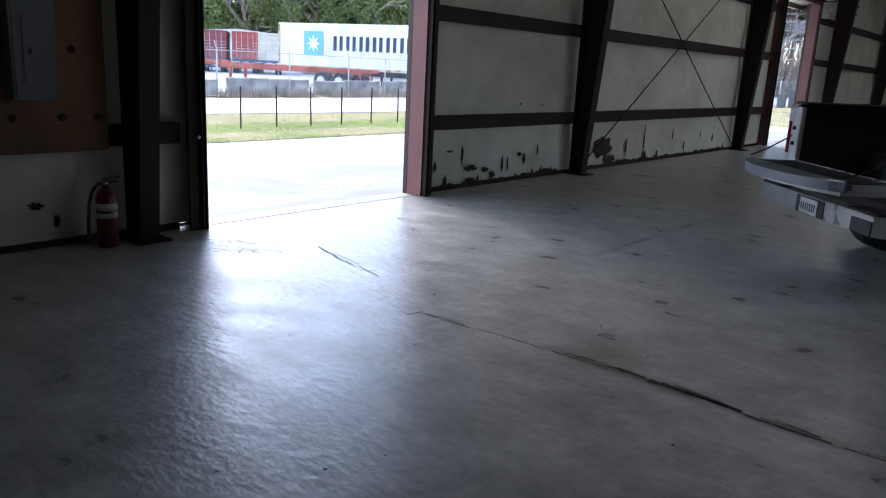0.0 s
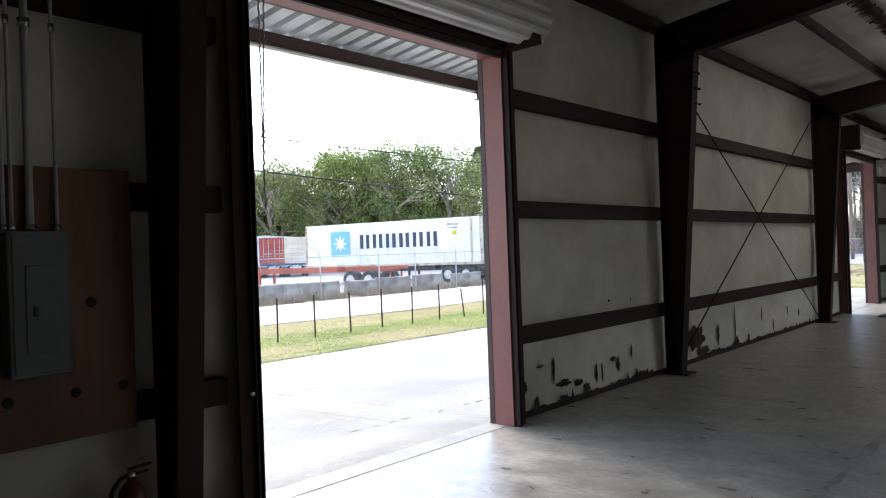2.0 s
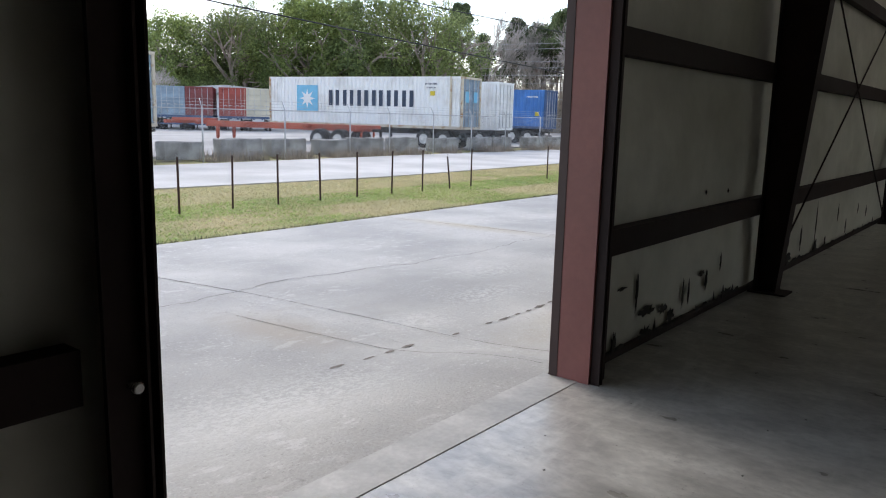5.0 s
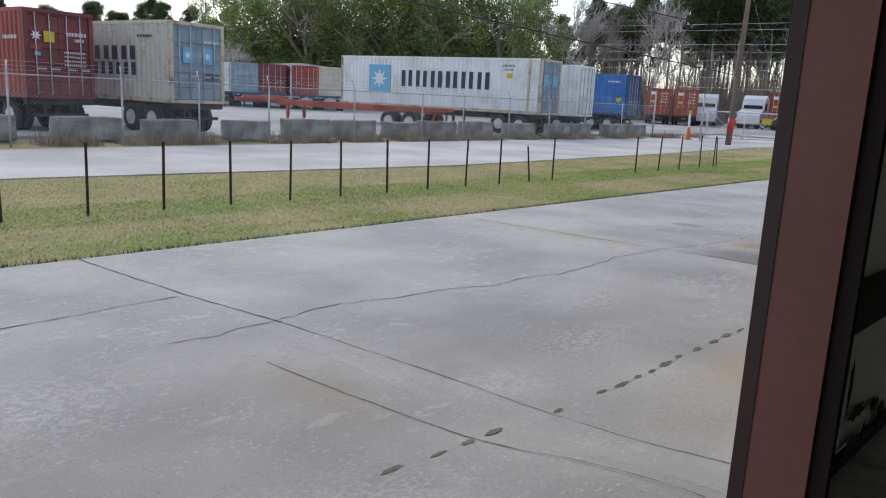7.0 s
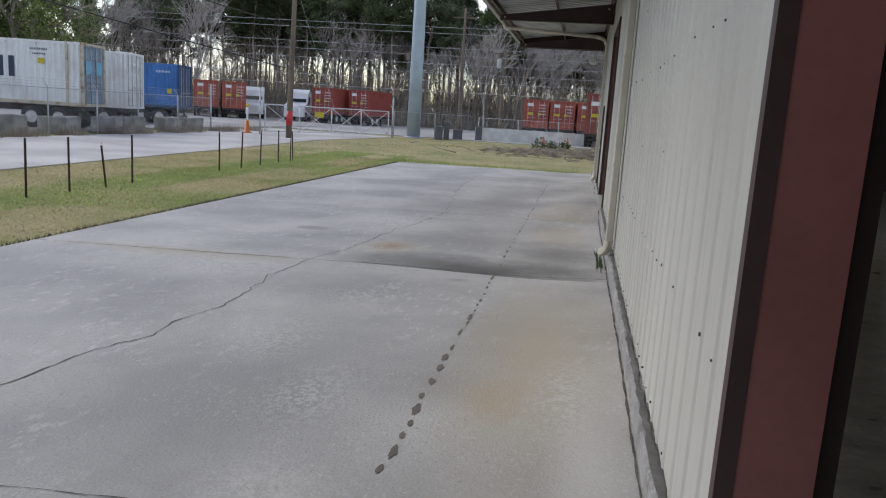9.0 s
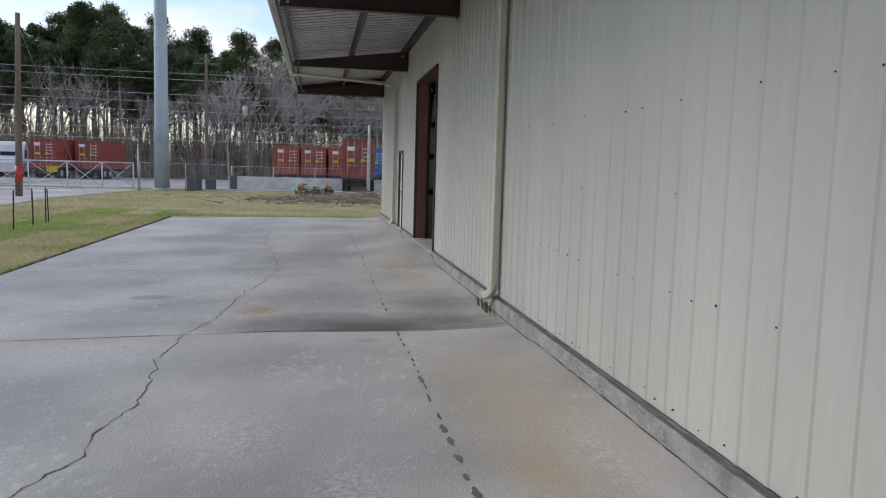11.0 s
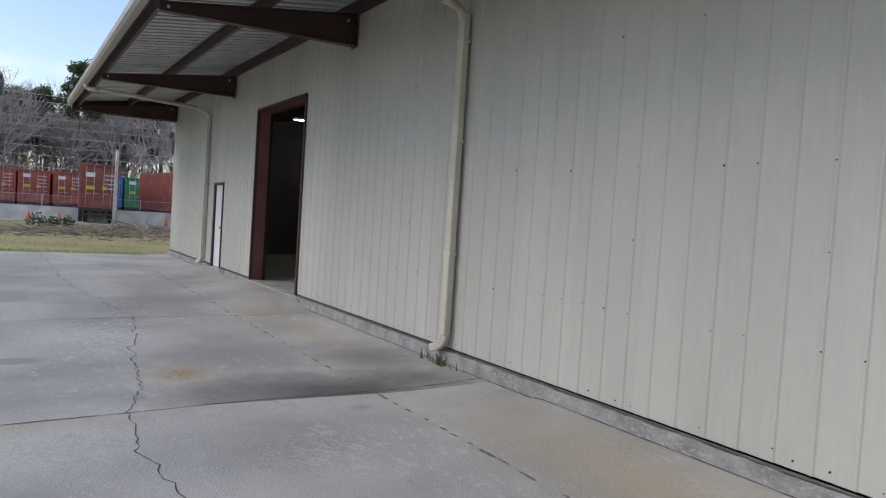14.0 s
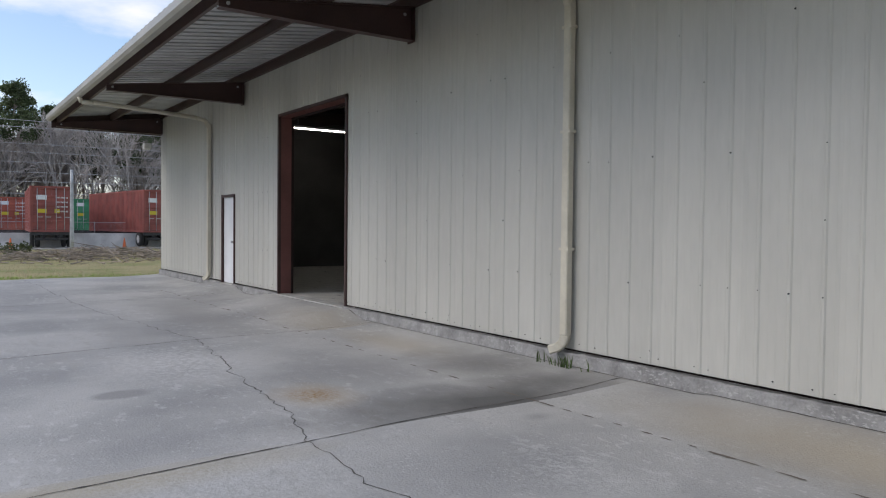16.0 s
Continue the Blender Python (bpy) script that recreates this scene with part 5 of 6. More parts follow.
def container(x, y, length, height, side, door, post, label, base=1.1, turn=HEADING, group="shipping containers"):
    """A box container: its near left bottom corner stands at (x, y); doors face -y, its length runs to +y."""
    c = thing("shipping_container", label, "shipping container", pose(x, y, GROUND_Z + base, 0, 0, turn), group)
    w = 2.44
    for sx, nx in ((0.0, -1), (w, 1)):
        bm = bmesh.new()
        prof, t = [(sx - nx * 0.055, 0.15, 0)], 0.15
        while t < length - 0.2:
            prof += [(sx - nx * 0.055, t, 0), (sx - nx * 0.005, t + 0.05, 0), (sx - nx * 0.005, t + 0.15, 0), (sx - nx * 0.055, t + 0.2, 0)]
            t += 0.28
        prof.append((sx - nx * 0.055, length - 0.1, 0))
        fold(bm, prof, (0, 0, 0.15), (0, 0, height - 0.1))
        part("side_wall", bm, side, c)
        for za, zb in ((0.0, 0.16), (height - 0.12, height)):
            bm = bmesh.new()
            box(bm, *sorted((sx, sx - nx * 0.07)), 0.1, length - 0.1, za, zb)
            part("rail", bm, post if za == 0 and post is not side else side, c)
        for ya, yb in ((0.0, 0.12), (length - 0.12, length)):
            bm = bmesh.new()
            box(bm, *sorted((sx + nx * 0.003, sx - nx * 0.14)), ya, yb, 0.0, height, bevel=0.01)
            p = part("corner_post", bm, post, c)
            for z in (0.0, height - 0.12):
                bm = bmesh.new()
                box(bm, *sorted((sx + nx * 0.01, sx - nx * 0.15)), ya - 0.01, yb + 0.01, z, z + 0.12, bevel=0.012)
                part("corner_casting", bm, post, p)
    bm = bmesh.new()
    box(bm, 0.05, w - 0.05, 0.05, length - 0.05, height - 0.05, height - 0.015)
    part("roof", bm, side, c)
    bm = bmesh.new()
    box(bm, 0.05, w - 0.05, length - 0.07, length - 0.03, 0.1, height - 0.1)
    part("front_wall", bm, side, c)
    bm = bmesh.new()
    box(bm, 0.07, w - 0.07, 0.05, length - 0.08, 0.02, 0.15)
    part("underframe", bm, CHASSIS_DARK, c)
    for i, (xa, xb) in enumerate(((0.14, w / 2 - 0.006), (w / 2 + 0.006, w - 0.14))):
        bm = bmesh.new()
        prof, z = [], 0.13
        n = 5
        step = (height - 0.25) / n
        for k in range(n):
            z = 0.13 + k * step
            prof += [(0, 0.06, z), (0, 0.06, z + step * 0.12), (0, 0.085, z + step * 0.2), (0, 0.085, z + step * 0.8), (0, 0.06, z + step * 0.88)]
        prof.append((0, 0.06, height - 0.12))
        fold(bm, prof, (xa, 0, 0), (xb, 0, 0))
        d = part("door_leaf", bm, door, c)
        for k in (0.25, 0.7):
            bm = bmesh.new()
            xr = xa + (xb - xa) * k
            rod(bm, (xr, 0.03, 0.06), (xr, 0.03, height - 0.05), 0.022, n=6)
            box(bm, xr - 0.02, xr + 0.3, 0.0, 0.02, 0.95, 1.0)
            part("lock_rod", bm, GALV, d)
    for za, zb in ((0.0, 0.13), (height - 0.12, height)):
        bm = bmesh.new()
        box(bm, 0.14, w - 0.14, 0.0, 0.12, za, zb)
        part("sill", bm, post, c)
    return c


WHEEL_TYRE = WHEEL_RIM = None


def trailer_wheel(parent, x, y, s):
    global WHEEL_TYRE, WHEEL_RIM
    if WHEEL_TYRE is None:
        bm = bmesh.new()
        for o in (0.0, 0.32):
            lathe(bm, [(0.28, o), (0.47, o), (0.515, o + 0.04), (0.515, o + 0.22), (0.47, o + 0.26), (0.28, o + 0.26)], 24, pose(0, 0, 0, 0, 90, 0), False)
        WHEEL_TYRE = mesh_of(bm, "wheel", TYRE)
        bm = bmesh.new()
        lathe(bm, [(0.07, 0.40), (0.12, 0.47), (0.14, 0.50), (0.16, 0.45), (0.26, 0.47), (0.285, 0.575), (0.28, 0.58)], 20, pose(0, 0, 0, 0, 90, 0))
        WHEEL_RIM = mesh_of(bm, "rim", RIM)
    w = new("wheel", WHEEL_TYRE)
    w.parent, w.matrix_local = parent, pose(x, y, 0.515, 0, 0, 0 if s > 0 else 180)
    r = new("rim", WHEEL_RIM)
    r.parent = w


def chassis(x, y, length, material, label, loaded=True, turn=HEADING, top=1.09):
    """A skeletal container trailer; near left corner at (x, y), gooseneck at the far end."""
    t = thing("trailer_chassis", label, "trailer", pose(x, y, GROUND_Z, 0, 0, turn), "trailers")
    for xx in (0.75, 1.55):
        bm = bmesh.new()
        box(bm, xx, xx + 0.14, 0.1, length * 0.8, top - 0.32, top - 0.005)
        box(bm, xx, xx + 0.14, length * 0.8, length, top - 0.02, top + 0.13 if not loaded else top - 0.004)
        part("main_beam", bm, material, t)
    for k, yy in enumerate((0.12, 3.4, length * 0.55, length * 0.8, length - 0.2)):
        bm = bmesh.new()
        box(bm, 0.02, 2.42, yy - 0.1, yy + 0.1, top - 0.2, top - 0.006, bevel=0.01)
        part("cross_member", bm, material, t)
    bm = bmesh.new()
    box(bm, 0.25, 2.2, 0.02, 0.12, 0.5, 0.62)
    box(bm, 0.6, 0.7, 0.04, 0.11, 0.62, 0.9)
    box(bm, 1.75, 1.85, 0.04, 0.11, 0.62, 0.9)
    part("rear_guard", bm, material, t)
    for yy in (1.1, 2.35):
        bm = bmesh.new()
        rod(bm, (0.3, yy, 0.515), (2.14, yy, 0.515), 0.07, n=8)
        box(bm, 0.7, 0.9, yy - 0.15, yy + 0.15, 0.45, 0.8)
        box(bm, 1.5, 1.7, yy - 0.15, yy + 0.15, 0.45, 0.8)
        part("axle", bm, CHASSIS_DARK, t)
        trailer_wheel(t, 1.86, yy, 1)
        trailer_wheel(t, 0.58, yy, -1)
    for xx in (0.55, 1.85):
        bm = bmesh.new()
        yy = length * 0.72
        box(bm, xx - 0.07, xx + 0.07, yy - 0.07, yy + 0.07, 0.35, top - 0.2)
        box(bm, xx - 0.05, xx + 0.05, yy - 0.05, yy + 0.05, 0.06, 0.4)
        box(bm, xx - 0.15, xx + 0.15, yy - 0.13, yy + 0.13, 0.0, 0.06, bevel=0.015)
        part("landing_leg", bm, CHASSIS_DARK if loaded else material, t)
    return t


def bars(parent, x, ya, yb, za, zb, n, material, s=-1, flip=False):
    """A line of lettering as plain upright bars, two to a letter, on a container's side (the plane x = const), or on its doors where flip."""
    step = (yb - ya) / n
    bm = bmesh.new()
    h = zb - za
    for i in range(n):
        a, b = ya + i * step + step * 0.14, ya + (i + 1) * step - step * 0.14
        w = (b - a) * 0.34
        for z0, z1, aa, bb in ((0.0, 1.0, a, a + w), (0.0, 1.0, b - w, b)):
            if flip:
                box(bm, aa, bb, x, x + 0.004, za + h * z0, za + h * z1)
            else:
                box(bm, x, x + 0.006, aa, bb, za + h * z0, za + h * z1)
    part("marking", bm, material, parent, "painted lettering")


def mark(parent, x, ya, yb, za, zb, material, flip=False, star=False):
    bm = bmesh.new()
    if star:
        cy, cz, r = (ya + yb) / 2, (za + zb) / 2, (yb - ya) / 2
        ring = []
        for i in range(16):
            k = r if i % 2 == 0 else r * 0.42
            u, v = cy + k * math.cos(math.pi * i / 8), cz + k * math.sin(math.pi * i / 8)
            ring.append(bm.verts.new((u, x, v) if flip else (x, u, v)))
        bm.faces.new(ring)
    elif flip:
        box(bm, ya, yb, x, x + 0.004, za, zb)
    else:
        box(bm, x, x + 0.004, ya, yb, za, zb)
    part("marking", bm, material, parent)


big = container(29.7, 23.4, 13.72, 2.9, PALE, STEELBLUE, RUST_EDGE, "long pale grey-white corrugated container with dark lettering, on a trailer")
for yy in (0.75, 12.95):
    bm = bmesh.new()
    box(bm, -0.012, 0.05, yy - 0.06, yy + 0.06, 0.0, 2.9, bevel=0.008)
    part("corner_post", bm, RUST_EDGE if yy < 5 else PALE, big)
bars(big, -0.008, 3.0, 9.2, 1.2, 2.12, 6, MARK_DARK)
mark(big, -0.009, 9.9, 11.5, 0.85, 2.4, MARK_BLUE)
mark(big, -0.0135, 10.1, 11.3, 1.0, 2.2, WHITE, star=True)
bars(big, -0.009, 1.6, 2.4, 2.45, 2.55, 5, MARK_DARK)
bars(big, -0.009, 1.7, 2.3, 2.25, 2.33, 4, MARK_DARK)
mark(big, -0.009, 1.75, 2.05, 1.85, 2.1, MARK_YELLOW)
mark(big, 0.022, 0.35, 0.85, 1.5, 2.1, MARK_BLUE, True)
mark(big, 0.022, 1.45, 2.0, 1.5, 2.1, MARK_BLUE, True)
chassis(29.7, 23.5, 13.6, CHASSIS_DARK, "black skeletal trailer under a long pale container")

worn = container(10.2, 25.2, 12.19, 2.9, WORN, STEELBLUE, RUST_EDGE, "weathered cream container with rusty corners and blue-grey doors", base=1.12)
bars(worn, -0.008, 1.9, 8.5, 1.5, 2.0, 6, MARK_DARK)
bars(worn, -0.008, 1.9, 8.5, 0.95, 1.4, 7, MARK_DARK)
bars(worn, -0.008, 1.0, 1.9, 2.3, 2.4, 5, MARK_DARK)
for ua in (0.55, 1.45):
    mark(worn, 0.022, ua, ua + 0.42, 1.45, 2.0, MARK_BLUE, True)
    mark(worn, 0.016, ua + 0.05, ua + 0.37, 1.5, 1.95, WHITE, True, True)
bars(worn, 0.022, 1.5, 2.2, 2.2, 2.3, 6, WHITE, flip=True)
bars(worn, 0.022, 1.5, 2.2, 0.85, 1.1, 7, MARK_DARK, flip=True)
chassis(10.2, 25.3, 12.0, CHASSIS_DARK, "black skeletal trailer under a weathered container", top=1.11)

red = container(5.8, 26.4, 6.06, 2.9, BRICK_RED, MAROON, MAROON, "dark maroon container with white stencilled marks on its doors", base=1.12)
mark(red, 0.022, 0.22, 0.62, 1.85, 2.25, WHITE, True, True)
mark(red, 0.022, 0.68, 1.05, 1.85, 2.2, MARK_YELLOW, True)
mark(red, 0.022, 0.2, 0.55, 1.6, 1.72, BRICK_RED, True)
mark(red, 0.022, 0.35, 0.55, 1.4, 1.52, MARK_BLUE, True)
bars(red, 0.022, 1.45, 2.2, 2.1, 2.22, 7, WHITE, flip=True)
bars(red, 0.022, 1.75, 2.1, 1.92, 2.02, 4, WHITE, flip=True)
for i in range(4):
    bars(red, 0.022, 1.35, 2.15, 1.1 + i * 0.14, 1.16 + i * 0.14, 6, WHITE, flip=True)
bars(red, -0.008, 0.4, 1.3, 1.9, 2.02, 5, WHITE)
chassis(5.8, 26.5, 8.0, CHASSIS_DARK, "black skeletal trailer under a maroon container", top=1.11)

white_box = container(34.3, 24.2, 12.19, 2.9, PALE, PALE, PALE, "plain white box trailer body standing beside other containers", base=1.05)
chassis(34.3, 24.3, 12.0, CHASSIS_DARK, "dark trailer under a white box body", top=1.04)
blue_box = container(43.2, 26.2, 12.19, 2.75, BLUE, DARKBLUE, DARKBLUE, "bright blue corrugated container with dark doors, on a trailer")
bars(blue_box, -0.008, 0.6, 1.5, 2.2, 2.32, 5, WHITE)
mark(blue_box, -0.008, 0.5, 0.8, 0.9, 1.2, MARK_YELLOW)
chassis(43.3, 26.5, 12.0, CHASSIS_DARK, "black trailer under a blue container")
chassis(22.9, 24.9, 13.5, CHASSIS_RED, "empty orange-red skeletal trailer on its landing legs", loaded=False, top=1.25)

for x, y, m_, text in ((40.1, 56.9, CREAM, "small cream container far across the yard"), (38.3, 58.3, BRICK_RED, "red container far across the yard"), (36.0, 60.2, MAROON, "dark red container far across the yard"),
                       (34.1, 61.8, STEELBLUE, "blue-grey container far across the yard"), (32.6, 63.4, PALE, "white container far across the yard"), (30.8, 64.6, ORANGE, "orange container far across the yard")):
    container(x, y, 6.06, 2.6, m_, m_, m_, text, base=1.35, turn=-38, group="far containers")
    chassis(x, y, 8.0, DARKBLUE, "dark blue trailer under a far container", turn=-38, top=1.34)
for x, y, m_, turn_, base_, text in ((71.5, 40.6, ORANGE, 112, 1.0, "orange container beyond the gate"), (72.6, 38.0, ORANGE, 112, 1.0, "orange container beyond the gate"), (78.3, 26.0, BRICK_RED, 75, 1.0, "red container beyond the gate"),
                                     (76.5, 29.5, BRICK_RED, 75, 1.0, "red container beyond the gate"),
                                     (56.2, 0.45, RUSTRED, 80, 1.0, "dusty red container with white and yellow door labels on a trailer"), (56.2, -6.5, RUSTRED, 91, 1.001, "dark red container with door labels on a trailer"),
                                     (74.0, 6.5, ORANGE, 88, 1.0, "orange container beyond a low white wall"), (74.0, 3.9, ORANGE, 88, 1.0, "orange container beyond a low white wall"), (74.0, 1.2, ORANGE, 88, 1.0, "orange container beyond a low white wall"),
                                     (74.0, -2.0, BLUE, 88, 1.0, "blue container behind red ones"), (74.0, -4.6, GREEN, 88, 1.0, "green container between red ones"), (74.0, -12.0, BRICK_RED, 88, 1.0, "red container beyond a low white wall")):
    # the doors of these look back towards the apron, so they are turned by a right angle
    far_box = x > 60
    c = container(x, y, 6.06 if far_box else 12.19, 2.75 if far_box else 2.98, m_, m_, m_, text, base=base_, turn=turn_ - 180, group="containers beyond the gate")
    c.matrix_world = pose(x, y, GROUND_Z + base_, 0, 0, -90 + (turn_ - 84))
    for i in range(4):
        bars(c, 0.022, 1.45, 2.2, 1.3 + i * 0.3, 1.4 + i * 0.3, 5, WHITE, flip=True)
    mark(c, 0.022, 0.35, 0.95, 2.1, 2.4, WHITE, True)
    mark(c, 0.022, 0.4, 0.95, 1.25, 1.5, MARK_YELLOW, True)
    mark(c, 0.022, 1.4, 1.7, 1.25, 1.5, MARK_YELLOW, True)
    ch = chassis(x, y, 6.5 if far_box else 12.0, CHASSIS_DARK, "dark trailer under a container beyond the gate", top=base_ - 0.01)
    ch.matrix_world = pose(x, y, GROUND_Z, 0, 0, -90 + (turn_ - 84))


def lorry(x, y, turn_, material, label):
    t = thing("lorry_cab", label, "lorry", pose(x, y, GROUND_Z, 0, 0, turn_), "lorries")
    bm = bmesh.new()
    prism(bm, [(0, 0.5), (0, 2.7), (0.5, 3.3), (1.3, 3.5), (2.1, 3.1), (2.5, 2.0), (3.9, 1.7), (4.2, 1.4), (4.2, 0.5)], 2.3, Matrix(((0, 1, 0, -1.15), (1, 0, 0, 0), (0, 0, 1, 0), (0, 0, 0, 1))))
    part("cab", bm, material, t)
    bm = bmesh.new()
    prism(bm, [(1.95, 2.95), (2.0, 2.97), (2.45, 2.1), (2.4, 2.08)], 1.9, Matrix(((0, 1, 0, -0.95), (1, 0, 0, 0.07), (0, 0, 1, 0), (0, 0, 0, 1))))
    part("windscreen", bm, GLASS, t)
    for s in (-1, 1):
        bm = bmesh.new()
        prism(bm, [(1.2, 1.9), (1.2, 2.7), (1.9, 2.7), (2.25, 1.9)], 0.01, Matrix(((0, s, 0, s * 1.152), (1, 0, 0, 0), (0, 0, 1, 0), (0, 0, 0, 1))))
        part("side_window", bm, GLASS, t)
        for yy in (0.4, 3.3):
            trailer_wheel(t, s * 0.6, yy, s)


lorry(81.5, 38.4, 112, WHITE, "white bonneted lorry cab parked beyond the fence")
lorry(81.5, 32.6, 100, WHITE, "white lorry cab with dark windows parked by the gate")

# ---- concrete blocks along the fence ----
rnd = random.Random(9)
for x, y, w in ((5.6, 23.3, 2.0), (8.3, 22.9, 1.8), (11.2, 22.9, 1.7), (13.7, 23.0, 1.9), (16.3, 23.2, 2.0), (19.0, 23.2, 1.7), (21.1, 23.2, 2.1), (24.0, 23.3, 1.8), (27.1, 23.2, 2.0), (30.0, 22.6, 1.8), (32.2, 23.0, 2.2), (36.5, 23.3, 2.0),
                (39.2, 23.5, 2.0), (2.6, 23.2, 1.9), (-0.5, 23.0, 1.9)):
    bm = bmesh.new()
    h = rnd.uniform(0.68, 0.78)
    box(bm, 0, w, 0, 0.65, 0, h, bevel=0.035)
    bmesh.ops.subdivide_edges(bm, edges=bm.edges[:], cuts=3, use_grid_fill=True)
    for v in bm.verts:
        v.co += Vector((0.04 * noise.noise(v.co * 3.3 + Vector((x, 0, 0))), 0.04 * noise.noise(v.co * 3.1 + Vector((0, x, 0))), 0.05 * noise.noise(v.co * 1.7 + Vector((0, 0, x))) if v.co.z > 0.3 else 0))
    bm.verts.ensure_lookup_table()
    b = part("concrete_block", bm, BLOCK)
    b.matrix_world = pose(x, y, -0.22, 0, 0, rnd.uniform(-4, 6))
    tagged(b, "stained grey concrete barrier block along the fence", "concrete block", "barrier blocks")

# ---- T-posts in the grass ----
for i, x in enumerate((0.25, 1.38, 2.52, 3.68, 4.85, 5.98, 7.14, 8.27, 9.45, 10.6, 11.75, 12.7, 16.9, 18.3, 19.7, 21.2, 22.3, 22.55)):
    lean = {10: -9, 17: -16}.get(i, rnd.uniform(-1.5, 1.5))
    p = thing("fence_post", "thin rusty steel T-post standing in the grass" if abs(lean) < 5 else "leaning rusty steel T-post in the grass", "post", pose(x, 10.06 + 0.02 * max(0, x - 12), -0.3, rnd.uniform(-1, 1), lean, rnd.uniform(-20, 20)), "T-posts")
    bm = bmesh.new()
    h = 1.08 if i != 10 else 0.9
    box(bm, -0.022, 0.022, -0.003, 0.003, 0, h)
    box(bm, -0.003, 0.003, 0.003, 0.028, 0, h)
    for k in range(9):
        box(bm, -0.006, 0.006, -0.009, -0.003, 0.3 + k * 0.08, 0.32 + k * 0.08)
    part("post", bm, RUSTY, p)

# ---- chain-link fence and gate ----
FENCE = [(-24.0, 21.6), (3.9, 21.9), (7.0, 21.9), (9.5, 21.9), (12.2, 22.0), (16.2, 22.2), (20.0, 22.3), (22.6, 22.3), (26.0, 22.4), (29.4, 22.5), (33.0, 22.7), (37.0, 22.8), (41.0, 22.9)]


def link_run(bm, a, b, h, step=0.12, r=0.003, z0=-0.2):
    """Crossing diagonal wires from a to b."""
    a, b = Vector((*a, z0)), Vector((*b, z0))
    d = b - a
    L = d.length
    d.normalize()
    side = Vector((-d.y, d.x, 0)) * r
    k = -h
    while k < L:
        for sgn in (1, -1):
            u0, u1 = (k, k + h) if sgn > 0 else (k + h, k)
            z_a, z_b = 0.0, h
            lo, hi = (u0, u1)
            pts = []
            for u, z in ((lo, z_a), (hi, z_b)):
                pts.append((u, z))
            (ua, za), (ub, zb) = pts
            if ub != ua:
                for lim in (0.0, L):
                    if (ua - lim) * (ub - lim) < 0:
                        t = (lim - ua) / (ub - ua)
                        zc = za + (zb - za) * t
                        if (lim == 0.0 and ua < 0) or (lim == L and ua > L):
                            ua, za = lim, zc
                        else:
                            ub, zb = lim, zc
            if min(ua, ub) < -1e-6 or max(ua, ub) > L + 1e-6:
                continue
            p, q = a + d * ua + Vector((0, 0, za)), a + d * ub + Vector((0, 0, zb))
            up = Vector((0, 0, r))
            vs = [bm.verts.new(v) for v in (p - side, p + side, p + up * 1.4, q - side, q + side, q + up * 1.4)]
            for i in range(3):
                j = (i + 1) % 3
                bm.faces.new((vs[i], vs[j], vs[3 + j], vs[3 + i]))
        k += step


def fence(points, h, label, barbed=True, step=0.12):
    f = thing("chain_link_fence", label, "fence", group="chain-link fences")
    bm = bmesh.new()
    for a, b in zip(points, points[1:]):
        link_run(bm, a, b, h, step)
    part("chain_link_mesh", bm, GALV, f)["kind"] = "stuff"
    for (xa, ya), (xb, yb) in zip(points, points[1:]):
        n = max(1, round(math.hypot(xb - xa, yb - ya) / 3.2)) if math.hypot(xb - xa, yb - ya) > 5 else 1
        for i in range(n):
            x, y = xa + (xb - xa) * i / n, ya + (yb - ya) * i / n
            bm = bmesh.new()
            rod(bm, (x, y, -0.3), (x, y, h - 0.15), 0.032, n=8)
            if barbed:
                rod(bm, (x, y, h - 0.17), (x + 0.1, y + 0.3, h + 0.17), 0.018, n=6)
            part("post", bm, GALV, f)
        bm = bmesh.new()
        rod(bm, (xa, ya, h - 0.2), (xb, yb, h - 0.2), 0.02, n=6)
        part("top_rail", bm, GALV, f)
        if barbed:
            for k in (0.25, 0.6, 0.95):
                bm = bmesh.new()
                rod(bm, (xa + 0.1 * k, ya + 0.3 * k, h - 0.17 + 0.34 * k), (xb + 0.1 * k, yb + 0.3 * k, h - 0.17 + 0.34 * k), 0.004, n=4)
                part("barbed_wire", bm, GALV, f)
    return f


fence(FENCE, 1.9, "grey chain-link fence with angled barbed-wire arms")
fence([(50.5, 13.8), (54.0, 11.5), (57.5, 9.0)], 1.8, "grey chain-link fence beside the gate", step=0.11)
fence([(60.0, 9.0), (60.0, -4.0), (59.0, -20.0)], 1.7, "low grey chain-link fence along the lane", barbed=False, step=0.14)


GATE_PIPE = mat("pale galvanised gate pipe", (0.66, 0.67, 0.68), 0.5, 0.1, var=0.15, scale=3, fine=30, bump=0.03)


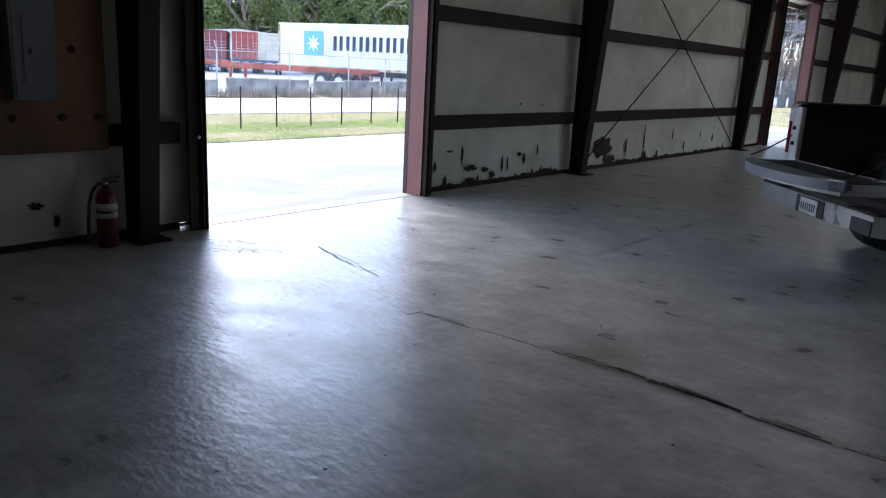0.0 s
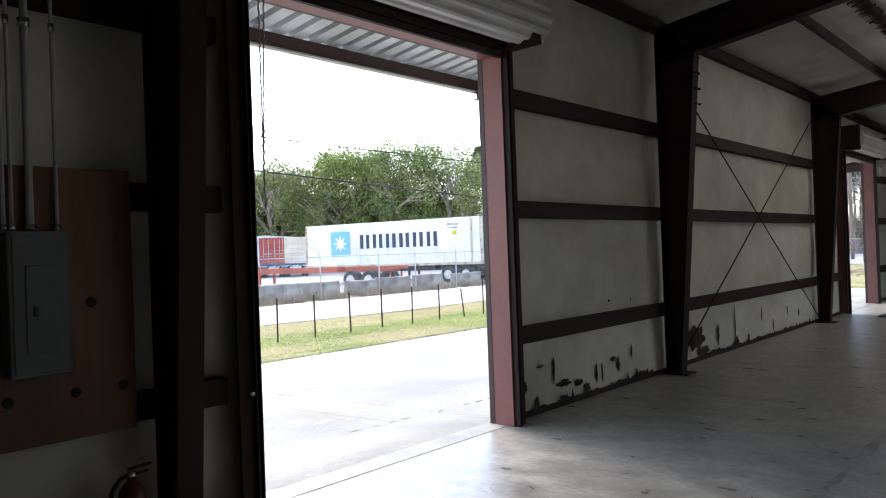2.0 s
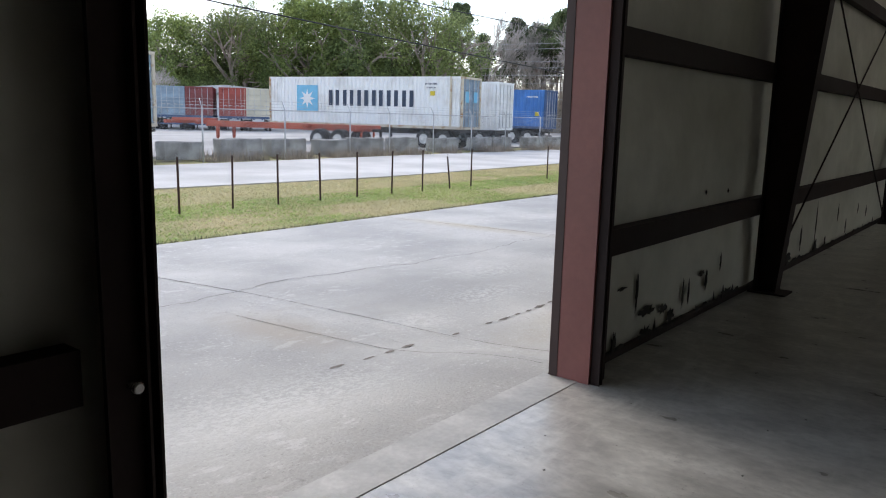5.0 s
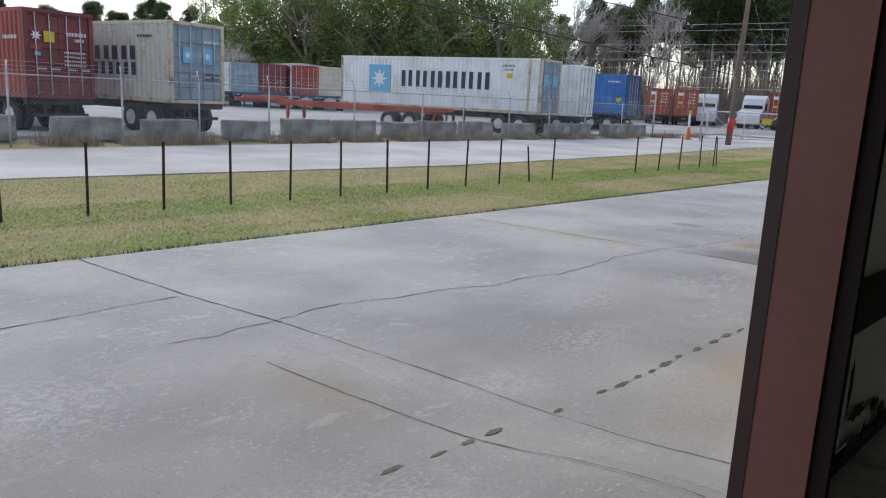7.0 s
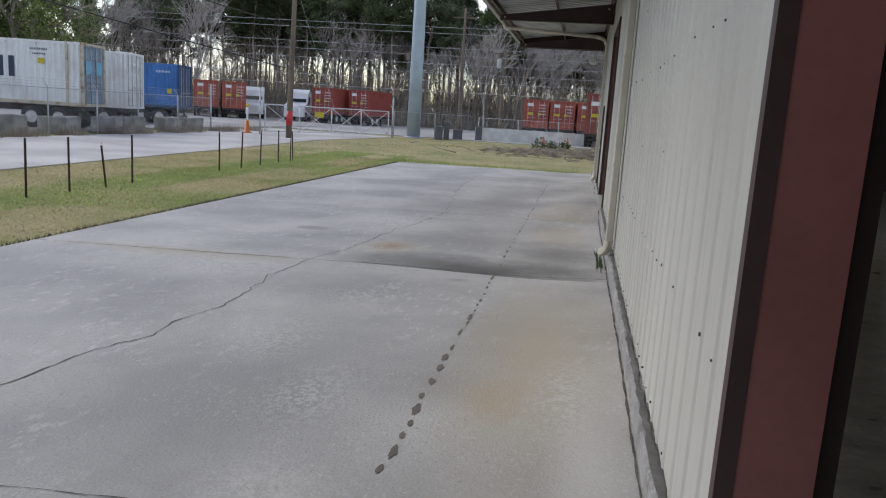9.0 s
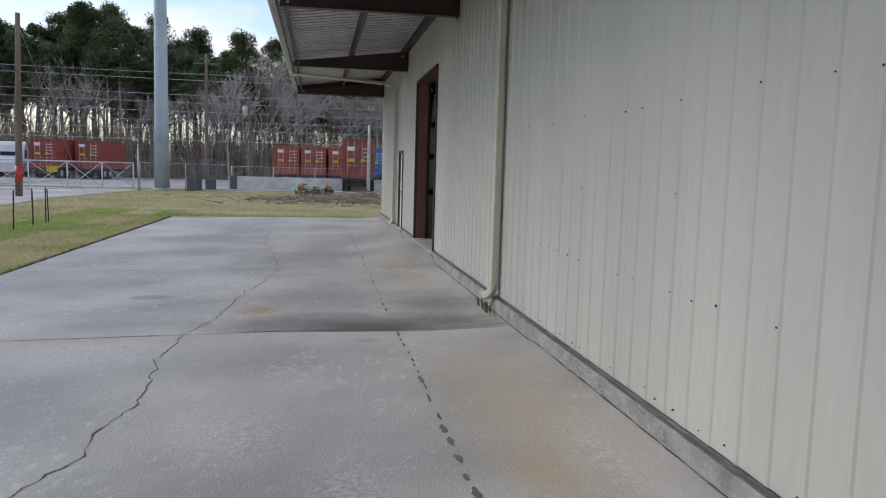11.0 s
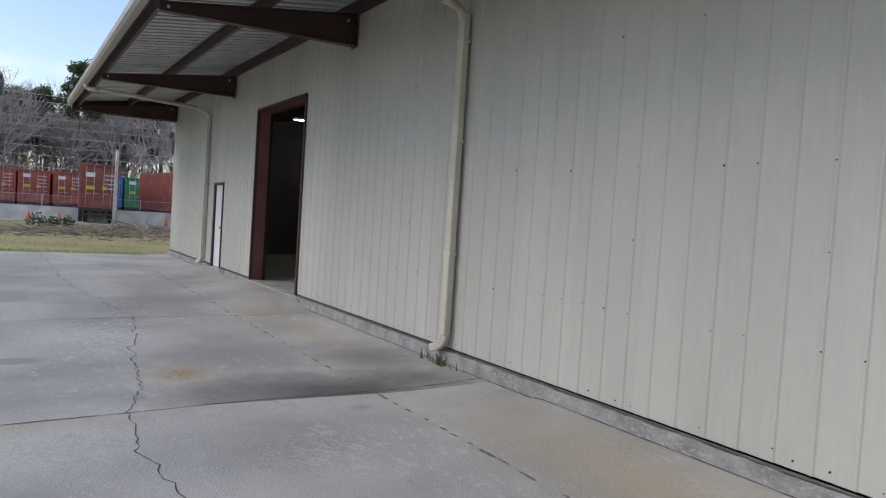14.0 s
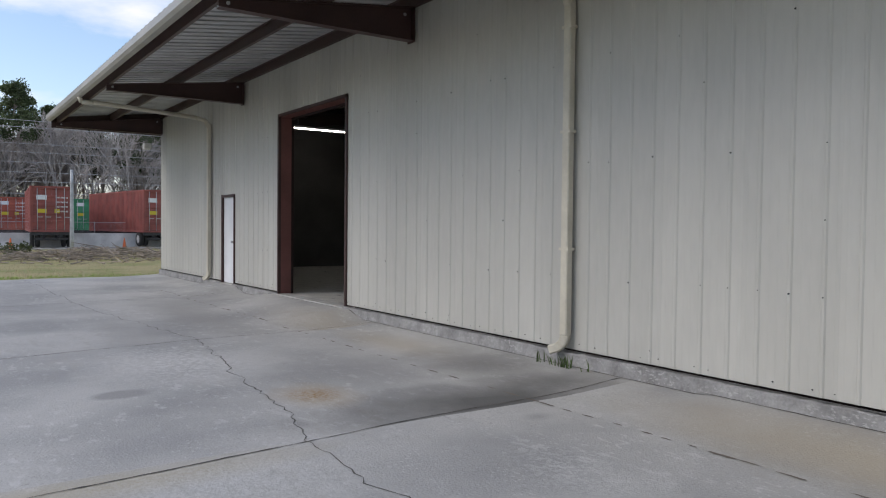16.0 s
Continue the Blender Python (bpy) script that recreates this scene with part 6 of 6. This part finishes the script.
def gate(xa, ya, xb, yb, h):
    g = thing("yard_gate", "silver pipe-framed chain-link swing gate, closed", "gate")
    a, b = Vector((xa, ya, -0.1)), Vector((xb, yb, -0.1))
    for k in range(5):
        p = a.lerp(b, k / 4)
        bm = bmesh.new()
        rod(bm, p, p + Vector((0, 0, h)), 0.035, n=8)
        part("upright", bm, GATE_PIPE, g)
    for z in (0.05, h):
        bm = bmesh.new()
        rod(bm, a + Vector((0, 0, z)), b + Vector((0, 0, z)), 0.035, n=8)
        part("rail", bm, GATE_PIPE, g)
    for k in range(4):
        p, q = a.lerp(b, k / 4), a.lerp(b, (k + 1) / 4)
        for za, zb in ((0.05, h), (h, 0.05)):
            bm = bmesh.new()
            rod(bm, p + Vector((0, 0, za)), q + Vector((0, 0, zb)), 0.02, n=6)
            part("brace", bm, GATE_PIPE, g)
    bm = bmesh.new()
    link_run(bm, (xa, ya), (xb, yb), h, 0.13, z0=-0.1)
    part("chain_link_mesh", bm, GALV, g)["kind"] = "stuff"
    bm = bmesh.new()
    p = a.lerp(b, 0.4)
    box(bm, p.x - 0.03, p.x + 0.0, p.y - 0.3, p.y + 0.3, 0.9, 1.25)
    part("sign", bm, MARK_YELLOW, g, "small yellow sign")


gate(41.5, 19.6, 50.5, 14.2, 1.65)
for x, y in ((41.2, 19.8), (41.0, 22.9), (50.5, 13.9)):
    p = thing("gate_post", "tall grey steel gate post", "post", group="gate posts")
    bm = bmesh.new()
    rod(bm, (x, y, -0.3), (x, y, 2.5), 0.05, n=10)
    part("pipe", bm, GALV, p)
    bm = bmesh.new()
    lathe(bm, [(0.055, 0), (0.055, 0.03), (0.02, 0.07)], 10, pose(x, y, 2.49))
    part("cap", bm, GALV, p)

# bollard with an orange cone at its foot
bollard = thing("bollard", "white pipe bollard wearing an orange traffic cone sleeve", "bollard", pose(41.6, 20.8, -0.24))
bm = bmesh.new()
rod(bm, (0, 0, 0), (0, 0, 1.7), 0.07, n=12)
part("pipe", bm, WHITE, bollard)
bm = bmesh.new()
lathe(bm, [(0.3, 0), (0.3, 0.03), (0.2, 0.05), (0.09, 0.75)], 16)
part("cone", bm, mat("cone orange", (0.62, 0.16, 0.03), 0.5, var=0.15), bollard)
bm = bmesh.new()
lathe(bm, [(0.075, 1.55), (0.09, 1.56), (0.09, 1.7), (0.05, 1.76)], 12)
part("cap", bm, MARK_YELLOW, bollard)


# ---- poles and wires ----
def pole(x, y, h, r, label, m_, lean=0.0, arms=()):
    p = thing("utility_pole", label, "utility pole", pose(x, y, -0.3, lean * 0.2, lean), "utility poles")
    bm = bmesh.new()
    lathe(bm, [(r * (1 - 0.06 * i) * (1 + 0.02 * (i % 2)), h * i / 6) for i in range(7)], 10)
    part("shaft", bm, m_, p)
    for z in arms:
        bm = bmesh.new()
        box(bm, -0.06, 0.06, -1.1, 1.1, z, z + 0.1)
        part("crossarm", bm, m_, p)
    return p


SLEEVE = mat("red reflective band", (0.50, 0.035, 0.035), 0.4, var=0.15, scale=4, fine=30, bump=0.03)
near_pole = pole(38.6, 16.9, 9.0, 0.17, "weathered wooden utility pole with a red-wrapped foot", POLE, 2.0)
bm = bmesh.new()
rod(bm, (0, 0, 0.75), (0, 0, 1.55), 0.18, n=14)
part("red_sleeve", bm, SLEEVE, near_pole, "red reflective sleeve")
bm = bmesh.new()
rod(bm, (0, 0, 8.5), (4.0, -2.0, 0.1), 0.008, n=5)
part("guy_wire", bm, GALV, near_pole)
MONO = mat("pale blue-grey pole paint", (0.36, 0.44, 0.50), 0.45, 0.2, var=0.12, scale=0.8, fine=10, bump=0.03)
mono = thing("steel_monopole", "tall pale blue-grey tapered steel transmission pole", "transmission pole", pose(53.0, 12.9, -0.3))
bm = bmesh.new()
lathe(bm, [(0.5 - i * 0.035, i * 5) for i in range(7)], 14)
part("shaft", bm, MONO, mono)
bm = bmesh.new()
lathe(bm, [(0.7, 0), (0.7, 0.12), (0.55, 0.16)], 16)
part("base_flange", bm, MONO, mono)
pole(68.0, 12.0, 11.5, 0.16, "weathered wooden utility pole beyond the gate", POLE, 0, (10.6,))
p2 = pole(73.0, 8.7, 8.5, 0.15, "grey utility pole carrying a transformer", POLE, 0, (8.0,))
bm = bmesh.new()
lathe(bm, [(0.2, 6.6), (0.24, 6.65), (0.24, 7.4), (0.15, 7.5)], 14, pose(0.1, 0.45, 0))
part("transformer", bm, GALV, p2)
pole(50.8, -1.2, 4.9, 0.13, "short grey pole with floodlights beside the yard", GALV, 0)
pole(75.0, 6.6, 6.5, 0.1, "thin far wooden pole", POLE)
wires = thing("power_lines", "thin black overhead power lines", "power line", kind="stuff")


def wire(a, b, sag, r, n=14, material=BLACK):
    bm = bmesh.new()
    a, b = Vector(a), Vector(b)
    pts = [a.lerp(b, i / n) - Vector((0, 0, 4 * sag * (i / n) * (1 - i / n))) for i in range(n + 1)]
    tube(bm, pts, r, 5)
    part("wire", bm, material, wires)


WIRES = [((38.7, 16.9, 5.9), (-14, 17.0, 6.5), 0.35, 0.02), ((38.7, 16.9, 3.55), (-14, 17.0, 5.9), 0.15, 0.024), ((38.7, 16.9, 5.9), (80, 17.5, 6.9), 0.3, 0.016)]
for w in WIRES:
    wire(*w)
for i, z in enumerate((3.6, 4.6, 5.4, 6.3, 7.2, 8.0, 9.5, 10.2)):
    wire((66.0 + i, 70, z + 0.5), (71.0 + i, -40, z + 0.8), 0.6, 0.022, 8, GALV)

# low white wall, equipment and debris at the end of the apron
bm = bmesh.new()
box(bm, 58.0, 58.3, -34, 9.0, -0.3, 0.75)
solid("low_wall", bm, mat("white barrier concrete", (0.70, 0.69, 0.66), 0.9, var=0.2, scale=1.2, fine=14, bump=0.3), "long low white concrete barrier wall", "wall", kind="structure")
for x, y, w, h in ((52.6, 10.6, 0.8, 1.0), (54.2, 10.4, 0.6, 1.3), (55.5, 9.6, 1.0, 0.8), (56.4, 8.2, 0.7, 1.1)):
    b = thing("utility_box", "small grey utility cabinet beside the tall pole", "utility cabinet", pose(x, y, -0.29, 0, 0, 12), "utility cabinets")
    bm = bmesh.new()
    box(bm, 0, w, 0, w * 0.7, 0, h, bevel=0.03)
    part("cabinet", bm, GREYBOX, b)
    bm = bmesh.new()
    box(bm, -0.012, -0.002, 0.05, w * 0.65, 0.1, h - 0.1, bevel=0.003)
    part("door", bm, GREYBOX, b)

shed = thing("far_shed", "low pale shed with a grey metal roof behind the yard", "shed", pose(46, 68, -0.2, 0, 0, -38))
bm = bmesh.new()
box(bm, -7, 7, 0, 6, 0, 3.7)
part("wall", bm, PALE, shed)
bm = bmesh.new()
prism(bm, [(-7.5, 3.7), (7.5, 3.7), (7.5, 4.0), (0, 4.6), (-7.5, 4.0)], 7, pose(0, -0.5, 0))
part("roof", bm, SHEET, shed)


# ---- plants ----
def leaf_cloud(rnd, blobs, count, size):
    """Small leaf quads scattered through uneven clumps: vertices and faces."""
    verts, faces = [], []
    for _ in range(count):
        cx, cy, cz, r = blobs[int(rnd.random() * len(blobs))]
        d = Vector((rnd.gauss(0, 1), rnd.gauss(0, 1), rnd.gauss(0, 0.8))).normalized() * r * (0.45 + 0.6 * rnd.random())
        c = Vector((cx, cy, cz)) + d
        u = Vector((rnd.gauss(0, 1), rnd.gauss(0, 1), rnd.gauss(0, 1))).normalized()
        v = u.orthogonal().normalized()
        s = size * rnd.uniform(0.5, 1.3)
        k = len(verts)
        verts += [c - u * s, c + v * s * 0.6, c + u * s, c - v * s * 0.6]
        faces.append((k, k + 1, k + 2, k + 3))
    return verts, faces


def branches(bm, rnd, p, d, length, r, depth, spread=0.55, sides=4, bushy=False):
    q = p + d * length
    rod(bm, p, q, r, r * 0.68, n=sides, caps=False)
    if depth == 0:
        return
    for _ in range(3 if bushy or depth <= 1 else rnd.choice((2, 3))):
        nd = (d + Vector((rnd.gauss(0, spread), rnd.gauss(0, spread), rnd.gauss(0.1, spread * 0.6)))).normalized()
        branches(bm, rnd, p + d * length * rnd.uniform(0.55, 1.0), nd, length * rnd.uniform(0.6, 0.85), r * (0.7 if bushy else 0.6), depth - 1, spread, 3, bushy)


def oak(seed, h):
    rnd = random.Random(seed)
    t = thing("oak_tree", "dark green broad-crowned oak tree behind the container yard", "tree", group="oaks")
    bm = bmesh.new()
    for _ in range(3):
        branches(bm, rnd, Vector((0, 0, 0)), Vector((rnd.gauss(0, 0.25), rnd.gauss(0, 0.25), 1)).normalized(), h * 0.36, h * 0.028, 3, 0.6)
    part("trunk", bm, BARK, t)
    blobs = []
    for _ in range(60):
        a, e = rnd.uniform(0, 2 * math.pi), rnd.uniform(-0.1, 1.0)
        rr = h * 0.42 * math.sqrt(1 - 0.75 * e * e) * rnd.uniform(0.35, 1.0)
        blobs.append((rr * math.cos(a), rr * math.sin(a), h * (0.22 + 0.66 * e), h * rnd.uniform(0.07, 0.14)))
    v, f = leaf_cloud(rnd, blobs, 30000, 0.125)
    quick("crown", v, f, OAK_LEAF, t)
    return t


def pine(seed, h):
    rnd = random.Random(seed)
    t = thing("pine_tree", "tall slender pine with a bare trunk and dark crown", "tree", group="pines")
    bm = bmesh.new()
    x = y = 0.0
    for i in range(7):
        nx, ny = x + rnd.gauss(0, 0.12), y + rnd.gauss(0, 0.12)
        rod(bm, (x, y, h * i / 7), (nx, ny, h * (i + 1) / 7), 0.2 * (1 - i / 9), 0.2 * (1 - (i + 1) / 9), n=6, caps=False)
        x, y = nx, ny
    blobs = []
    low = rnd.uniform(0.54, 0.66)
    for _ in range(48):
        z = h * (low + (1 - low) * rnd.random() ** 0.7)
        a, rr = rnd.uniform(0, 2 * math.pi), min(1.0, 1.25 * (1.06 - z / h) / (1 - low)) * h * 0.15 + 0.3
        rr *= rnd.uniform(0.3, 1.0)
        bx, by = rr * math.cos(a), rr * math.sin(a)
        rod(bm, (0, 0, z - 0.5), (bx, by, z), 0.04, 0.015, n=3, caps=False)
        blobs.append((bx, by, z, rnd.uniform(0.5, 1.15)))
    for _ in range(9):
        z, a, L = h * rnd.uniform(0.2, low), rnd.uniform(0, 6.28), rnd.uniform(0.6, 2.0)
        rod(bm, (0, 0, z), (L * math.cos(a), L * math.sin(a), z + rnd.uniform(-0.2, 0.5)), 0.025, 0.008, n=3, caps=False)
    part("trunk", bm, BARK, t)
    v, f = leaf_cloud(rnd, blobs, 9000, 0.14)
    quick("crown", v, f, PINE_LEAF, t)
    return t


def bare_tree(seed, h):
    rnd = random.Random(seed)
    t = thing("bare_tree", "leafless grey winter tree with fine twigs", "tree", group="bare trees")
    bm = bmesh.new()
    branches(bm, rnd, Vector((0, 0, 0)), Vector((rnd.gauss(0, 0.06), rnd.gauss(0, 0.06), 1)).normalized(), h * 0.32, h * 0.009, 6, 0.36, 4, True)
    part("trunk", bm, TWIG, t)
    return t


def scatter(kind, variants, places, seed):
    """Stands the variants at the places, with turns and sizes of their own."""
    rnd = random.Random(seed)
    first = {}
    for i, (x, y, z, k) in enumerate(places):
        j = i % len(variants)
        m = pose(x, y, z, 0, 0, rnd.uniform(0, 360))
        if j not in first:
            first[j] = kind(*variants[j])
            first[j].scale = (1, 1, 1)
            first[j].matrix_basis = m
            first[j].scale = (k, k, k)
        else:
            ob = copy_thing(first[j], m)
            ob.scale = (k, k, k)


scatter(oak, [(1, 14.0), (2, 14.5), (3, 13.5)], [(44, 77, -0.3, 1.02), (50, 71, -0.3, 1.1), (55, 65, -0.3, 1.2), (60, 60, -0.3, 1.25), (65, 55, -0.3, 1.15), (54, 77, -0.3, 1.08), (62, 68, -0.3, 1.25)], 4)
EDGE = [(106, -52), (97, -8), (93, 20), (86, 48), (68, 78), (40, 96), (4, 104)]
rnd = random.Random(21)
pines, bares = [], []
for (xa, ya), (xb, yb) in zip(EDGE, EDGE[1:]):
    L = math.hypot(xb - xa, yb - ya)
    nx, ny = (yb - ya) / L, -(xb - xa) / L
    n = int(L / 0.36)
    for i in range(n):
        u, depth = (i + rnd.random()) / n, rnd.uniform(0, 26)
        x, y = xa + (xb - xa) * u + nx * depth, ya + (yb - ya) * u + ny * depth
        grey = -26 < y < 16
        if rnd.random() < (0.7 if grey else 0.36):
            bares.append((x - nx * 3, y - ny * 3, -0.3, rnd.uniform(0.8, 1.15) * 1.2 * (0.6 if y > 62 else 1.0)))
        elif y < 60 or rnd.random() < 0.5:
            pines.append((x, y, -0.3, rnd.uniform(0.82, 1.12) * (0.9 if grey else 1.0) * (0.62 if y > 62 else 0.85 if y > 46 else 1.0)))
scatter(pine, [(11, 18.0), (12, 17.0), (13, 19.0), (14, 16.5), (15, 17.5)], pines, 5)
scatter(bare_tree, [(31, 13.0), (32, 12.0), (33, 14.0)], bares, 6)
scatter(bare_tree, [(41, 7.5)], [(36.0, 67.5, -0.2, 1.1), (39.5, 68.5, -0.2, 1.05)], 7)

# undergrowth: thickets of bare stems and leaves at the wood's foot
rnd = random.Random(8)
verts, faces = [], []
for (xa, ya), (xb, yb) in zip(EDGE, EDGE[1:]):
    L = math.hypot(xb - xa, yb - ya)
    for i in range(int(L * 210)):
        u, dep = rnd.random(), rnd.uniform(-2, 17)
        x, y = xa + (xb - xa) * u + (yb - ya) / L * dep, ya + (yb - ya) * u - (xb - xa) / L * dep
        h = rnd.uniform(1.0, 8.0)
        lean = (rnd.gauss(0, 0.7), rnd.gauss(0, 0.7))
        k, w = len(verts), rnd.uniform(0.015, 0.05)
        verts += [(x - w, y + w, -0.3), (x + w, y - w, -0.3), (x + lean[0], y + lean[1], h)]
        faces.append((k, k + 1, k + 2))
tagged(quick("thicket", verts, faces, BRUSH), "tangle of bare grey-brown stems below the trees", "thicket", kind="stuff")
blobs = []
for (xa, ya), (xb, yb) in zip(EDGE, EDGE[1:]):
    for i in range(60):
        u = rnd.random()
        blobs.append((xa + (xb - xa) * u + rnd.uniform(-1, 8), ya + (yb - ya) * u + rnd.uniform(-4, 4), rnd.uniform(0.3, 2.6), rnd.uniform(0.6, 1.8)))
    for i in range(45):
        u = rnd.random()
        blobs.append((xa + (xb - xa) * u + rnd.uniform(4, 20), ya + (yb - ya) * u + rnd.uniform(-4, 4), rnd.uniform(1.5, 9.0), rnd.uniform(0.7, 1.7)))
v, f = leaf_cloud(rnd, blobs, 26000, 0.17)
tagged(quick("underbrush", v, f, SHRUB_LEAF), "low dark shrubs at the foot of the wood", "underbrush", kind="stuff")

# grass blades, thinning with distance
rng = np.random.default_rng(3)


def grass(name, count, area, hmin, hmax, material, label, keep=None, lean=0.03):
    verts, faces = [], []
    while len(faces) < count:
        x, y = rng.uniform(area[0], area[1]), rng.uniform(area[2], area[3])
        if keep and not keep(x, y):
            continue
        a, h = rng.uniform(0, 6.28), rng.uniform(hmin, hmax)
        w = 0.004 + 0.0003 * max(0, y)
        k = len(verts)
        dx, dy = w * math.cos(a), w * math.sin(a)
        ox, oy = rng.normal(0, lean), rng.normal(0, lean)
        verts += [(x - dx, y - dy, -0.275), (x + dx, y + dy, -0.275), (x + ox, y + oy, -0.275 + h)]
        faces.append((k, k + 1, k + 2))
    tagged(quick(name, verts, faces, material), label, "grass", kind="stuff")


green_at = lambda x, y: noise.noise((x * 0.33, y * 0.5, 7)) + (0.95 if abs(y - 10.2) < 0.9 and x > -3 else 0.35 if y < 8.2 else 0) - 0.012 * abs(y - 9) > 0.28 + rng.uniform(-0.15, 0.15)
grass("dry_grass", 230000, (-12, 27, EDGE_Y + 0.03, 14.8), 0.012, 0.04, BLADE, "short dry tan grass along the apron", lean=0.05)
grass("green_grass", 80000, (-10, 30, EDGE_Y + 0.05, 13.2), 0.015, 0.05, GREEN_BLADE, "patches of fresh green grass among dry turf", green_at, 0.055)
grass("dry_grass", 30000, (25.4, 52, -14, 15), 0.04, 0.13, DRY_BLADE, "dry tan grass beyond the end of the apron", lean=0.05)
grass("green_grass", 6000, (25.35, 27.4, -6, 8), 0.05, 0.12, GREEN_BLADE, "green grass edging the end of the apron")
grass("weeds", 9000, (-10, 46, 21.6, 22.7), 0.1, 0.6, BRUSH, "dead weeds along the fence foot", lambda x, y: noise.noise((x * 0.4, 0, 3)) > -0.05, 0.12)
# dark-coloured blades paint the shadow line where turf meets the apron
grass("edge_soil", 7000, (-12, 25.3, EDGE_Y - 0.0, EDGE_Y + 0.09), 0.05, 0.1, DIRT_AND_SHADE, "ragged turf edge coloured dark for the shade against the apron")
bm = bmesh.new()
wr = random.Random(3)
for i in range(46):
    x, y = wr.choice((7.32, 7.2, 7.45, 6.95, 7.7, 7.28)) + wr.gauss(0, 0.035), 0.13 + wr.uniform(0, 0.07)
    a, h, out = wr.uniform(0, 6.28), wr.uniform(0.05, 0.17), wr.uniform(0.02, 0.09)
    z = apron_z(x, y)
    u = Vector((math.cos(a), abs(math.sin(a)), 0))
    s = Vector((-u.y, u.x, 0)) * 0.006
    p, q, t = Vector((x, y, z)), Vector((x, y, z + h * 0.6)) + u * out * 0.4, Vector((x, y, z + h)) + u * out
    vs = [bm.verts.new(c) for c in (p - s, p + s, q + s, q - s, t)]
    bm.faces.new(vs[:4]), bm.faces.new((vs[3], vs[2], vs[4]))
tagged(part("weed_tuft", bm, WEED), "small green weeds growing under the downpipe", "weed", kind="stuff")

# brush pile past the end of the apron
rnd = random.Random(14)
bm = bmesh.new()
for _ in range(1000):
    x, y = rnd.gauss(41, 2.6), rnd.gauss(-1.0, 3.6)
    z = -0.25 + rnd.uniform(0, 0.5) * math.exp(-((x - 41) / 3) ** 2 - ((y + 1.5) / 4) ** 2)
    a = rnd.uniform(0, 6.28)
    L = rnd.uniform(0.3, 1.4)
    rod(bm, (x, y, z), (x + L * math.cos(a), y + L * math.sin(a), z + rnd.uniform(-0.1, 0.3)), rnd.uniform(0.01, 0.04), 0.006, n=4, caps=False)
tagged(part("brush_pile", bm, BRUSH), "heap of cut dead branches on rough ground", "brush pile", kind="stuff")
v, f = leaf_cloud(rnd, [(47, 3.2, 0.05, 0.5), (46.4, 2.4, 0.0, 0.4), (47.5, 1.6, 0.0, 0.4)], 700, 0.08)
tagged(quick("shrub", v, f, SHRUB_LEAF), "scrubby green bush by the low wall", "shrub")

CONE = mat("cone orange plastic", (0.62, 0.13, 0.03), 0.5, var=0.15)
for x, y in ((55.5, 3.4), (55.8, 1.6), (56.0, -5.2)):
    c = thing("traffic_cone", "orange traffic cone standing before the low wall", "traffic cone", pose(x, y, -0.27), "traffic cones")
    bm = bmesh.new()
    lathe(bm, [(0.2, 0.03), (0.14, 0.05), (0.03, 0.72)], 12)
    part("body", bm, CONE, c)
    bm = bmesh.new()
    box(bm, -0.2, 0.2, -0.2, 0.2, 0.0, 0.03, bevel=0.01)
    part("base", bm, BLACK, c)

# floodlight under the canopy's far corner
flood = thing("floodlight", "small pale floodlight on the wall under the canopy", "floodlight", pose(25.25, 0.3, 3.75))
bm = bmesh.new()
box(bm, -0.12, 0.12, 0.0, 0.22, -0.08, 0.1, bevel=0.02)
part("head", bm, PAPER, flood)
bm = bmesh.new()
rod(bm, (0, 0, 0), (-0.1, -0.28, 0.05), 0.02, n=6)
part("bracket", bm, GALV, flood)
